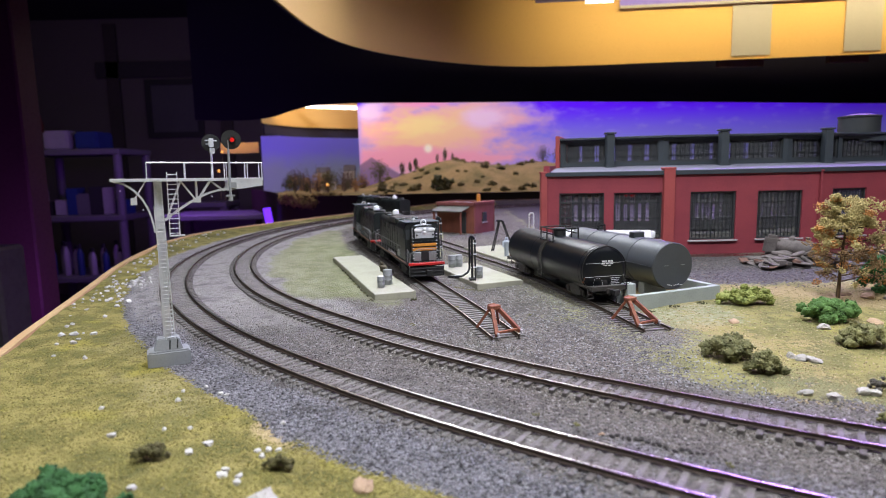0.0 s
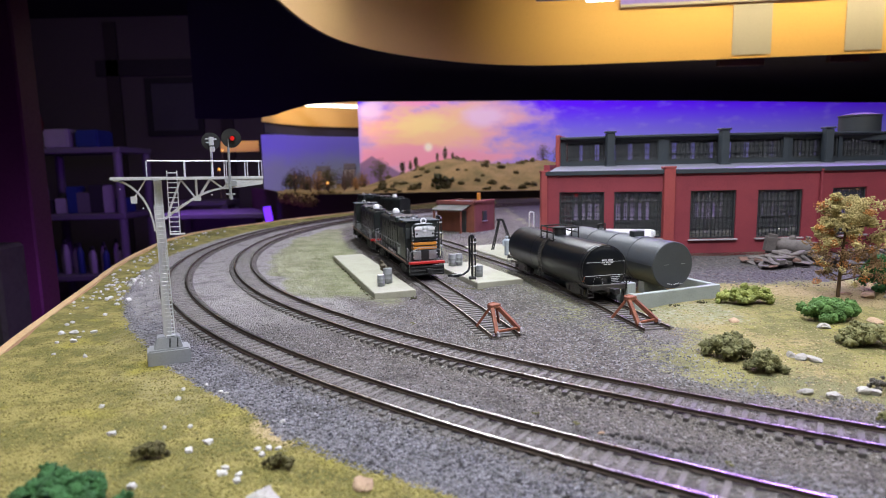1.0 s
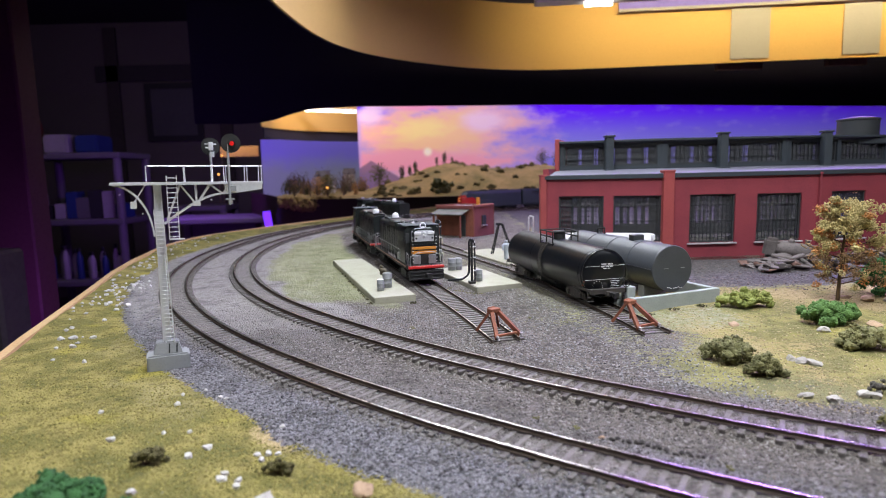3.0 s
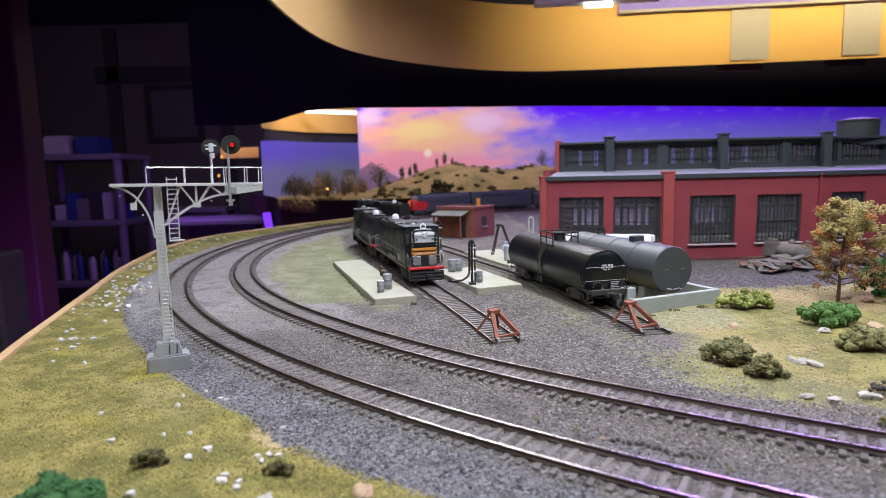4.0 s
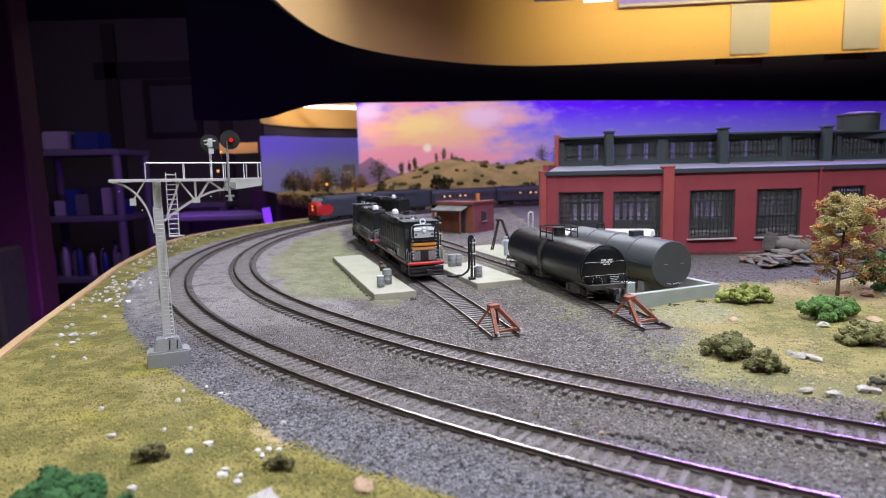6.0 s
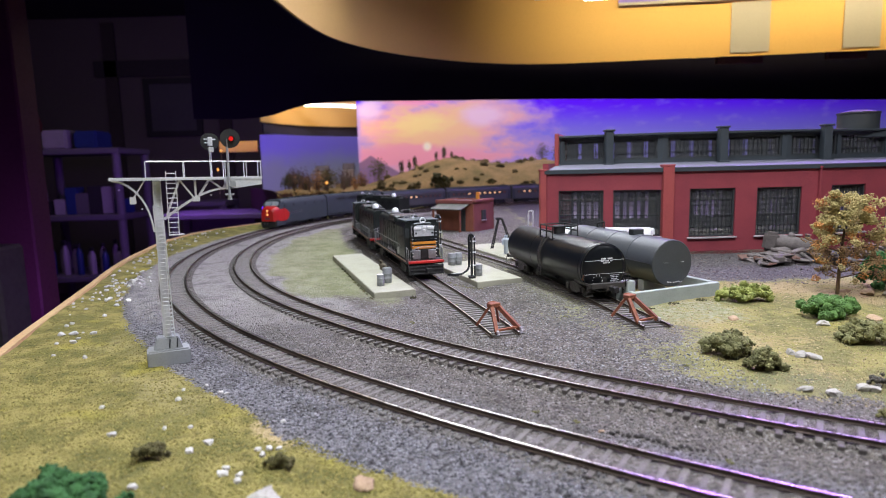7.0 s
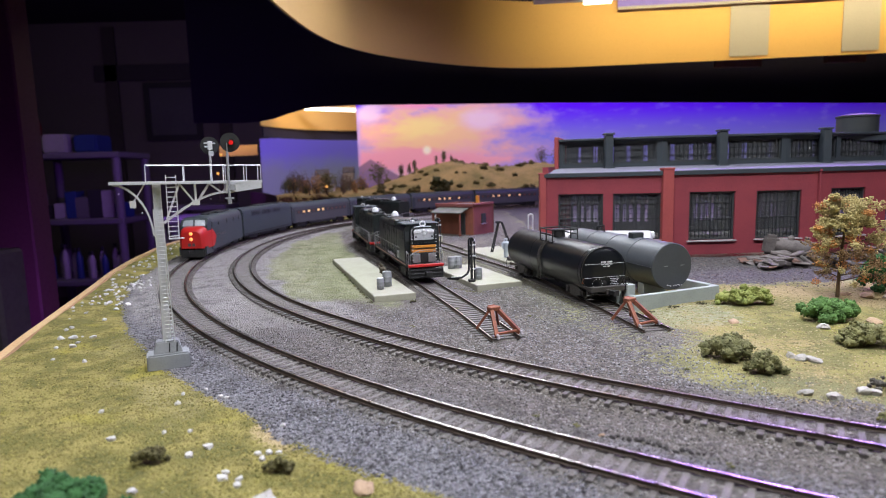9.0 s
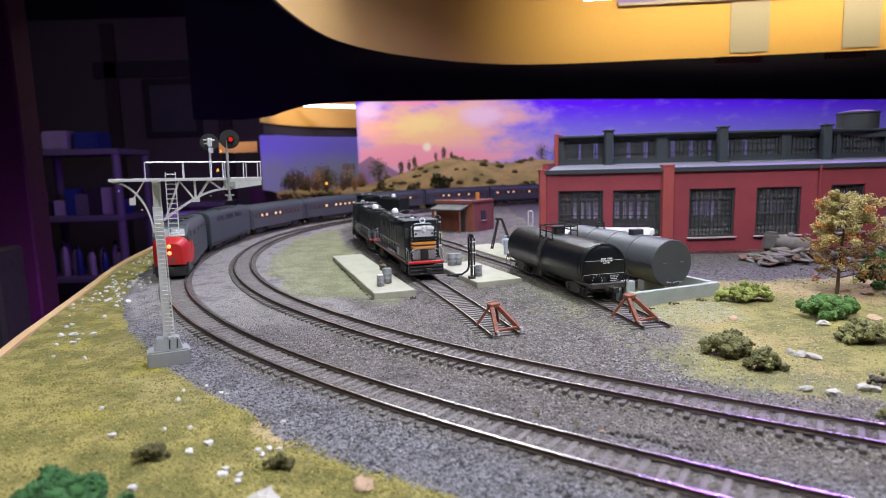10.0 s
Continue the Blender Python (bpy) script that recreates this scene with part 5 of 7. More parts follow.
def coupler(parent, y, s, z=0.0095):
    bm = bmesh.new()
    box(bm, (0, y, z), (0.0026, 0.007, 0.0028))
    box(bm, (0.0008, y + s * 0.0042, z), (0.0046, 0.0030, 0.0040))
    box(bm, (-0.0016, y + s * 0.0060, z), (0.0016, 0.0030, 0.0038))
    rod(bm, (0.0006, y + s * 0.004, z), (0.0009, y + s * 0.0045, 0.0022), 0.0004, seg=6)
    bevel(bm, 0.0004, 1)
    part("coupler", bm, FLATBLACK, parent)


def bars(parent, name, rects, y, mat, lab):
    """Rows of unreadable lettering as plain bars, on a face at y."""
    bm = bmesh.new()
    for x, z, w, h in rects:
        box(bm, (x, y, z), (w, 0.00012, h))
    return part(name, bm, mat, parent, lab, smooth=False)


def tank_car():
    ax, ay, bx, by = 0.1215, 0.4410, 0.0830, 0.5920
    ang = math.degrees(math.atan2(-(bx - ax), by - ay))
    c = thing("tank_car", "black railway tank car with white lettering on a siding", "tank car", pose((ax + bx) / 2, (ay + by) / 2, 0, 0, 0, ang))
    L, r, zc = math.hypot(bx - ax, by - ay), 0.0188, 0.0233
    h = L / 2
    prof = [(0.0005, -h - 0.0012), (0.008, -h - 0.0009), (0.014, -h - 0.0002), (0.0170, -h + 0.0008), (r, -h + 0.0022), (r, -h + 0.006), (r + 0.00015, -h + 0.0061), (r + 0.00015, -0.020), (r, -0.0199), (r, 0.020), (r + 0.00015, 0.0201), (r + 0.00015, h - 0.006), (r, h - 0.0059), (r, h - 0.0022), (0.0170, h - 0.0008), (0.014, h + 0.0002), (0.008, h + 0.0009), (0.0005, h + 0.0012)]
    bm = bmesh.new()
    lathe(bm, prof, 56, Matrix.Translation((0, 0, zc)) @ Matrix.Rotation(-math.pi / 2, 4, "X"))
    part("tank", bm, BLACK, c, "satin black cylindrical tank")
    bm = bmesh.new()
    for k in range(36):
        a0, a1 = 2 * math.pi * k / 36, 2 * math.pi * (k + 1) / 36
        beam(bm, (math.cos(a0) * (r - 0.0006), -h + 0.0003, zc + math.sin(a0) * (r - 0.0006)), (math.cos(a1) * (r - 0.0006), -h + 0.0003, zc + math.sin(a1) * (r - 0.0006)), 0.0006, 0.0008, (0, 1, 0))
    part("head_seam", bm, BLACK, c)
    bars(c, "lettering", [(-0.0026 + 0.00105 * k, zc + 0.0072, 0.00075, 0.0013) for k in range(9) if k != 4] + [(-0.0030 + 0.00074 * k, zc + 0.0054, 0.00052, 0.0008) for k in range(13) if k not in (4, 9)] + [(-0.0012 + 0.00074 * k, zc + 0.0040, 0.00052, 0.0008) for k in range(8) if k != 4] + [(0.0050 + 0.0011 * j + 0.0003 * (k % 3), zc - 0.0058 - 0.0013 * k, 0.0008, 0.00045) for k in range(7) for j in range(7 - k % 3)] + [(-0.0060 + 0.0040 * math.cos(0.6 * k), zc - 0.0092 + 0.0040 * math.sin(0.6 * k), 0.0005, 0.0005) for k in range(11)] + [(0.0, zc + 0.0060, 0.0325, 0.00022), (0.0, zc - 0.0042, 0.0335, 0.00022)], -h - 0.0013, WHITE, "white lettering bars")
    bm = bmesh.new()
    lathe(bm, [(0.0031, -0.0012), (0.0031, 0.0), (0.0024, 0.0004)], 18, Matrix.Translation((-0.0005, -h - 0.0006, zc - 0.0092)) @ Matrix.Rotation(math.pi / 2, 4, "X"))
    part("head_plate", bm, FLATBLACK, c)
    # dome with its platform
    bm = bmesh.new()
    lathe(bm, [(0.0046, zc + r - 0.002), (0.0046, zc + r + 0.0050), (0.0052, zc + r + 0.0052), (0.0052, zc + r + 0.0066), (0.001, zc + r + 0.0072)], 24)
    part("dome", bm, FLATBLACK, c, "black dome lid")
    for x in (-0.0102, 0.0102):
        part("platform", boxes(((x, 0, zc + r - 0.0035), (0.0045, 0.026, 0.0006))), FLATBLACK, c)
        bm = bmesh.new()
        for y in (-0.0125, 0, 0.0125):
            rod(bm, (x * 1.15, y, zc + r - 0.0085), (x * 1.15, y, zc + r + 0.0070), 0.0006, seg=6)
        for z in (0.0070, 0.0025):
            rod(bm, (x * 1.15, -0.0125, zc + r + z), (x * 1.15, 0.0125, zc + r + z), 0.0006, seg=6)
        part("platform_rail", bm, FLATBLACK, c, "black handrail of the dome platform")
    for y in (-0.0125, 0.0125):
        bm = bmesh.new()
        rod(bm, (-0.0117, y, zc + r + 0.0070), (0.0117, y, zc + r + 0.0070), 0.0006, seg=6)
        part("cross_rail", bm, FLATBLACK, c)
        part("cross_walk", boxes(((0, y, zc + r - 0.0030), (0.021, 0.003, 0.0006))), FLATBLACK, c)
    for s in (-1, 1):
        bm = bmesh.new()
        pts = [(s * (r + 0.0012) * math.cos(a), zc + (r + 0.0012) * math.sin(a)) for a in np.linspace(0.95, -0.35, 10)] + [(s * (r + 0.0010), 0.0065)]
        for y in (-0.0050, 0.0010):
            for a, b in zip(pts, pts[1:]):
                beam(bm, (a[0], y, a[1]), (b[0], y, b[1]), 0.0005, 0.0006, (0, 1, 0))
        for k in range(len(pts) - 1):
            for u in (0.25, 0.75):
                x, z = pts[k][0] + (pts[k + 1][0] - pts[k][0]) * u, pts[k][1] + (pts[k + 1][1] - pts[k][1]) * u
                rod(bm, (x, -0.0050, z), (x, 0.0010, z), 0.0004, seg=5)
        part("side_ladder", bm, GRIME, c, "grimy black side ladder")
    # underframe
    bm = bmesh.new()
    box(bm, (0, 0, 0.0098), (0.0068, L + 0.020, 0.0034))
    for s in (-1, 1):
        box(bm, (0, s * (h + 0.0075), 0.0115), (0.0315, 0.0042, 0.0036))
        box(bm, (0, s * (h - 0.012), 0.0110), (0.026, 0.005, 0.0040))
        for x in (-1, 1):
            box(bm, (x * 0.0148, s * (h - 0.006), 0.0118), (0.0016, 0.024, 0.0018))
            for z in (0.0040, 0.0070):
                box(bm, (x * 0.0148, s * (h + 0.0062), z), (0.0052, 0.0022, 0.0006))
            for k in (-1, 1):
                rod(bm, (x * 0.0148 + k * 0.0024, s * (h + 0.0062), 0.0040), (x * 0.0148 + k * 0.0024, s * (h + 0.0062), 0.0110), 0.0004, seg=5)
    bevel(bm, 0.0003, 1)
    part("underframe", bm, GRIME, c, "grimy black steel underframe")
    bm = bmesh.new()
    rod(bm, (-0.006, -0.012, 0.0075), (-0.006, 0.012, 0.0075), 0.0034, seg=14)
    rod(bm, (0.006, 0.02, 0.0072), (0.006, 0.030, 0.0072), 0.0026, seg=12)
    part("air_tank", bm, FLATBLACK, c)
    for x, y in ((-0.0165, -h + 0.002), (-0.0165, h - 0.002)):
        part("placard", boxes(((x, y, 0.0165), (0.0009, 0.003, 0.0040)), bev=0.0002), RUST, c, "small red end stake")
    truck(c, -h + 0.022, GRIME)
    truck(c, h - 0.022, GRIME)
    coupler(c, -h - 0.0115, -1)
    coupler(c, h + 0.0115, 1)
    # brake wheel
    bm = bmesh.new()
    for k in range(16):
        a0, a1 = 2 * math.pi * k / 16, 2 * math.pi * (k + 1) / 16
        rod(bm, (0.0125 + math.cos(a0) * 0.003, -h - 0.0105, 0.0170 + math.sin(a0) * 0.003), (0.0125 + math.cos(a1) * 0.003, -h - 0.0105, 0.0170 + math.sin(a1) * 0.003), 0.0003, seg=5)
    rod(bm, (0.0125, -h - 0.010, 0.010), (0.0125, -h - 0.010, 0.0175), 0.0004, seg=5)
    part("brake_wheel", bm, FLATBLACK, c)


def road_switcher(name, m, label):
    """A four-axle diesel with a high short hood: silver and orange end, red sill."""
    g = thing(name, label, "locomotive", m, "parked diesels")
    L = 0.188
    h = L / 2
    dk = material("dark_green_grey_hood", (0.010, 0.013, 0.0135), (0.024, 0.028, 0.028), 0.36, 0, 60, 900, 0.4, 0.2) if "hood_paint" not in bpy.data.materials else bpy.data.materials["hood_paint"]
    dk.name = "hood_paint"
    sv = bpy.data.materials.get("bright_silver_end") or material("bright_silver_end", (0.66, 0.67, 0.71), (0.44, 0.45, 0.49), 0.30, 0.25, 90, 1200, 0.25, 0.12)
    part("frame", boxes(((0, 0, 0.0145), (0.0335, L - 0.012, 0.0042)), ((0, 0, 0.011), (0.008, L - 0.02, 0.004)), bev=0.0004), FLATBLACK, g)
    for s in (-1, 1):
        e = part("sill_stripe", boxes(((s * 0.0169, 0, 0.0150), (0.0005, L - 0.03, 0.0010))), material("faded_sill_line", (0.34, 0.20, 0.16), None, 0.7) if "faded_sill_line" not in bpy.data.materials else bpy.data.materials["faded_sill_line"], g, "faded pinkish sill line")
        bm = bmesh.new()
        box(bm, (0, s * (h - 0.0035), 0.0078), (0.0330, 0.0030, 0.0090))
        for z in (0.0045, 0.0078, 0.0110):
            box(bm, (0, s * (h - 0.0018), z), (0.0300, 0.0012, 0.0012))
        for x in (-0.0135, 0.0135):
            for z in (0.0045, 0.0085):
                box(bm, (x, s * (h - 0.0060), z), (0.0062, 0.0060, 0.0008))
        bevel(bm, 0.0003, 1)
        part("pilot", bm, FLATBLACK, g, "black slatted pilot")
        part("end_sill", boxes(((0, s * (h - 0.0030), 0.0152), (0.0338, 0.0046, 0.0024)), bev=0.0004), REDPAINT, g, "scarlet end sill")
        coupler(g, s * (h + 0.0015), s, 0.0085)
        # end railings
        bm = bmesh.new()
        for x in (-0.0152, -0.0070, 0.0070, 0.0152):
            rod(bm, (x, s * (h - 0.0022), 0.0165), (x, s * (h - 0.0022), 0.0292 - 0.004 * (abs(x) > 0.01)), 0.0003, seg=6)
        for x in (-1, 1):
            rod(bm, (x * 0.0152, s * (h - 0.0022), 0.0252), (x * 0.0070, s * (h - 0.0022), 0.0292), 0.00042, seg=6)
            rod(bm, (x * 0.0163, s * (h - 0.0035), 0.0060), (x * 0.0163, s * (h - 0.0040), 0.0265), 0.00034, seg=6)
            rod(bm, (x * 0.0163, s * (h - 0.0110), 0.0165), (x * 0.0163, s * (h - 0.0110), 0.0285), 0.00034, seg=6)
            rod(bm, (x * 0.0163, s * (h - 0.0040), 0.0265), (x * 0.0163, s * (h - 0.0110), 0.0285), 0.00034, seg=6)
        rod(bm, (-0.0070, s * (h - 0.0022), 0.0292), (0.0070, s * (h - 0.0022), 0.0292), 0.0003, seg=6)
        part("end_railing", bm, STEEL, g, "grey steel handrail")
    bm = bmesh.new()
    for s in (-1, 1):
        ys = np.linspace(-h + 0.040, h - 0.016, 10)
        for y in ys:
            rod(bm, (s * 0.0163, y, 0.0165), (s * 0.0163, y, 0.0280), 0.00028, seg=5)
        rod(bm, (s * 0.0163, ys[0], 0.0280), (s * 0.0163, ys[-1], 0.0280), 0.00034, seg=5)
    part("side_railing", bm, STEEL, g, "slim silver side handrail")

    def hood(name, y0, y1, w, z1, mat, lab=""):
        bm = bmesh.new()
        o = [(-w / 2, 0.0165), (w / 2, 0.0165), (w / 2, z1 - 0.004), (w / 2 - 0.0012, z1 - 0.0018), (w / 2 - 0.0035, z1 - 0.0004), (0, z1), (-w / 2 + 0.0035, z1 - 0.0004), (-w / 2 + 0.0012, z1 - 0.0018), (-w / 2, z1 - 0.004)]
        prism(bm, o, "y", y0, y1)
        bevel(bm, 0.0006, 2)
        return part(name, bm, mat, g, lab)
    hood("long_hood", -h + 0.045, h - 0.008, 0.0215, 0.0500, dk, "dark grey-green long hood")
    hood("cab", -h + 0.0185, -h + 0.045, 0.0325, 0.0525, dk, "dark cab with black windows")
    hood("short_hood", -h + 0.0085, -h + 0.0185, 0.0222, 0.0505, dk, "short hood")
    part("cab_roof", boxes(((0, -h + 0.0320, 0.0527), (0.0345, 0.0295, 0.0011)), bev=0.0005), DARKTRIM, g, "dark grey overhanging cab roof")
    part("roof_hatch", boxes(((0, -h + 0.058, 0.0503), (0.0120, 0.0140, 0.0016)), ((0, 0.058, 0.0503), (0.0130, 0.0200, 0.0016)), bev=0.0004), DARKTRIM, g, "dark grey roof hatches")
    for x, y in ((-0.006, -h + 0.068), (0.006, -h + 0.078)):
        bm = bmesh.new()
        rod(bm, (x, y, 0.0490), (x, y, 0.0535), 0.0016, seg=10)
        part("exhaust_stack", bm, STEEL, g)
    for s in (-1, 1):
        part("battery_box", boxes(((s * 0.0140, -h + 0.0490, 0.0205), (0.0050, 0.0120, 0.0070)), bev=0.0005), STEEL, g, "grey battery box")
        part("grab_irons", boxes(*[((s * 0.0113, -h + 0.0072, 0.0200 + 0.0032 * j), (0.0012, 0.0006, 0.0005)) for j in range(8)]), SILVER, g, "silver grab irons")
    # silver end cap with rounded corners, orange band, number boards, lamps
    bm = bmesh.new()
    prism(bm, [(-0.0112, 0.0365), (0.0112, 0.0365), (0.0112, 0.0470), (0.0098, 0.0500), (0.0060, 0.0508), (-0.0060, 0.0508), (-0.0098, 0.0500), (-0.0112, 0.0470)], "y", -h + 0.0078, -h + 0.0150)
    bevel(bm, 0.0020, 3)
    part("silver_end", bm, sv, g, "silver painted hood end")
    part("orange_band", boxes(((0, -h + 0.0115, 0.0322), (0.0228, 0.0075, 0.0030)), ((0, -h + 0.0115, 0.0284), (0.0228, 0.0075, 0.0034)), bev=0.0004), ORANGE, g, "orange warning band")
    part("band_line", boxes(((0, -h + 0.0114, 0.0303), (0.0229, 0.0076, 0.0006)), ((0, -h + 0.0114, 0.0350), (0.0229, 0.0076, 0.0014))), BLACK, g)
    part("lower_end", boxes(((-0.0074, -h + 0.0082, 0.0215), (0.0072, 0.0012, 0.0085)), ((0.0074, -h + 0.0082, 0.0215), (0.0072, 0.0012, 0.0085)), bev=0.0003), STEEL, g, "dull steel lower door panels")
    part("end_door", boxes(((0, -h + 0.0083, 0.0220), (0.0068, 0.0010, 0.0098)), bev=0.0003), FLATBLACK, g, "black end door")
    for x in (-0.0064, 0.0064):
        part("number_board", boxes(((x, -h + 0.0074, 0.0462), (0.0066, 0.0012, 0.0026)), bev=0.0003), WHITE, g, "pale number board")
        part("marker_light", boxes(((x * 1.2, -h + 0.0072, 0.0415), (0.0016, 0.0014, 0.0016)), bev=0.0003), MUNTIN, g)
    for z in (0.0468, 0.0440):
        bm = bmesh.new()
        lathe(bm, [(0.0014, 0.0), (0.0015, 0.0012), (0.0010, 0.0016)], 14, Matrix.Translation((0, -h + 0.0078, z)) @ Matrix.Rotation(math.pi / 2, 4, "X"))
        part("headlight", bm, SILVER, g, "unlit round headlight")
    # bell ring on the roof edge
    bm = bmesh.new()
    for k in range(18):
        a0, a1 = 2 * math.pi * k / 18, 2 * math.pi * (k + 1) / 18
        rod(bm, (math.cos(a0) * 0.0025, -h + 0.012, 0.0530 + math.sin(a0) * 0.0025), (math.cos(a1) * 0.0025, -h + 0.012, 0.0530 + math.sin(a1) * 0.0025), 0.0006, seg=6)
    rod(bm, (0, -h + 0.012, 0.0500), (0, -h + 0.012, 0.0520), 0.0012, seg=8)
    part("beacon_ring", bm, WHITE, g, "white ring beacon on the roof")
    # cab windows
    for s in (-1, 1):
        part("side_window", boxes(((s * 0.0164, -h + 0.032, 0.0420), (0.0006, 0.0170, 0.0085)), bev=0.0002), MUNTIN, g, "black cab side window")
        part("front_window", boxes(((s * 0.0136, -h + 0.0184, 0.0410), (0.0044, 0.0008, 0.0095)), bev=0.0002), MUNTIN, g, "black cab front window")
        for k in range(9):
            part("hood_door", boxes(((s * 0.0109, -h + 0.060 + k * 0.0125, 0.0320), (0.0005, 0.0108, 0.0240)), bev=0.0002), dk, g)
        for k in range(4):
            part("louvre_panel", boxes(*[((s * 0.0112, -h + 0.064 + k * 0.028, 0.0385 + j * 0.0013), (0.0006, 0.009, 0.0006)) for j in range(6)]), FLATBLACK, g)
        bm = bmesh.new()
        for k in range(8):
            beam(bm, (s * 0.0172, -h + 0.060 + k * 0.0052, 0.0165), (s * 0.0172, -h + 0.0612 + k * 0.0052, 0.0192), 0.0003, 0.0012)
        part("pale_dashes", bm, SILL, g, "row of pale slanted dashes along the walkway edge", smooth=False)
    for y in (-0.012, 0.020, 0.036, 0.070):
        bm = bmesh.new()
        lathe(bm, [(0.0072, 0.0495), (0.0072, 0.0515), (0.0060, 0.0522), (0.001, 0.0523)], 22, Matrix.Translation((0, y, 0)))
        part("roof_fan", bm, FLATBLACK, g, "round roof fan")
    for y, rr in ((0.052, 0.0040),):
        bm = bmesh.new()
        lathe(bm, [(rr, 0.0495), (rr, 0.0535), (rr * 0.8, 0.0558), (rr * 0.3, 0.0570)], 18, Matrix.Translation((0.002, y, 0)))
        part("roof_dome", bm, WHITE, g, "white domed roof pot")
    part("dynamic_brake", boxes(((0, 0.002, 0.0495), (0.0250, 0.030, 0.0060)), bev=0.0012), dk, g)
    part("horn", boxes(((-0.005, -h + 0.034, 0.0540), (0.0012, 0.008, 0.0012)), ((-0.003, -h + 0.036, 0.0540), (0.0012, 0.006, 0.0012))), SILVER, g)
    bm = bmesh.new()
    rod(bm, (0, -0.020, 0.0092), (0, 0.020, 0.0092), 0.0085, seg=16)
    part("fuel_tank", bm, FLATBLACK, g)
    truck(g, -h + 0.036, FLATBLACK, 0.030, 0.0058, 0.0135)
    truck(g, h - 0.036, FLATBLACK, 0.030, 0.0058, 0.0135)
    return g


def along(line, s):
    """Point and heading at a distance along a track."""
    acc = 0
    for a, b in zip(line, line[1:]):
        d = (b - a).length
        if acc + d >= s:
            return a + (b - a) * ((s - acc) / d), math.degrees(math.atan2((b - a).y, (b - a).x))
        acc += d
    return line[-1], math.degrees(math.atan2((line[-1] - line[-2]).y, (line[-1] - line[-2]).x))


def parked_diesels():
    # distance along the siding at which the first unit's middle stands
    q, a = along(LINE_C, 0.288)
    g = road_switcher("road_switcher", pose(q.x, q.y, 0, 0, 0, a - 90), "black road switcher with silver and orange end and red sill")
    q, a = along(LINE_C, 0.288 + 0.197)
    copy_thing(g, pose(q.x, q.y, 0, 0, 0, a + 90))
    k = copy_thing(g, pose(-0.112, 1.12, 0, 0, 0, 213))
    k["label"] = "dark road switcher parked at the far end of the yard"


def cab_unit():
    """Streamlined red-nosed diesel; its nose looks to -y."""
    g = thing("cab_unit", "streamlined diesel with scarlet nose and blue-grey body", "locomotive")
    L = 0.184
    h = L / 2

    def sec(y, w, z0, z1, k):
        pts = []
        for a in np.linspace(0, math.pi, 15):
            ca, sa = math.cos(a), math.sin(a)
            pts.append(Vector((w / 2 * math.copysign(abs(ca) ** k, ca), y, z0 + 0.010 + (z1 - z0 - 0.010) * sa ** k)))
        return [Vector((w / 2, y, z0))] + pts + [Vector((-w / 2, y, z0))]
    bm = bmesh.new()
    loft(bm, [sec(-h + 0.028, 0.0345, 0.008, 0.0515, 0.42), sec(h, 0.0345, 0.008, 0.0515, 0.42)])
    part("body", bm, TRAINGREY, g, "blue-grey car body")
    bm = bmesh.new()
    loft(bm, [sec(-h, 0.0235, 0.0135, 0.0345, 0.62), sec(-h + 0.002, 0.0275, 0.0128, 0.0368, 0.58), sec(-h + 0.006, 0.0312, 0.0125, 0.0388, 0.52), sec(-h + 0.013, 0.0340, 0.0125, 0.0402, 0.48), sec(-h + 0.0278, 0.0352, 0.0125, 0.0412, 0.45)])
    part("nose", bm, REDPAINT, g, "scarlet rounded nose")
    bm = bmesh.new()
    loft(bm, [sec(-h + 0.0135, 0.0330, 0.034, 0.0392, 0.5), sec(-h + 0.0200, 0.0338, 0.034, 0.0500, 0.46), sec(-h + 0.0282, 0.0343, 0.034, 0.0514, 0.43)])
    part("cab_roof", bm, TRAINGREY, g)
    for s in (-1, 1):
        bm = bmesh.new()
        q = [Vector((s * 0.0012, -h + 0.0144, 0.0400)), Vector((s * 0.0140, -h + 0.0150, 0.0400)), Vector((s * 0.0128, -h + 0.0184, 0.0470)), Vector((s * 0.0012, -h + 0.0178, 0.0478))]
        loft(bm, [[v + Vector((0, -0.0012, 0.0002)) for v in q], q])
        # the glass is coloured pale to paint the highlight on it
        part("windshield", bm, material("windshield_sheen", (0.34, 0.37, 0.40), None, 0.12) if "windshield_sheen" not in bpy.data.materials else bpy.data.materials["windshield_sheen"], g, "windshield with its reflection painted pale")
        flash = bmesh.new()
        prism(flash, [(-h + 0.0270, 0.0128), (-h + 0.0340, 0.0128), (-h + 0.0400, 0.0165), (-h + 0.0455, 0.0240), (-h + 0.0390, 0.0300), (-h + 0.0320, 0.0340), (-h + 0.0270, 0.0360)], "x", s * 0.0174 - 0.0003, s * 0.0174 + 0.0003)
        part("red_flash", flash, REDPAINT, g, "tapering red side flash", smooth=False)
        part("side_window", boxes(((s * 0.0173, -h + 0.0335, 0.0405), (0.0005, 0.0070, 0.0060)), bev=0.0001), MUNTIN, g, "cab side window")
        bars_ = bmesh.new()
        for y in np.arange(-0.045, 0.0, 0.0052):
            box(bars_, (s * 0.0174, y, 0.0250), (0.0003, 0.0034, 0.0034))
        part("lettering", bars_, COACHSIDE, g, "pale side lettering bars", smooth=False)
        for y in (-0.030, 0.010, 0.045, 0.075):
            bm = bmesh.new()
            rod(bm, (s * 0.0170, y, 0.0400), (s * 0.0176, y, 0.0400), 0.0030, seg=14)
            part("porthole", bm, MUNTIN, g)
        part("skirt", boxes(((s * 0.0158, -h + 0.018, 0.0100), (0.002, 0.028, 0.0100)), bev=0.0004), TRAINGREY, g)
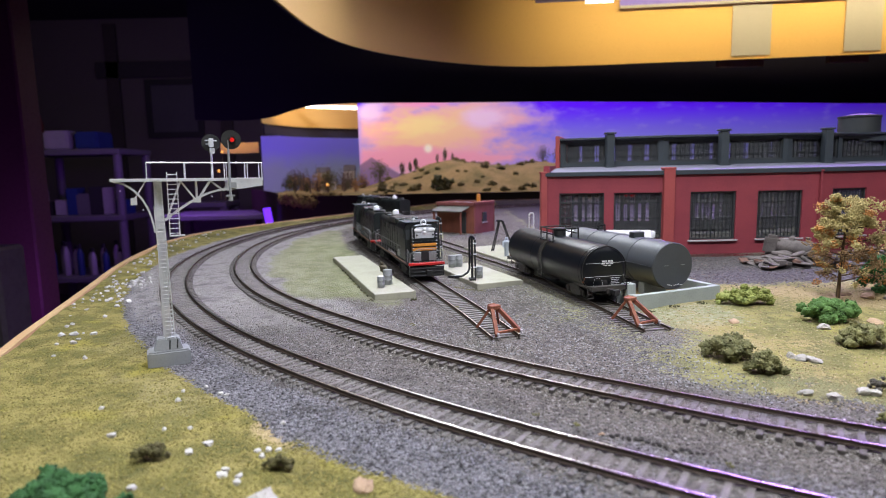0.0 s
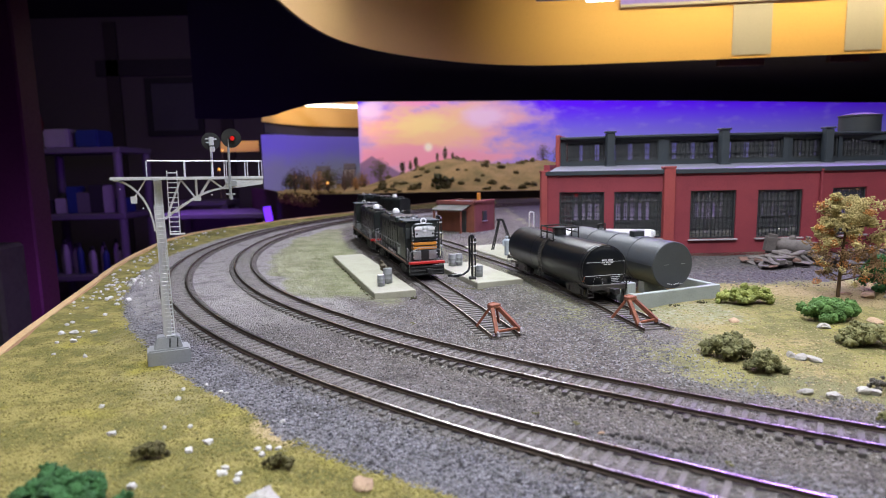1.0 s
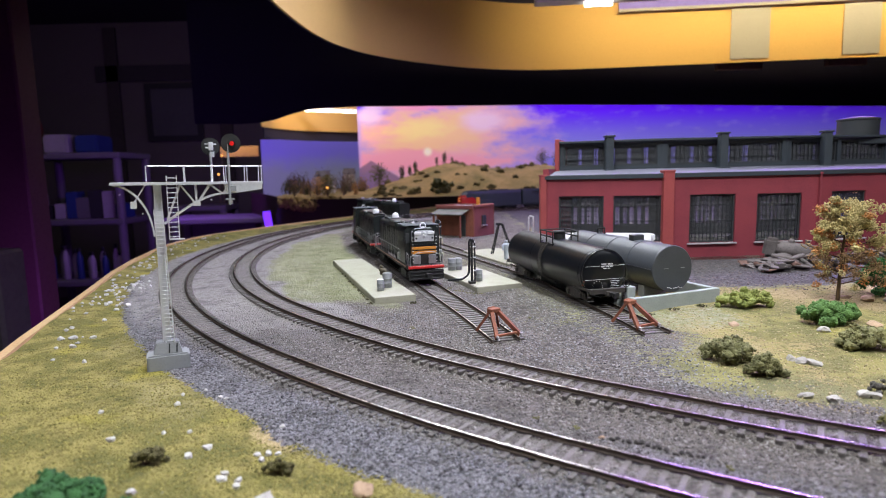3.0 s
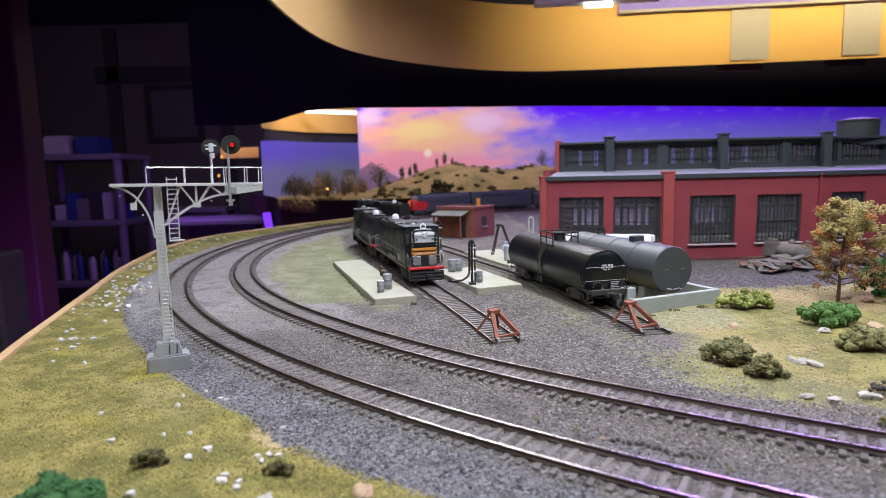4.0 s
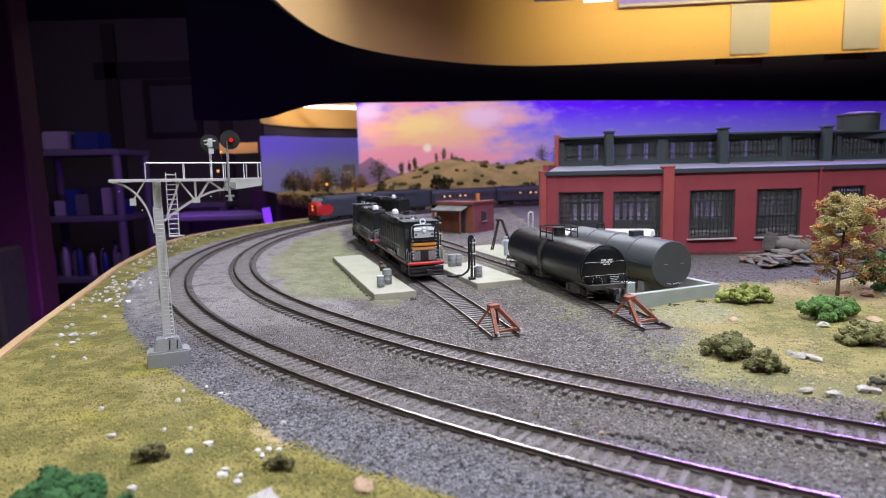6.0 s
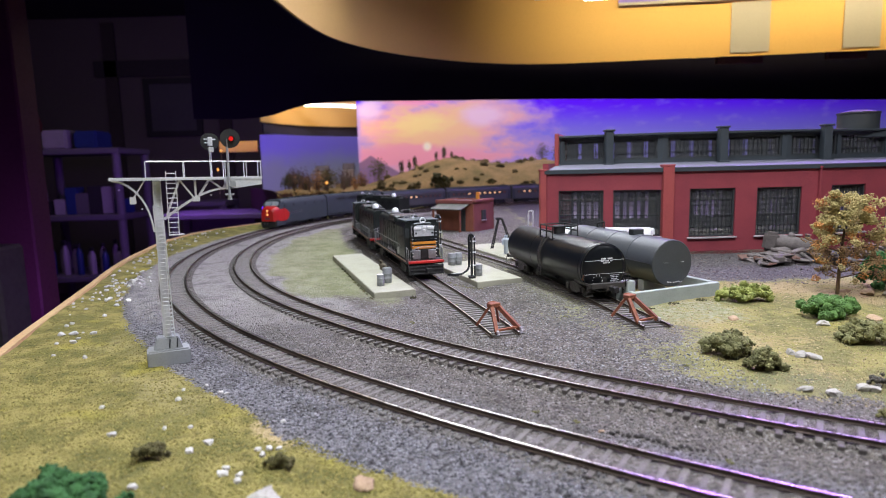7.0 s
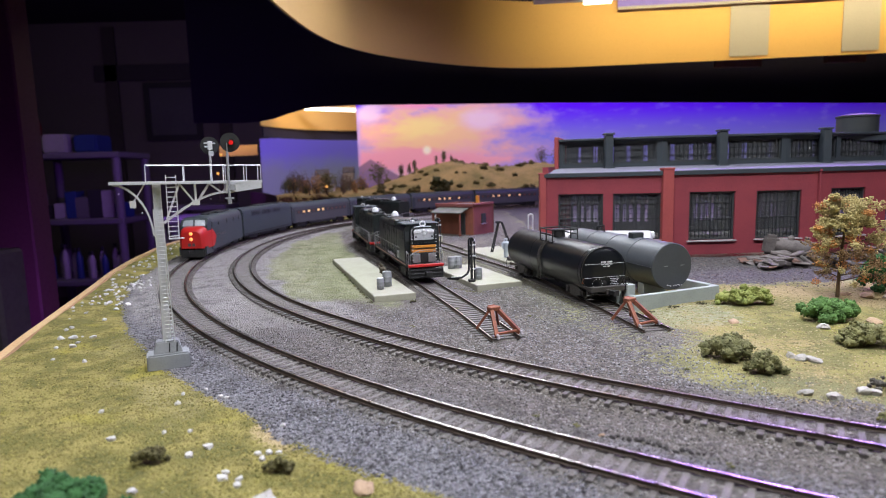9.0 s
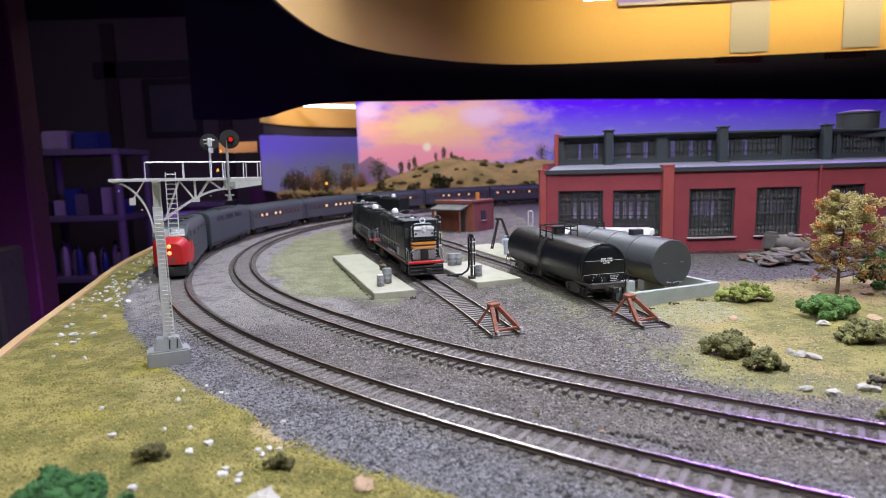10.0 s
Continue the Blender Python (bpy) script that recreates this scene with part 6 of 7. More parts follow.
    for z in (0.0318, 0.0250):
        bm = bmesh.new()
        lathe(bm, [(0.0020, -0.001), (0.0021, 0.0012), (0.0016, 0.0022), (0.0004, 0.0026)], 16, Matrix.Translation((0, -h + 0.0012, z)) @ Matrix.Rotation(math.pi / 2, 4, "X"))
        part("headlight", bm, HEADLIGHT, g, "glowing amber headlight")
    bars(g, "nose_emblem", [(-0.0025, 0.0180, 0.0036, 0.0038), (0.0025, 0.0180, 0.0036, 0.0038)], -h - 0.0002, COACHSIDE, "pale nose emblem bars")
    part("pilot", boxes(((0, -h + 0.008, 0.0072), (0.0290, 0.012, 0.0120)), ((0, -h + 0.020, 0.0105), (0.0335, 0.014, 0.0060)), bev=0.0012, seg=2), FLATBLACK, g, "dark pilot")
    part("roof_fan", boxes(((0, 0.03, 0.0520), (0.016, 0.05, 0.0020)), ((0, -0.02, 0.0520), (0.012, 0.018, 0.0020)), bev=0.0006), FLATBLACK, g)
    part("fuel_tank", boxes(((0, 0, 0.0070), (0.028, 0.050, 0.0085)), bev=0.002, seg=2), FLATBLACK, g)
    coupler(g, -h - 0.001, -1)
    truck(g, -h + 0.040, FLATBLACK, 0.034, 0.0058, 0.0138)
    truck(g, h - 0.034, FLATBLACK, 0.034, 0.0058, 0.0138)
    return g


def booster_unit():
    g = thing("booster_unit", "plain blue-grey cabless diesel booster unit", "locomotive")
    L = 0.186
    h = L / 2
    bm = bmesh.new()
    o = [(-0.0172, 0.008), (0.0172, 0.008), (0.0172, 0.043), (0.0155, 0.0485), (0.0110, 0.0510), (0, 0.0518), (-0.0110, 0.0510), (-0.0155, 0.0485), (-0.0172, 0.043)]
    prism(bm, o, "y", -h, h)
    bevel(bm, 0.0010, 2)
    part("body", bm, TRAINGREY, g, "blue-grey car body")
    for s in (-1, 1):
        for y in (-0.05, -0.01, 0.03):
            part("side_grille", boxes(*[((s * 0.0174, y, 0.0385 + j * 0.0014), (0.0005, 0.028, 0.0006)) for j in range(5)]), FLATBLACK, g)
        # flat black strip that paints the shadow line along the sill
        part("painted_sill_shadow", boxes(((s * 0.0174, 0, 0.0112), (0.0005, L - 0.01, 0.0012))), FLATBLACK, g)
    part("end_bellows", boxes(((0, h + 0.0018, 0.027), (0.017, 0.004, 0.036)), ((0, -h - 0.0018, 0.027), (0.017, 0.004, 0.036)), bev=0.0006), FLATBLACK, g)
    part("roof_fan", boxes(((0, 0.02, 0.0520), (0.016, 0.08, 0.0020)), bev=0.0006), FLATBLACK, g)
    part("fuel_tank", boxes(((0, 0, 0.0070), (0.028, 0.060, 0.0085)), bev=0.002, seg=2), FLATBLACK, g)
    truck(g, -h + 0.036, FLATBLACK, 0.034, 0.0058, 0.0138)
    truck(g, h - 0.036, FLATBLACK, 0.034, 0.0058, 0.0138)
    return g


def coach(lit, label, striped=False):
    """A lightweight passenger car: arched roof, window band, skirts, vestibules."""
    g = thing("passenger_coach", label, "passenger coach", group="coaches of the passing train")
    L = 0.202
    h = L / 2
    bm = bmesh.new()
    prism(bm, [(-0.0172, 0.0105), (0.0172, 0.0105), (0.0172, 0.0395), (-0.0172, 0.0395)], "y", -h, h)
    bevel(bm, 0.0006, 1)
    part("body", bm, COACHSIDE if not striped else TRAINGREY, g, "blue-grey coach side")
    bm = bmesh.new()
    prism(bm, [(-0.0175, 0.0390), (0.0175, 0.0390), (0.0160, 0.0430), (0.0125, 0.0462), (0.0065, 0.0482), (0, 0.0488), (-0.0065, 0.0482), (-0.0125, 0.0462), (-0.0160, 0.0430)], "y", -h, h)
    bevel(bm, 0.0006, 1)
    part("roof", bm, TRAINGREY, g, "dark arched roof")
    for s in (-1, 1):
        if striped:
            for z in (0.0240, 0.0375):
                part("pale_stripe", boxes(((s * 0.0174, 0, z), (0.0005, L - 0.006, 0.0030))), WHITE, g, "pale side stripe")
        part("window_band", boxes(((s * 0.01735, 0, 0.0305), (0.0004, L - 0.030, 0.0078))), MUNTIN, g, "dark window band")
        for k in range(11):
            y = -0.080 + k * 0.016
            w = part("window", boxes(((s * 0.0177, y, 0.0305), (0.0005, 0.0060, 0.0040)), bev=0.0002), (COACHGLOW if k in lit else COACHDIM), g, "softly lit window" if k in lit else "dim window")
        for y in (-h + 0.006, h - 0.006):
            part("door", boxes(((s * 0.0174, y, 0.0250), (0.0005, 0.0070, 0.0250)), bev=0.0002), TRAINGREY, g, "vestibule door")
        part("skirt", boxes(((s * 0.0155, 0, 0.0085), (0.0016, 0.09, 0.0060)), bev=0.0004), FLATBLACK, g)
    part("underbody", boxes(((0, -0.012, 0.0070), (0.022, 0.040, 0.0075)), ((0, 0.028, 0.0070), (0.020, 0.022, 0.0065)), bev=0.0008), FLATBLACK, g)
    for s in (-1, 1):
        part("end_bellows", boxes(((0, s * (h + 0.0024), 0.026), (0.0150, 0.0050, 0.0300)), bev=0.0008), FLATBLACK, g)
    truck(g, -h + 0.034, FLATBLACK, 0.028, 0.0055, 0.0130)
    truck(g, h - 0.034, FLATBLACK, 0.028, 0.0055, 0.0130)
    return g


def passing_train():
    TRAIN.append((cab_unit(), 6.6))
    TRAIN.append((booster_unit(), 13.3 + 6.9))
    pos = 13.3 + 14.0 + 7.35
    sets = [({1, 2, 4, 5}, "blue-grey coach with glowing amber windows"), ({3, 5, 6, 7, 8, 9}, "blue-grey coach with a row of amber windows"),
            ({1, 2, 4, 5, 6, 8}, "blue-grey coach with scattered amber windows"), ({2, 3, 5, 7}, "blue-grey coach with a few amber windows"),
            ({0, 2, 3, 6}, "blue-grey coach with dimly lit windows")]
    for lit, lab in sets:
        TRAIN.append((coach(lit, lab), pos))
        pos += 14.75
    TRAIN.append((coach(set(), "dark blue coach with two pale stripes", True), pos))


tracks()
roundhouse()
signal()
tank_car()
parked_diesels()
passing_train()

# ---- yard furniture ----
def bumper(x, y, ang):
    b = thing("bumper_post", "rust-red steel bumper post at the siding's end", "buffer stop", pose(x, y, 0, 0, 0, ang), "bumper posts of the sidings")
    bm = bmesh.new()
    for s in (-1, 1):
        beam(bm, (s * 0.0088, -0.0105, 0.0), (s * 0.0022, 0.0045, 0.0132), 0.0022, 0.0026)
    part("front_leg", bm, RUST, b)
    bm = bmesh.new()
    for s in (-1, 1):
        beam(bm, (s * 0.0088, 0.0125, 0.0), (s * 0.0022, 0.0060, 0.0132), 0.0013, 0.0016)
    part("rear_stay", bm, RUST, b)
    part("head", boxes(((0, 0.0052, 0.0136), (0.0076, 0.0050, 0.0028)), ((0, 0.0080, 0.0136), (0.0052, 0.0012, 0.0038)), bev=0.0004), RUST, b)
    part("tie_bar", boxes(((0, -0.0090, 0.0012), (0.0190, 0.0016, 0.0014)), bev=0.0002), RUST, b)
    bm = bmesh.new()
    for s in (-1, 1):
        rod(bm, (s * 0.0088, -0.0125, -0.0010), (s * 0.0088, -0.0108, 0.0018), 0.0009, 0.0006, seg=7)
        box(bm, (s * 0.0088, -0.0118, 0.0008), (0.0017, 0.0014, 0.0013))
    part("end_clamp", bm, SILL, b, "pale whitish rail clamps")


def pad(cx, cy, w, l, ang, h, label):
    bm = boxes(((0, 0, h / 2 - 0.004), (w, l, h)))
    bevel(bm, 0.0005, 2)
    tagged(part("concrete_pad", bm, CONCRETE), label, "concrete pad", "servicing pads").matrix_world = pose(cx, cy, -0.002, 0, 0, ang)


def barrel(x, y, z, r, h, mat, label):
    b = thing("barrel", label, "barrel", pose(x, y, z), "barrels on the pads")
    bm = bmesh.new()
    lathe(bm, [(r * 0.96, 0), (r, h * 0.03), (r, h * 0.30), (r * 1.06, h * 0.33), (r, h * 0.36), (r, h * 0.63), (r * 1.06, h * 0.66), (r, h * 0.69), (r, h * 0.97), (r * 0.96, h)], 18)
    part("drum", bm, mat, b)
    bm = bmesh.new()
    lathe(bm, [(r * 0.90, h), (r * 0.90, h * 1.02), (r * 0.2, h * 1.025)], 18)
    part("lid", bm, WHITE if r < 0.0033 else STEEL, b, "pale lid")


def figure(x, y, z, h, mat, label, ang=0, lean=0.0):
    """A plain standing model figure as one smooth shape."""
    bm = bmesh.new()
    lathe(bm, [(h * 0.09, 0), (h * 0.10, h * 0.05), (h * 0.10, h * 0.45), (h * 0.15, h * 0.55), (h * 0.17, h * 0.76), (h * 0.13, h * 0.82), (h * 0.06, h * 0.85), (h * 0.085, h * 0.92), (h * 0.07, h * 0.98), (h * 0.01, h)], 12)
    for s in (-1, 1):
        rod(bm, (s * h * 0.17, 0, h * 0.76), (s * h * 0.20, -h * 0.10, h * 0.50), h * 0.045, h * 0.035, seg=7)
    for v in bm.verts:
        v.co.y -= lean * max(0, v.co.z - h * 0.45)
        v.co.x *= 1.15
    tagged(part("model_figure", bm, mat), label, "figurine").matrix_world = pose(x, y, z, 0, 0, ang)


def standpipe(x, y, h, ang, hose):
    s = thing("fuel_standpipe", "dark fuel standpipe with a hanging hose", "fuel crane", pose(x, y, 0.0, 0, 0, ang), "fuel standpipes")
    part("foot", boxes(((0, 0, 0.0012), (0.006, 0.006, 0.0024)), bev=0.0004), FLATBLACK, s)
    bm = bmesh.new()
    rod(bm, (0, 0, 0), (0, 0, h), 0.0012, seg=10)
    rod(bm, (0.0028, 0, 0.002), (0.0028, 0, h * 0.94), 0.0008, seg=8)
    part("pipe", bm, FLATBLACK, s, "black upright pipe")
    bm = bmesh.new()
    pts = [Vector((0.0028 - 0.0044 * (1 - math.cos(a)) / 2 - 0.001, -0.0008, h * 0.94 + 0.003 * math.sin(a))) for a in np.linspace(0, math.pi, 9)]
    pts += [Vector((-0.0026, -0.0012, h * 0.5)), Vector((-0.0030, -0.0016, h * 0.28))]
    if hose:
        pts += [Vector((-0.0050, -0.0030, h * 0.20)), Vector((-0.010, -0.004, 0.0052)), Vector((-0.020, -0.002, 0.0046)), Vector((-0.022, 0.001, 0.0040)), Vector((-0.012, 0.002, 0.0028))]
    wire(bm, pts, 0.0010, 8)
    part("hose", bm, BLACK, s, "black looped hose")
    bm = bmesh.new()
    rod(bm, (0.0028, 0, h * 0.94), (0.0008, 0, h), 0.0009, seg=8)
    for z in (h * 0.3, h * 0.6, h * 0.85):
        box(bm, (0.0014, 0, z), (0.0050, 0.0016, 0.0012))
    part("clamp", bm, SILVER, s, "steel pipe clamps")


def yard():
    bumper(0.0345, 0.3660, 30)
    bumper(0.1260, 0.3805, 30)
    pad(-0.0775, 0.598, 0.0355, 0.236, 18.5, 0.0060, "long pale concrete pad beside the parked diesels")
    pad(0.0315, 0.578, 0.045, 0.115, 20.0, 0.0060, "pale concrete fuelling pad between the sidings")
    pad(0.0735, 0.715, 0.052, 0.130, 20.0, 0.0060, "far pale concrete pad beside the tank siding")
    top = 0.0002
    barrel(-0.0548, 0.5110, top, 0.0032, 0.0098, STEEL, "small open steel drum with white contents")
    barrel(-0.0502, 0.5250, top, 0.0042, 0.0130, STEEL, "large grey steel drum on the pad")
    figure(-0.0530, 0.5335, top, 0.0195, material("drab_cloth", (0.11, 0.09, 0.06), None, 0.8), "small drab model figure bending over drums", -60, 0.35)
    barrel(0.0095, 0.6120, top, 0.0042, 0.0120, STEEL, "grey steel drum at the fuelling pad")
    barrel(0.0160, 0.6150, top, 0.0042, 0.0120, STEEL, "grey steel drum at the fuelling pad")
    barrel(0.0335, 0.5470, top, 0.0034, 0.0105, STEEL, "grey steel drum behind the standpipe")
    standpipe(0.0265, 0.5360, 0.0400, 10, True)
    standpipe(-0.0045, 0.6700, 0.0480, 10, False)
    figure(0.0735, 0.6790, top, 0.0225, material("pale_blue_cloth", (0.40, 0.44, 0.50), None, 0.8), "small pale blue-grey standing model figure", 20)
    # dark A-frame derrick
    a = thing("a_frame_stand", "black lattice A-frame stand on a concrete pad", "stand", pose(0.0690, 0.7180, 0.0015, 0, 0, 5))
    def lx(side):
        return -0.0085 if side < 0 else 0.0165
    for s in (-1, 1):
        bm = bmesh.new()
        for k in (-0.0012, 0.0012):
            rod(bm, (lx(s) + k, 0, 0), (0.002 + s * 0.002 + k * 0.6, 0, 0.0365), 0.0008, seg=6)
        for j in range(9):
            u, w = j / 9, (j + 1) / 9
            z0, z1 = 0.0365 * u, 0.0365 * w
            x0, x1 = lx(s) + (0.002 + s * 0.002 - lx(s)) * u, lx(s) + (0.002 + s * 0.002 - lx(s)) * w
            rod(bm, (x0 - 0.0012, 0, z0), (x1 + 0.0012, 0, z1), 0.0005, seg=5)
        part("lattice_leg", bm, FLATBLACK, a)
    part("head_block", boxes(((0, 0, 0.0365), (0.0070, 0.0040, 0.0026)), bev=0.0004), FLATBLACK, a)
    # white railing posts by the building
    w = thing("guard_rail", "small white pipe guard rail", "railing", pose(0.1190, 0.790, -0.005))
    bm = bmesh.new()
    wire(bm, [Vector((-0.0030, 0, 0)), Vector((-0.0030, 0, 0.0450)), Vector((0.0000, 0, 0.0465)), Vector((0.0030, 0, 0.0450)), Vector((0.0030, 0, 0))], 0.0009, 8)
    part("bent_pipe", bm, WHITE, w)


def storage_tank():
    b = thing("containment_wall", "low pale green-grey concrete wall round the storage tank", "low wall", pose(0.1405, 0.4285, -0.0065, 0, 0, 22.5))
    wall = bpy.data.materials.get("pale_green_concrete") or material("pale_green_concrete", (0.34, 0.37, 0.35), (0.27, 0.30, 0.27), 0.8, 0, 60, 700, 0.25, 0.25)
    W, L, H, t = 0.0850, 0.160, 0.0125, 0.0042
    for c, s in (((W / 2, t / 2, H / 2), (W, t, H)), ((W - t / 2, L / 2 + t / 2, H / 2), (t, L - t, H)), ((t / 2, L / 2 + t / 2, H / 2), (t, L - t, H)), ((W / 2, L - t / 2, H / 2), (W - 2 * t, t, H))):
        bm = boxes((c, s), bev=0.0005)
        part("wall_side", bm, wall, b)
    part("corner_post", boxes(((0.0030, 0.0105, 0.0100), (0.0080, 0.0080, 0.0200)), bev=0.0005), wall, b)
    tk = thing("storage_tank", "dark grey cylindrical storage tank inside a low wall", "storage tank", pose(0.1621, 0.5325, 0.0213, 0, 0, 17))
    r, h = 0.0189, 0.070
    bm = bmesh.new()
    lathe(bm, [(0.0005, -h), (r - 0.0006, -h), (r, -h + 0.0006), (r, -h + 0.001), (r, 0.0), (r, h - 0.0006), (r - 0.0006, h), (0.0005, h)], 64, Matrix.Rotation(-math.pi / 2, 4, "X"))
    part("shell", bm, TANKGREY, tk, "dark grey cylindrical shell")
    bm = bmesh.new()
    for s in (-1, 1):
        box(bm, (s * (r + 0.0001), 0, 0.0002), (0.0006, 2 * h - 0.002, 0.0006))
    for y in (-0.035, 0.0, 0.035):
        lathe(bm, [(r + 0.0001, -0.0004), (r + 0.0004, -0.0003), (r + 0.0004, 0.0003), (r + 0.0001, 0.0004)], 48, Matrix.Translation((0, y, 0)) @ Matrix.Rotation(-math.pi / 2, 4, "X"))
    part("seam", bm, TANKGREY, tk)
    part("end_seam", boxes(((-0.006, -h - 0.0002, 0.0006), (0.0040, 0.0005, 0.0003)), ((0.0095, -h - 0.0002, 0.0006), (0.0035, 0.0005, 0.0004))), STEEL, tk, "pale scratch along the end seam")
    bm = bmesh.new()
    rr = random.Random(8)
    for k in range(9):
        box(bm, (-0.004 + 0.0017 * k + rr.uniform(-0.0006, 0.0006), -h - 0.0003, -r * 0.84 + rr.uniform(0, 0.0012)), (0.0008, 0.0004, 0.0007))
    part("white_flecks", bm, WHITE, tk, "white paint flecks on the tank end", smooth=False)
    part("hatch", boxes(((0, -0.022, r + 0.0016), (0.0110, 0.0070, 0.0052)), bev=0.0005), MUNTIN, tk, "dark square hatch")
    bm = bmesh.new()
    wire(bm, [Vector((0, 0.028, r - 0.001)), Vector((0, 0.028, r + 0.0062)), Vector((0, 0.040, r + 0.0040)), Vector((0, 0.040, r - 0.001))], 0.0007, 8)
    part("vent_pipe", bm, FLATBLACK, tk)
    for y in (-0.045, 0.045):
        part("saddle", boxes(((0, y, -r - 0.0035), (0.022, 0.008, 0.0120)), bev=0.0004), wall, tk, "concrete saddle")
    # white road tanker behind
    v = thing("tank_trailer", "white tank trailer with red trim behind the storage tank", "trailer", pose(0.177, 0.634, -0.004, 0, 0, 76))
    bm = bmesh.new()
    lathe(bm, [(0.001, -0.047), (0.010, -0.0465), (0.0128, -0.044), (0.0128, 0.044), (0.010, 0.0465), (0.001, 0.047)], 28, Matrix.Translation((0, 0, 0.0245)) @ Matrix.Rotation(-math.pi / 2, 4, "X"))
    part("tank", bm, material("dulled_white_paint", (0.52, 0.50, 0.51), (0.42, 0.40, 0.42), 0.5, 0, 60, 900, 0.2, 0.1), v)
    part("red_trim", boxes(((0, 0, 0.0165), (0.0270, 0.088, 0.0022)), bev=0.0003), REDPAINT, v, "red running board")
    part("chassis", boxes(((0, 0, 0.0110), (0.010, 0.092, 0.0040)), ((0, 0.03, 0.008), (0.020, 0.02, 0.004)), bev=0.0003), FLATBLACK, v)
    part("rear_box", boxes(((0, -0.0455, 0.0330), (0.0110, 0.0060, 0.0060)), bev=0.0005), WHITE, v)
    for x in (-0.0105, 0.0105):
        for y in (-0.032, -0.018, 0.030):
            bm = bmesh.new()
            rod(bm, (x - 0.002, y, 0.0055), (x + 0.002, y, 0.0055), 0.0055, seg=16)
            part("wheel", bm, FLATBLACK, v)


def shed():
    s = thing("brick_shed", "small red brick shed with a lean-to porch roof", "shed", pose(0.0520, 0.972, -0.006, 0, 0, -38))
    # local: x runs along the porch side to the left corner, y along the window side
    A, B, H = 0.0770, 0.0580, 0.0520
    side = bpy.data.materials.get("orange_brick") or material("orange_brick", (0.26, 0.085, 0.050), (0.19, 0.060, 0.042), 0.8, 0, 60, 500, 0.4, 0.4)
    part("porch_wall", boxes(((-A / 2, 0.002, H * 0.46), (A, 0.004, H * 0.92))), side, s, "orange brick wall")
    part("side_wall", boxes(((-0.002, B / 2 + 0.004, H / 2), (0.004, B, H)), bev=0.0004), FADEDBRICK, s, "faded pinkish red wall")
    part("rear_wall", boxes(((-A / 2, B + 0.002, H / 2), (A, 0.004, H))), side, s)
    part("far_wall", boxes(((-A + 0.002, B / 2 + 0.002, H / 2), (0.004, B - 0.004, H))), side, s)
    part("roof", boxes(((-A / 2, B / 2, H * 0.93), (A - 0.008, B - 0.008, 0.003))), ROOFGREY, s)
    part("parapet", boxes(((-A / 2, 0.0, H * 0.955), (A, 0.005, 0.006)), ((0.0, B / 2, H * 0.985), (0.006, B, 0.004)), bev=0.0004), FADEDBRICK, s, "faded red parapet")
    bm = bmesh.new()
    prism(bm, [(-0.024, H * 0.72), (0.0, H * 0.86), (0.0, H * 0.89), (-0.024, H * 0.75)], "x", -A + 0.006, -0.008)
    part("porch_roof", bm, material("weathered_porch_roof", (0.13, 0.125, 0.11), (0.085, 0.08, 0.07), 0.85, 0, 60, 500, 0.4, 0.3), s, "dull grey lean-to roof", smooth=False)
    for x in (-A + 0.010, -0.012):
        part("porch_post", boxes(((x, -0.021, H * 0.36), (0.0026, 0.0026, H * 0.74))), side, s)
    part("door", boxes(((-0.022, -0.0008, H * 0.36), (0.0130, 0.0020, H * 0.70)), bev=0.0003), MUNTIN, s, "dark door panel")
    w = part("window", boxes(((0.0005, B * 0.52, H * 0.52), (0.0020, 0.0120, 0.0160)), bev=0.0003), MUNTIN, s, "dark small window")
    part("sill", boxes(((0.0012, B * 0.52, H * 0.52 - 0.009), (0.003, 0.014, 0.0014))), SILL, w)
    part("chimney", boxes(((-0.020, B * 0.75, H + 0.004), (0.005, 0.005, 0.016)), bev=0.0004), ORANGE, s, "yellow-brown chimney")


# ---- plants, stones and litter ----
def leafy(name, base, second, spread=0.15):
    return bpy.data.materials.get(name) or material(name, base, second, 0.95, 0, 160, 900, 0.5, 0.8, 0.0010, spread=spread)


LEAF_GREEN = leafy("bright_green_foam", (0.105, 0.205, 0.050), (0.062, 0.13, 0.032))
LEAF_DEEP = leafy("deep_green_foam", (0.048, 0.150, 0.040), (0.028, 0.09, 0.026))
LEAF_LIME = leafy("lime_foam", (0.26, 0.28, 0.07), (0.16, 0.19, 0.05))
LEAF_OLIVE = leafy("olive_foam", (0.21, 0.20, 0.080), (0.12, 0.12, 0.05))
LEAF_TUFT = leafy("brown_olive_tuft", (0.135, 0.120, 0.040), (0.075, 0.066, 0.026))
LEAF_DARK = leafy("dark_olive_foam", (0.080, 0.076, 0.030), (0.045, 0.045, 0.02))
LEAF_GOLD = leafy("golden_olive_leaves", (0.52, 0.43, 0.18), (0.37, 0.31, 0.12))
LEAF_BROWN = leafy("dry_brown_leaves", (0.34, 0.215, 0.10), (0.22, 0.14, 0.065))
LEAF_RUST = leafy("rust_orange_leaves", (0.66, 0.30, 0.085), (0.48, 0.22, 0.07))
BARK = material("twig_brown", (0.12, 0.075, 0.035), (0.07, 0.045, 0.025), 0.9, 0, 150, 900, 0.4, 0.5)
ROCKWHITE = material("white_stone", (0.58, 0.56, 0.53), (0.42, 0.40, 0.37), 0.9, 0, 200, 900, 0.35, 0.5, spread=0.15)
ROCK = material("pale_stone", (0.40, 0.375, 0.34), (0.26, 0.24, 0.215), 0.9, 0, 200, 900, 0.35, 0.5, spread=0.15)
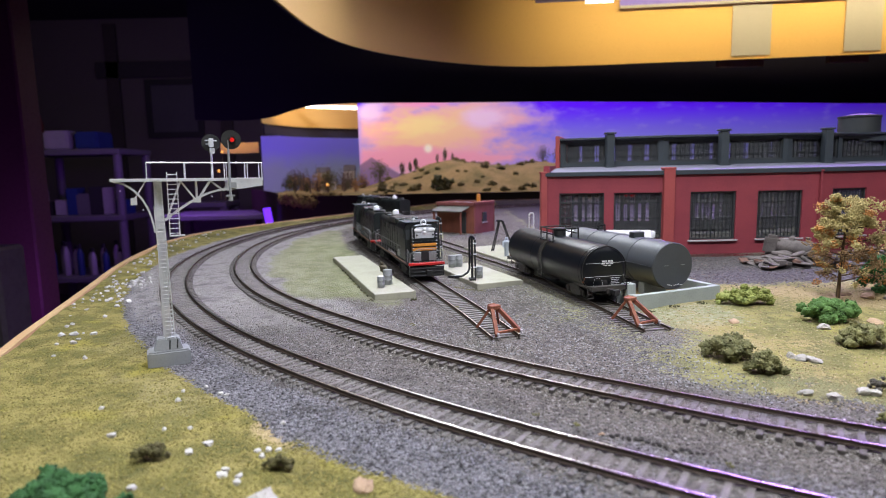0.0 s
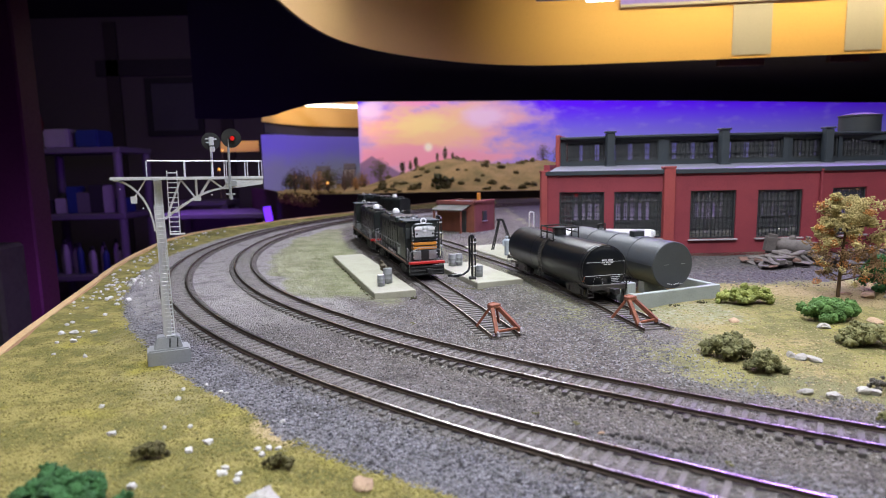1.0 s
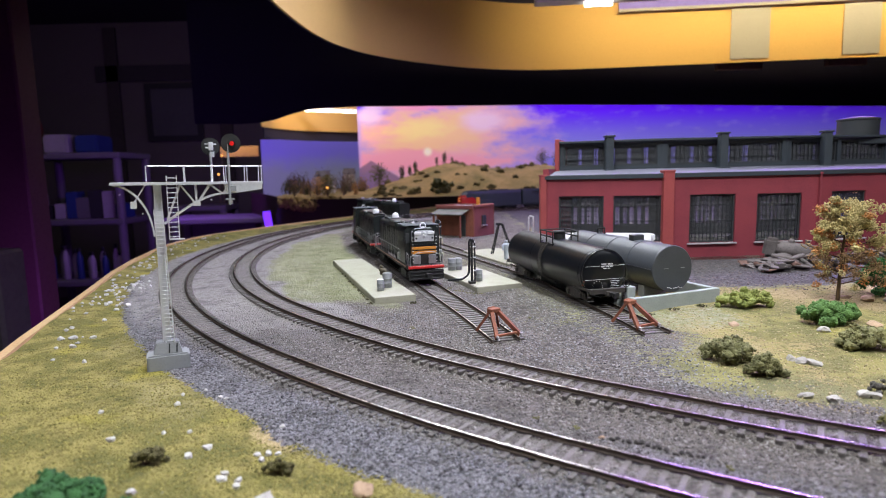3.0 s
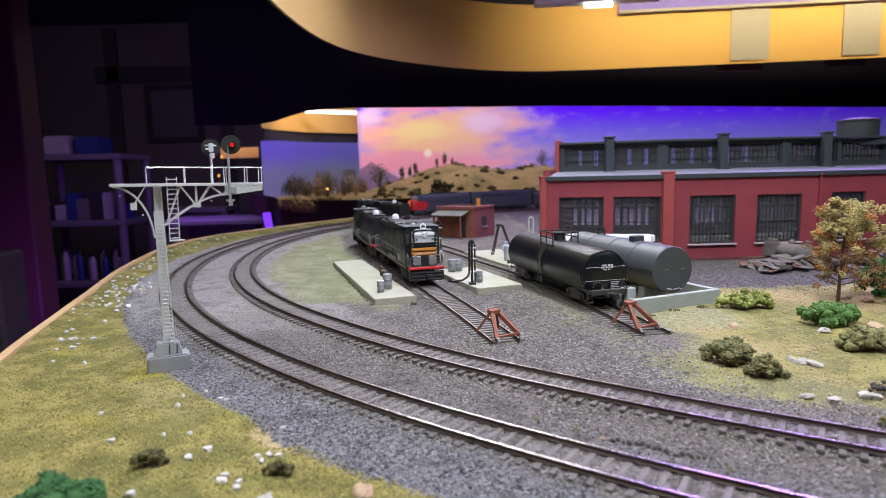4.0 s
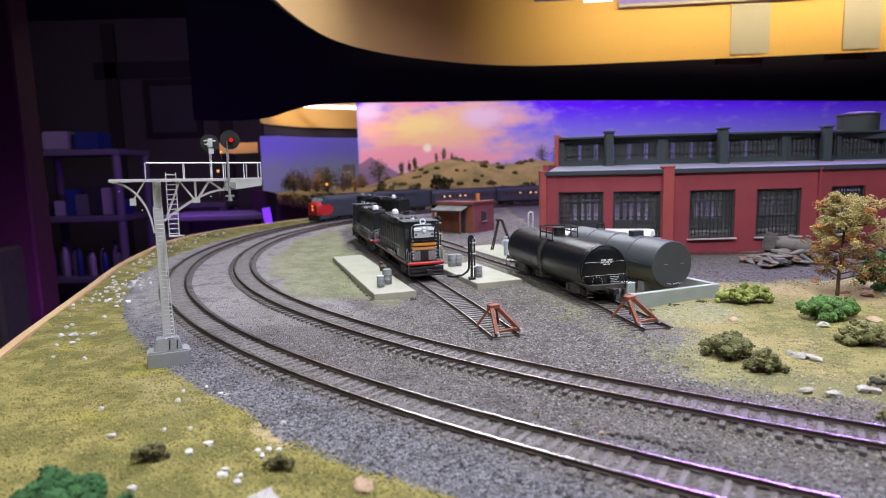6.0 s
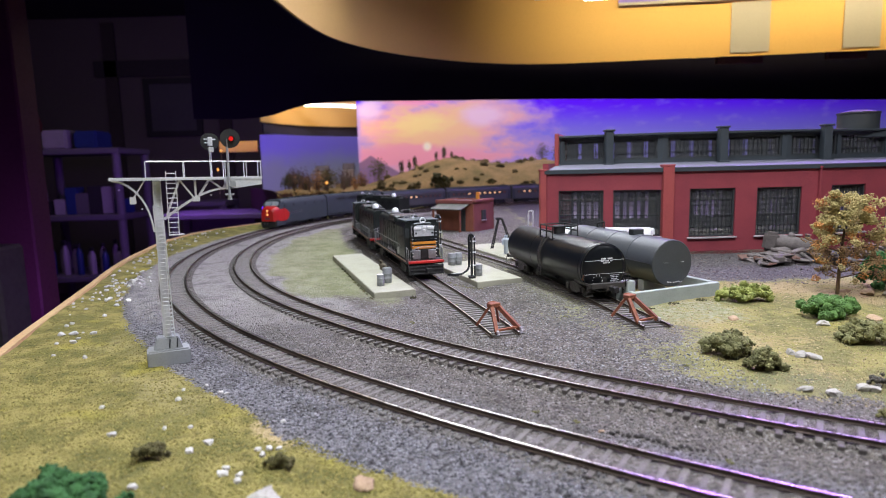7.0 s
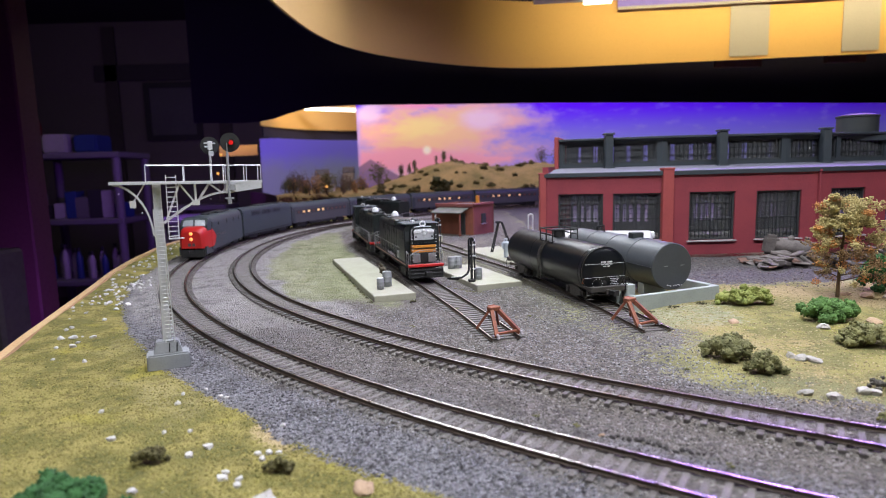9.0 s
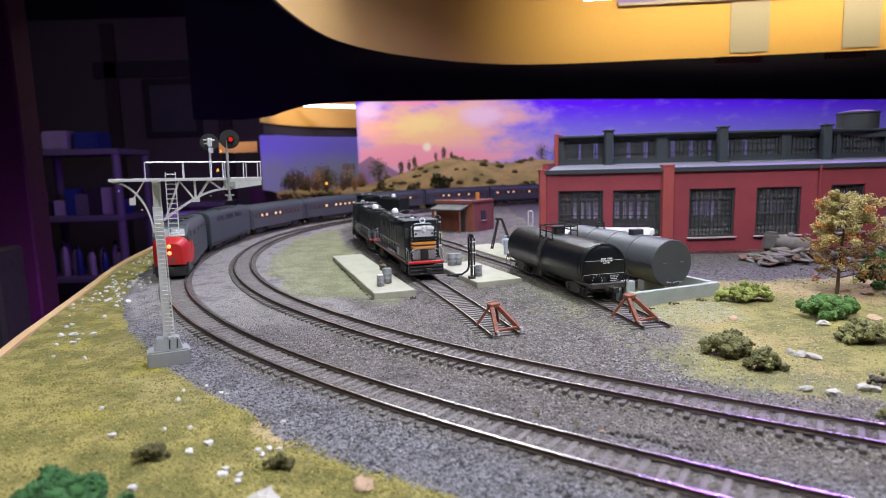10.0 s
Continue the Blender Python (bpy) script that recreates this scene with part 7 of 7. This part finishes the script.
ROCKTAN = material("tan_stone", (0.44, 0.30, 0.19), (0.30, 0.20, 0.13), 0.9, 0, 200, 900, 0.35, 0.5, spread=0.15)


def ground_z(x, y):
    return float(ground_height(np.array([(x, y)]))[0])


def foam_clump(centre, r, seed, sub=2):
    """A ragged lump of foam foliage as vertices and faces."""
    bm = bmesh.new()
    bmesh.ops.create_icosphere(bm, subdivisions=sub, radius=1.0)
    vs = np.array([v.co[:] for v in bm.verts])
    fs = np.array([[v.index for v in f.verts] for f in bm.faces])
    bm.free()
    k = np.array([1 + 0.55 * noise.noise((a * 1.7 + seed * 3.1, b * 1.7, c * 1.7)) + 0.35 * noise.noise((a * 4.5, b * 4.5 + seed, c * 4.5)) for a, b, c in vs])
    return vs * k[:, None] * r + np.array(centre), fs


def bush(x, y, w, d, h, mat, label, seed, n=80, fuzz=2600, ang=0):
    r = np.random.RandomState(seed)
    sets = []
    for i in range(n):
        u = r.normal(size=3)
        u /= np.linalg.norm(u)
        rad = (0.35 + 0.55 * r.rand()) * (0.90 + 0.65 * noise.noise((u[0] * 2.1 + seed, u[1] * 2.1, u[2] * 2.1 + seed * 0.7)))
        c = (u[0] * w / 2 * rad, u[1] * d / 2 * rad, h * 0.32 + abs(u[2]) * h * 0.42 * rad * (0.6 + 0.8 * r.rand()) - h * 0.15 * (rad > 0.7))
        sets.append(foam_clump(c, min(w, h) * (0.07 + 0.08 * r.rand()), seed + i))
    for v, f in list(sets):
        n2 = fuzz // n
        pick = v[r.randint(0, len(v), n2)]
        vv, ff = flakes(n2, (0, 0, 0), (0.0001, 0.0001, 0.0001), min(w, h) * 0.036, seed + n2)
        sets.append(((vv.reshape(-1, 5, 3) + pick[:, None, :] * 1.0).reshape(-1, 3), ff))
    t = thing("bush", label, "bush", pose(x, y, ground_z(x, y) - h * 0.06, 0, 0, ang), "bushes of the layout")
    ob = new("foliage", flake_mesh("foliage", sets, mat))
    ob.parent = t
    bm = bmesh.new()
    for k in range(4):
        a = k * 1.6 + seed
        rod(bm, (0, 0, 0), (math.cos(a) * w * 0.2, math.sin(a) * d * 0.2, h * 0.5), h * 0.025, h * 0.012, seg=5)
    part("stems", bm, BARK, t)


def tree(x, y, h, w, seed):
    z0 = ground_z(x, y)
    t = thing("autumn_tree", "wispy model tree with golden and rust autumn leaves", "tree", pose(x, y, z0 - 0.001))
    r = np.random.RandomState(seed)
    bm = bmesh.new()
    top = Vector((0.004, 0.0, h * 0.86))
    rod(bm, (0, 0, 0), (0.0006, 0, h * 0.35), 0.0015, 0.0011, seg=8)
    rod(bm, (0.0006, 0, h * 0.35), top, 0.0011, 0.0004, seg=8)
    tips = []
    for k in range(26):
        a = k * 2.399
        zb = h * (0.16 + 0.68 * (k / 26))
        reach = w * (0.52 if zb < h * 0.7 else 0.34) * (0.6 + 0.45 * r.rand()) * (1.3 if math.cos(a) > 0.2 else 0.8)
        base = Vector((0.0006 + 0.003 * zb / h, 0, zb))
        mid = base + Vector((math.cos(a) * reach * 0.55, math.sin(a) * reach * 0.55, h * 0.05))
        tip = base + Vector((math.cos(a) * reach, math.sin(a) * reach, h * (0.03 + 0.10 * r.rand())))
        rod(bm, base, mid, 0.0006, 0.0004, seg=5)
        rod(bm, mid, tip, 0.0004, 0.00015, seg=5)
        for q in range(3):
            side = mid + (tip - mid) * r.rand() + Vector(r.normal(size=3)) * w * 0.07
            rod(bm, mid + (tip - mid) * 0.3 * q, side, 0.0003, 0.0001, seg=4)
            tips.append(side)
        tips += [mid, tip, mid + (tip - mid) * 0.5]
    part("trunk", bm, BARK, t, "thin brown trunk with twigs")
    gold, rust, brown = [], [], []
    for i, p in enumerate(tips):
        low = p.z < h * 0.52
        q = w * (0.050 + 0.045 * r.rand())
        pick = rust if i % 7 == 0 or (p.x < -w * 0.22 and i % 2) else brown if low and i % 4 else gold
        pick.append(flakes(34 if low else 85, tuple(p), (q, q, q * 0.8), 0.00070, seed + i))
    for k in range(26):
        a = r.rand() * 6.28
        rr = w * 0.34 * r.rand() ** 0.5
        gold.append(flakes(80, (0.006 + rr * math.cos(a), rr * math.sin(a), h * (0.68 + 0.27 * r.rand() * (1 - rr / w))), (w * 0.10, w * 0.10, w * 0.075), 0.00070, seed + 500 + k))
    for k in range(22):
        brown.append(flakes(40, (w * (0.05 + 0.42 * r.rand()), w * 0.3 * r.normal(), h * (0.22 + 0.30 * r.rand())), (w * 0.09, w * 0.09, w * 0.07), 0.00065, seed + 700 + k))
    ob = new("brown_leaves", flake_mesh("brown_leaves", brown, LEAF_BROWN))
    ob.parent = t
    ob = new("golden_leaves", flake_mesh("golden_leaves", gold, LEAF_GOLD))
    ob.parent = t
    ob = new("rust_leaves", flake_mesh("rust_leaves", rust, LEAF_RUST))
    ob.parent = t


def stone(x, y, r, mat, label, seed, flat=0.7, group="pale stones on the turf"):
    v, f = foam_clump((0, 0, 0), 1.0, seed, 2 if r > 0.002 else 1)
    # broken, flat-sided faces
    q = np.random.RandomState(seed).normal(size=(9, 3))
    q /= np.linalg.norm(q, axis=1)[:, None]
    for n in q:
        over = np.maximum(v @ n - 0.66, 0)
        v = v - over[:, None] * n
    v = v * np.array((r * 1.3, r * 1.0, r * flat * 1.3))
    me = flake_mesh("stone", [(v, f)], mat)
    me.shade_flat()
    tagged(new("stone", me), label, "stone", group).matrix_world = pose(x, y, ground_z(x, y) + r * flat * 0.45, 0, 0, seed * 47 % 360)


def plants():
    bush(-0.1200, 0.1740, 0.041, 0.028, 0.0182, LEAF_DEEP, "deep green foam bush at the layout's edge", 3, 110, 4500)
    bush(-0.1115, 0.2085, 0.0185, 0.013, 0.0105, LEAF_TUFT, "small dark brown-green tuft in the turf", 5, 30, 1800)
    bush(-0.0615, 0.2020, 0.0125, 0.010, 0.0088, LEAF_TUFT, "small dark brown-green tuft in the turf", 7, 26, 1400)
    bush(0.1570, 0.3170, 0.030, 0.020, 0.0215, LEAF_OLIVE, "olive foam bush beside the sandy lawn", 11)
    bush(0.1630, 0.2925, 0.0190, 0.014, 0.0165, LEAF_OLIVE, "small olive foam bush beside the lawn", 13)
    bush(0.2290, 0.4400, 0.055, 0.028, 0.0205, LEAF_LIME, "low lime-green foam shrub near the storage tank", 17, 110, 3500)
    bush(0.2590, 0.3880, 0.048, 0.026, 0.0245, LEAF_GREEN, "bright green foam shrub at the tree's foot", 19, 110, 3500)
    bush(0.2450, 0.3340, 0.035, 0.022, 0.0215, LEAF_OLIVE, "olive foam bush on the sandy lawn", 23)
    bush(0.3560, 0.4720, 0.036, 0.030, 0.046, LEAF_DEEP, "tall dark green bush behind the autumn tree", 29, 100, 3000)
    bush(0.1790, 0.2290, 0.012, 0.010, 0.0060, LEAF_OLIVE, "small olive tuft on the lawn", 31, 20, 400)
    bush(0.2020, 0.2640, 0.012, 0.010, 0.0090, material("grey_green_foam", (0.11, 0.10, 0.085), (0.07, 0.065, 0.05), 0.95, 0, 160, 900, 0.5, 0.8, 0.001), "grey-green tuft behind pale stones", 37, 20, 400)
    bush(-0.0245, 0.4800, 0.0085, 0.0065, 0.0045, LEAF_DARK, "small dark clump beside the concrete pad", 41, 16, 260)
    for k, (x, y, w) in enumerate(((0.150, 0.424, 0.016), (0.170, 0.431, 0.018), (0.195, 0.441, 0.016), (0.214, 0.449, 0.014), (0.0545, 0.560, 0.010), (-0.395, 1.00, 0.020), (-0.37, 1.10, 0.022), (0.245, 0.352, 0.010))):
        bush(x, y, w, 0.007, 0.0040, LEAF_DARK if k < 4 else LEAF_OLIVE, "low dark weeds along the wall" if k < 4 else "low olive weed clump", 51 + k, 16, 320, 22)
    # foam clumps added for the pad's dark crumbly dirt edge
    for k in range(15):
        u = k / 14
        bush(-0.1265 + 0.0665 * u, 0.693 - 0.214 * u, 0.012, 0.0045, 0.0028, LEAF_DARK if k % 3 else LEAF_OLIVE, "low dark foam clump along the concrete pad", 81 + k, 12, 200, 108)
    for k in range(7):
        bush(0.0000 + 0.0055 * k, 0.5300 - 0.0035 * k + 0.0015 * (k % 2), 0.008, 0.004, 0.0026, LEAF_OLIVE, "low olive weeds along the fuelling pad", 101 + k, 12, 180, 160)
    for k, (x, y, w) in enumerate(((0.039, 0.241, 0.0055), (0.054, 0.232, 0.0060), (0.099, 0.196, 0.0065), (0.127, 0.301, 0.0050), (-0.022, 0.400, 0.0045), (0.062, 0.420, 0.0050), (0.085, 0.405, 0.0055), (0.010, 0.440, 0.0045))):
        bush(x, y, w, w * 0.8, 0.0028, LEAF_OLIVE, "tiny straw-olive weed in the ballast", 131 + k, 10, 160, 40 * k)
    crumb = material("dark_ballast_crumb", (0.055, 0.048, 0.044), (0.03, 0.027, 0.025), 0.9, 0, 200, 900, 0.35, 0.5, spread=0.3)
    wander = random.Random(17)
    for k in range(22):
        u = k / 21
        stone(0.066 + 0.027 * u + wander.gauss(0, 0.0008), 0.2205 - 0.0145 * u + wander.gauss(0, 0.0010), wander.uniform(0.0007, 0.0014), crumb, "dark crumb of caked ballast between the tracks", 420 + k, 0.7, "caked ballast crumbs")
    tree(0.3080, 0.4540, 0.0860, 0.0560, 61)
    spots = [(-0.1358, 0.2294, 14), (-0.0936, 0.2216, 15), (-0.0981, 0.2137, 16), (-0.0692, 0.2181, 15), (-0.0734, 0.2173, 12), (-0.0655, 0.2185, 11), (-0.0700, 0.2120, 14), (-0.0798, 0.2010, 12), (-0.0800, 0.1972, 15), (-0.0736, 0.1970, 12),
             (-0.0728, 0.1925, 15), (-0.1567, 0.2582, 12), (-0.1257, 0.2666, 14), (-0.2314, 0.3398, 10), (-0.2116, 0.3375, 14), (-0.1094, 0.2765, 12), (-0.1060, 0.2745, 11), (-0.1210, 0.2885, 10), (-0.1300, 0.2820, 10), (-0.0700, 0.2418, 11), (-0.1065, 0.1875, 16), (-0.1070, 0.2360, 10), (-0.1170, 0.2340, 9)]
    for k, (x, y, s) in enumerate(spots):
        stone(x, y, s * 0.0001 * 1.25, ROCKWHITE, "small white stone lying on the turf", k)
    rr = random.Random(21)
    for k in range(95):
        phi = rr.uniform(168, 216)
        r = ring(EDGE, phi) - rr.uniform(0.004, 0.045) ** 1.0
        q = ring_point(r, phi)
        stone(q.x, q.y, rr.uniform(0.0008, 0.0025), ROCKWHITE, "small white stone along the layout's edge", 40 + k, 0.6)
    for k in range(56):
        u = rr.random()
        stone(-0.300 - 0.016 * u + rr.gauss(0, 0.010), 0.495 + 0.125 * u + rr.gauss(0, 0.012), rr.uniform(0.0008, 0.0023), ROCKWHITE, "small white stone in a drift along the edge", 310 + k, 0.65)
    for k, (x, y, r, m) in enumerate(((0.1949, 0.3125, 0.0042, ROCK), (0.1915, 0.3170, 0.0034, ROCK), (0.1985, 0.3080, 0.0036, ROCK), (0.1670, 0.2630, 0.0036, ROCK), (0.1753, 0.2566, 0.0038, ROCK), (0.1921, 0.2615, 0.0042, ROCK), (0.1960, 0.2585, 0.0030, ROCK), (0.2435, 0.3700, 0.0046, ROCK), (0.1953, 0.3887, 0.0050, ROCKTAN), (0.330, 0.452, 0.0075, ROCKTAN), (0.345, 0.447, 0.007, ROCK), (0.318, 0.461, 0.005, ROCKTAN), (0.282, 0.379, 0.006, ROCKTAN), (-0.0294, 0.1890, 0.0052, ROCKTAN), (-0.0600, 0.1795, 0.0068, ROCK), (0.0610, 0.2230, 0.0018, ROCKTAN), (0.0495, 0.2075, 0.0007, ROCK))):
        stone(x, y, r * 0.82, m, "flat pale rock on the ground" if m is ROCK else "flat tan rock on the ground", 150 + k, 0.40 if m is ROCKTAN or r > 0.006 else 0.68, "flat rocks of the layout")


def junk_pile():
    grey = material("dusty_grey_casting", (0.165, 0.140, 0.132), (0.095, 0.078, 0.074), 0.8, 0, 90, 700, 0.4, 0.4, spread=0.25)
    b = thing("old_boiler", "dusty grey scrapped boiler lying on the junk pile", "boiler", pose(0.3760, 0.6300, 0.0100, 0, 8, -28))
    bm = bmesh.new()
    lathe(bm, [(0.002, -0.022), (0.0088, -0.022), (0.0094, -0.020), (0.0088, -0.018), (0.0084, 0.012), (0.0078, 0.020), (0.002, 0.021)], 24, Matrix.Rotation(math.pi / 2, 4, "Y") @ Matrix.Rotation(math.pi, 4, "X"))
    part("barrel", bm, grey, b)
    part("firebox", boxes(((-0.0210, 0, 0.0), (0.0150, 0.0185, 0.0210)), bev=0.003, seg=2), grey, b)
    bm = bmesh.new()
    lathe(bm, [(0.0022, 0.006), (0.0022, 0.0115), (0.003, 0.0125), (0.003, 0.0135)], 14, Matrix.Translation((0.012, 0, 0)))
    lathe(bm, [(0.0034, 0.006), (0.0034, 0.0105), (0.0018, 0.0125)], 14, Matrix.Translation((-0.003, 0, 0)))
    part("stack", bm, grey, b)
    # solid black plate stands in for the shade inside the open end
    part("front_plate", boxes(((0.0222, 0, 0), (0.0010, 0.011, 0.011)), bev=0.0005), FLATBLACK, b, "black plate painting the dark inside of the open boiler")
    oldrust = material("dusty_rust", (0.20, 0.11, 0.085), (0.13, 0.075, 0.06), 0.85, 0, 90, 700, 0.4, 0.4)
    rr = random.Random(3)
    for k in range(110):
        far = k % 5 == 4
        x, y = (0.430 + rr.random() * 0.060, 0.600 + rr.random() * 0.040) if far else (0.322 + rr.random() * 0.105, 0.586 + rr.random() * 0.042)
        z = -0.005 + rr.random() * 0.014 * max(0.0, 1 - abs(x - (0.46 if far else 0.37)) / 0.050)
        kind = (0, 1, 3, 1, 3, 0, 1, 2)[k % 8]
        bm = bmesh.new()
        if kind == 0:
            lathe(bm, [(0.0020, -0.001), (0.0068, -0.001), (0.0072, 0.0), (0.0068, 0.001), (0.0020, 0.001)], 20)
            nm, lab, cat = "junk_disc", "dusty round scrap casting with a hole", "scrap"
        elif kind == 1:
            box(bm, (0, 0, 0), (rr.uniform(0.010, 0.022), rr.uniform(0.006, 0.012), 0.0012))
            bevel(bm, 0.0003, 1)
            nm, lab, cat = "scrap_plate", "bent dusty scrap plate", "scrap plate"
        elif kind == 2:
            rod(bm, (-0.010, 0, 0), (0.010, 0, 0), 0.0022, seg=10)
            nm, lab, cat = "scrap_pipe", "dusty length of scrap pipe", "scrap pipe"
        else:
            box(bm, (0, 0, 0), (rr.uniform(0.006, 0.012), rr.uniform(0.005, 0.009), rr.uniform(0.003, 0.006)))
            bevel(bm, 0.0006, 1)
            nm, lab, cat = "scrap_block", "dusty grey scrap casting", "scrap casting"
        tagged(part(nm, bm, grey if k % 9 else oldrust), lab, cat, "scrap of the junk pile").matrix_world = pose(x, y, z + 0.002, rr.uniform(-16, 22), rr.uniform(-18, 18), rr.uniform(0, 180))


def litter():
    """Ballast grains, turf tufts and grit over the ground sheet."""
    r = np.random.RandomState(77)

    def spread(n, size, keep, mat, name, label, squash=1.0, lo=0.14, hi=0.62, lift=0.3):
        d = lo * (hi / lo) ** r.rand(n)
        a = np.radians(-40 + 80 * r.rand(n))
        xy = np.c_[d * np.sin(a), d * np.cos(a)]
        xy = xy[keep(xy)]
        m = len(xy)
        z = ground_height(xy)
        v, f = flakes(m, (0, 0, 0), (1e-6, 1e-6, 1e-6), size, 7 + m % 97)
        v = v.reshape(m, 5, 3)
        v[:, :, 2] *= squash
        v = v + np.c_[xy, z + size * lift][:, None, :]
        tagged(new(name, flake_mesh(name, [(v.reshape(-1, 3), f)], mat)), label, "ground cover", kind="stuff")

    def rad(xy):
        return np.hypot(xy[:, 0] - CX, xy[:, 1] - CY) - RA

    def clear(xy):
        return np.minimum(near_line("A", xy), near_line("B", xy)) > 0.0108

    def outer(xy):
        return (rad(xy) < 0.050) & (rad(xy) > 0.010) & clear(xy)

    def between(xy):
        q = rad(xy)
        return (q < 0.012) & (q > -0.10) & clear(xy) & (xy[:, 1] + 0.35 * xy[:, 0] < 0.33 + 0.12 * r.rand(len(xy)))

    def yard_(xy):
        return (rad(xy) < -0.088) & (xy[:, 0] + 0.12 * (xy[:, 1] - 0.3) < 0.150) & (np.minimum(near_line("C", xy), near_line("D", xy)) > 0.0095) & ((xy[:, 0] > 0.0) | (xy[:, 1] < 0.46))

    def turf(xy):
        return (rad(xy) > 0.048) & (rad(xy) + RA < np.interp(np.degrees(np.arctan2(xy[:, 1] - CY, xy[:, 0] - CX)) % 360, [a for a, _ in EDGE], [b for _, b in EDGE]) - 0.003) & (np.degrees(np.arctan2(xy[:, 1] - CY, xy[:, 0] - CX)) % 360 < 262) & (np.hypot(xy[:, 0] + 0.067, xy[:, 1] - 0.235) > 0.009)

    def lawn(xy):
        return (rad(xy) < -0.092) & (xy[:, 0] + 0.12 * (xy[:, 1] - 0.3) > 0.145) & (xy[:, 1] < 0.53)

    def soil_(xy):
        return (xy[:, 0] > 0.15) & (xy[:, 1] > 0.50) & (xy[:, 1] < 0.674)

    def isle(base, name, lo, hi):
        m = bpy.data.materials.new(name)
        m.use_nodes = True
        nt = m.node_tree
        p = nt.nodes["Principled BSDF"]
        g = nt.nodes.new("ShaderNodeNewGeometry").outputs["Random Per Island"]
        nt.links.new(_mix(nt, lo, hi, g), p.inputs["Base Color"])
        p.inputs["Roughness"].default_value = 0.9
        p.inputs["Specular IOR Level"].default_value = 0.2
        return m
    spread(40000, 0.00052, outer, isle(0, "blue_grey_ballast", (0.035, 0.034, 0.040), (0.36, 0.355, 0.385)), "outer_ballast", "loose blue-grey ballast grains beside the outer track", 0.8)
    spread(36000, 0.00050, between, isle(0, "brown_grey_ballast", (0.030, 0.026, 0.024), (0.29, 0.26, 0.23)), "track_ballast", "loose grey-brown ballast grains between the tracks", 0.8)
    spread(40000, 0.00055, yard_, isle(0, "yard_cinders", (0.042, 0.041, 0.041), (0.46, 0.45, 0.445)), "yard_grit", "loose grey cinders and grit over the yard", 0.8)
    spread(9000, 0.0009, soil_, isle(0, "dark_soil_grit", (0.05, 0.042, 0.04), (0.26, 0.21, 0.19)), "soil_grit", "loose dark soil crumbs before the roundhouse", 0.8, 0.5, 0.95)
    spread(60000, 0.00050, turf, isle(0, "olive_turf_flock", (0.125, 0.115, 0.034), (0.37, 0.322, 0.100)), "turf_flock", "olive and straw turf flock on the verge", 0.8)
    spread(40000, 0.00050, lawn, isle(0, "straw_turf_flock", (0.15, 0.125, 0.05), (0.58, 0.46, 0.27)), "lawn_flock", "straw and olive turf flock on the sandy lawn", 0.8)


yard()
storage_tank()
shed()
plants()
junk_pile()
litter()


def motions():
    for ob, lag in TRAIN:
        rows = []
        for k in range(0, 21):
            t = k * 0.5
            phi = 88.5 + 11.41 * t - lag
            a = radians(phi)
            r = RA + ring(TRACK_OUT, phi)
            rows.append((t, pose(CX + r * math.cos(a), CY + r * math.sin(a), 0.0, 0, 0, phi + 180)))
        walk(ob, rows)


motions()
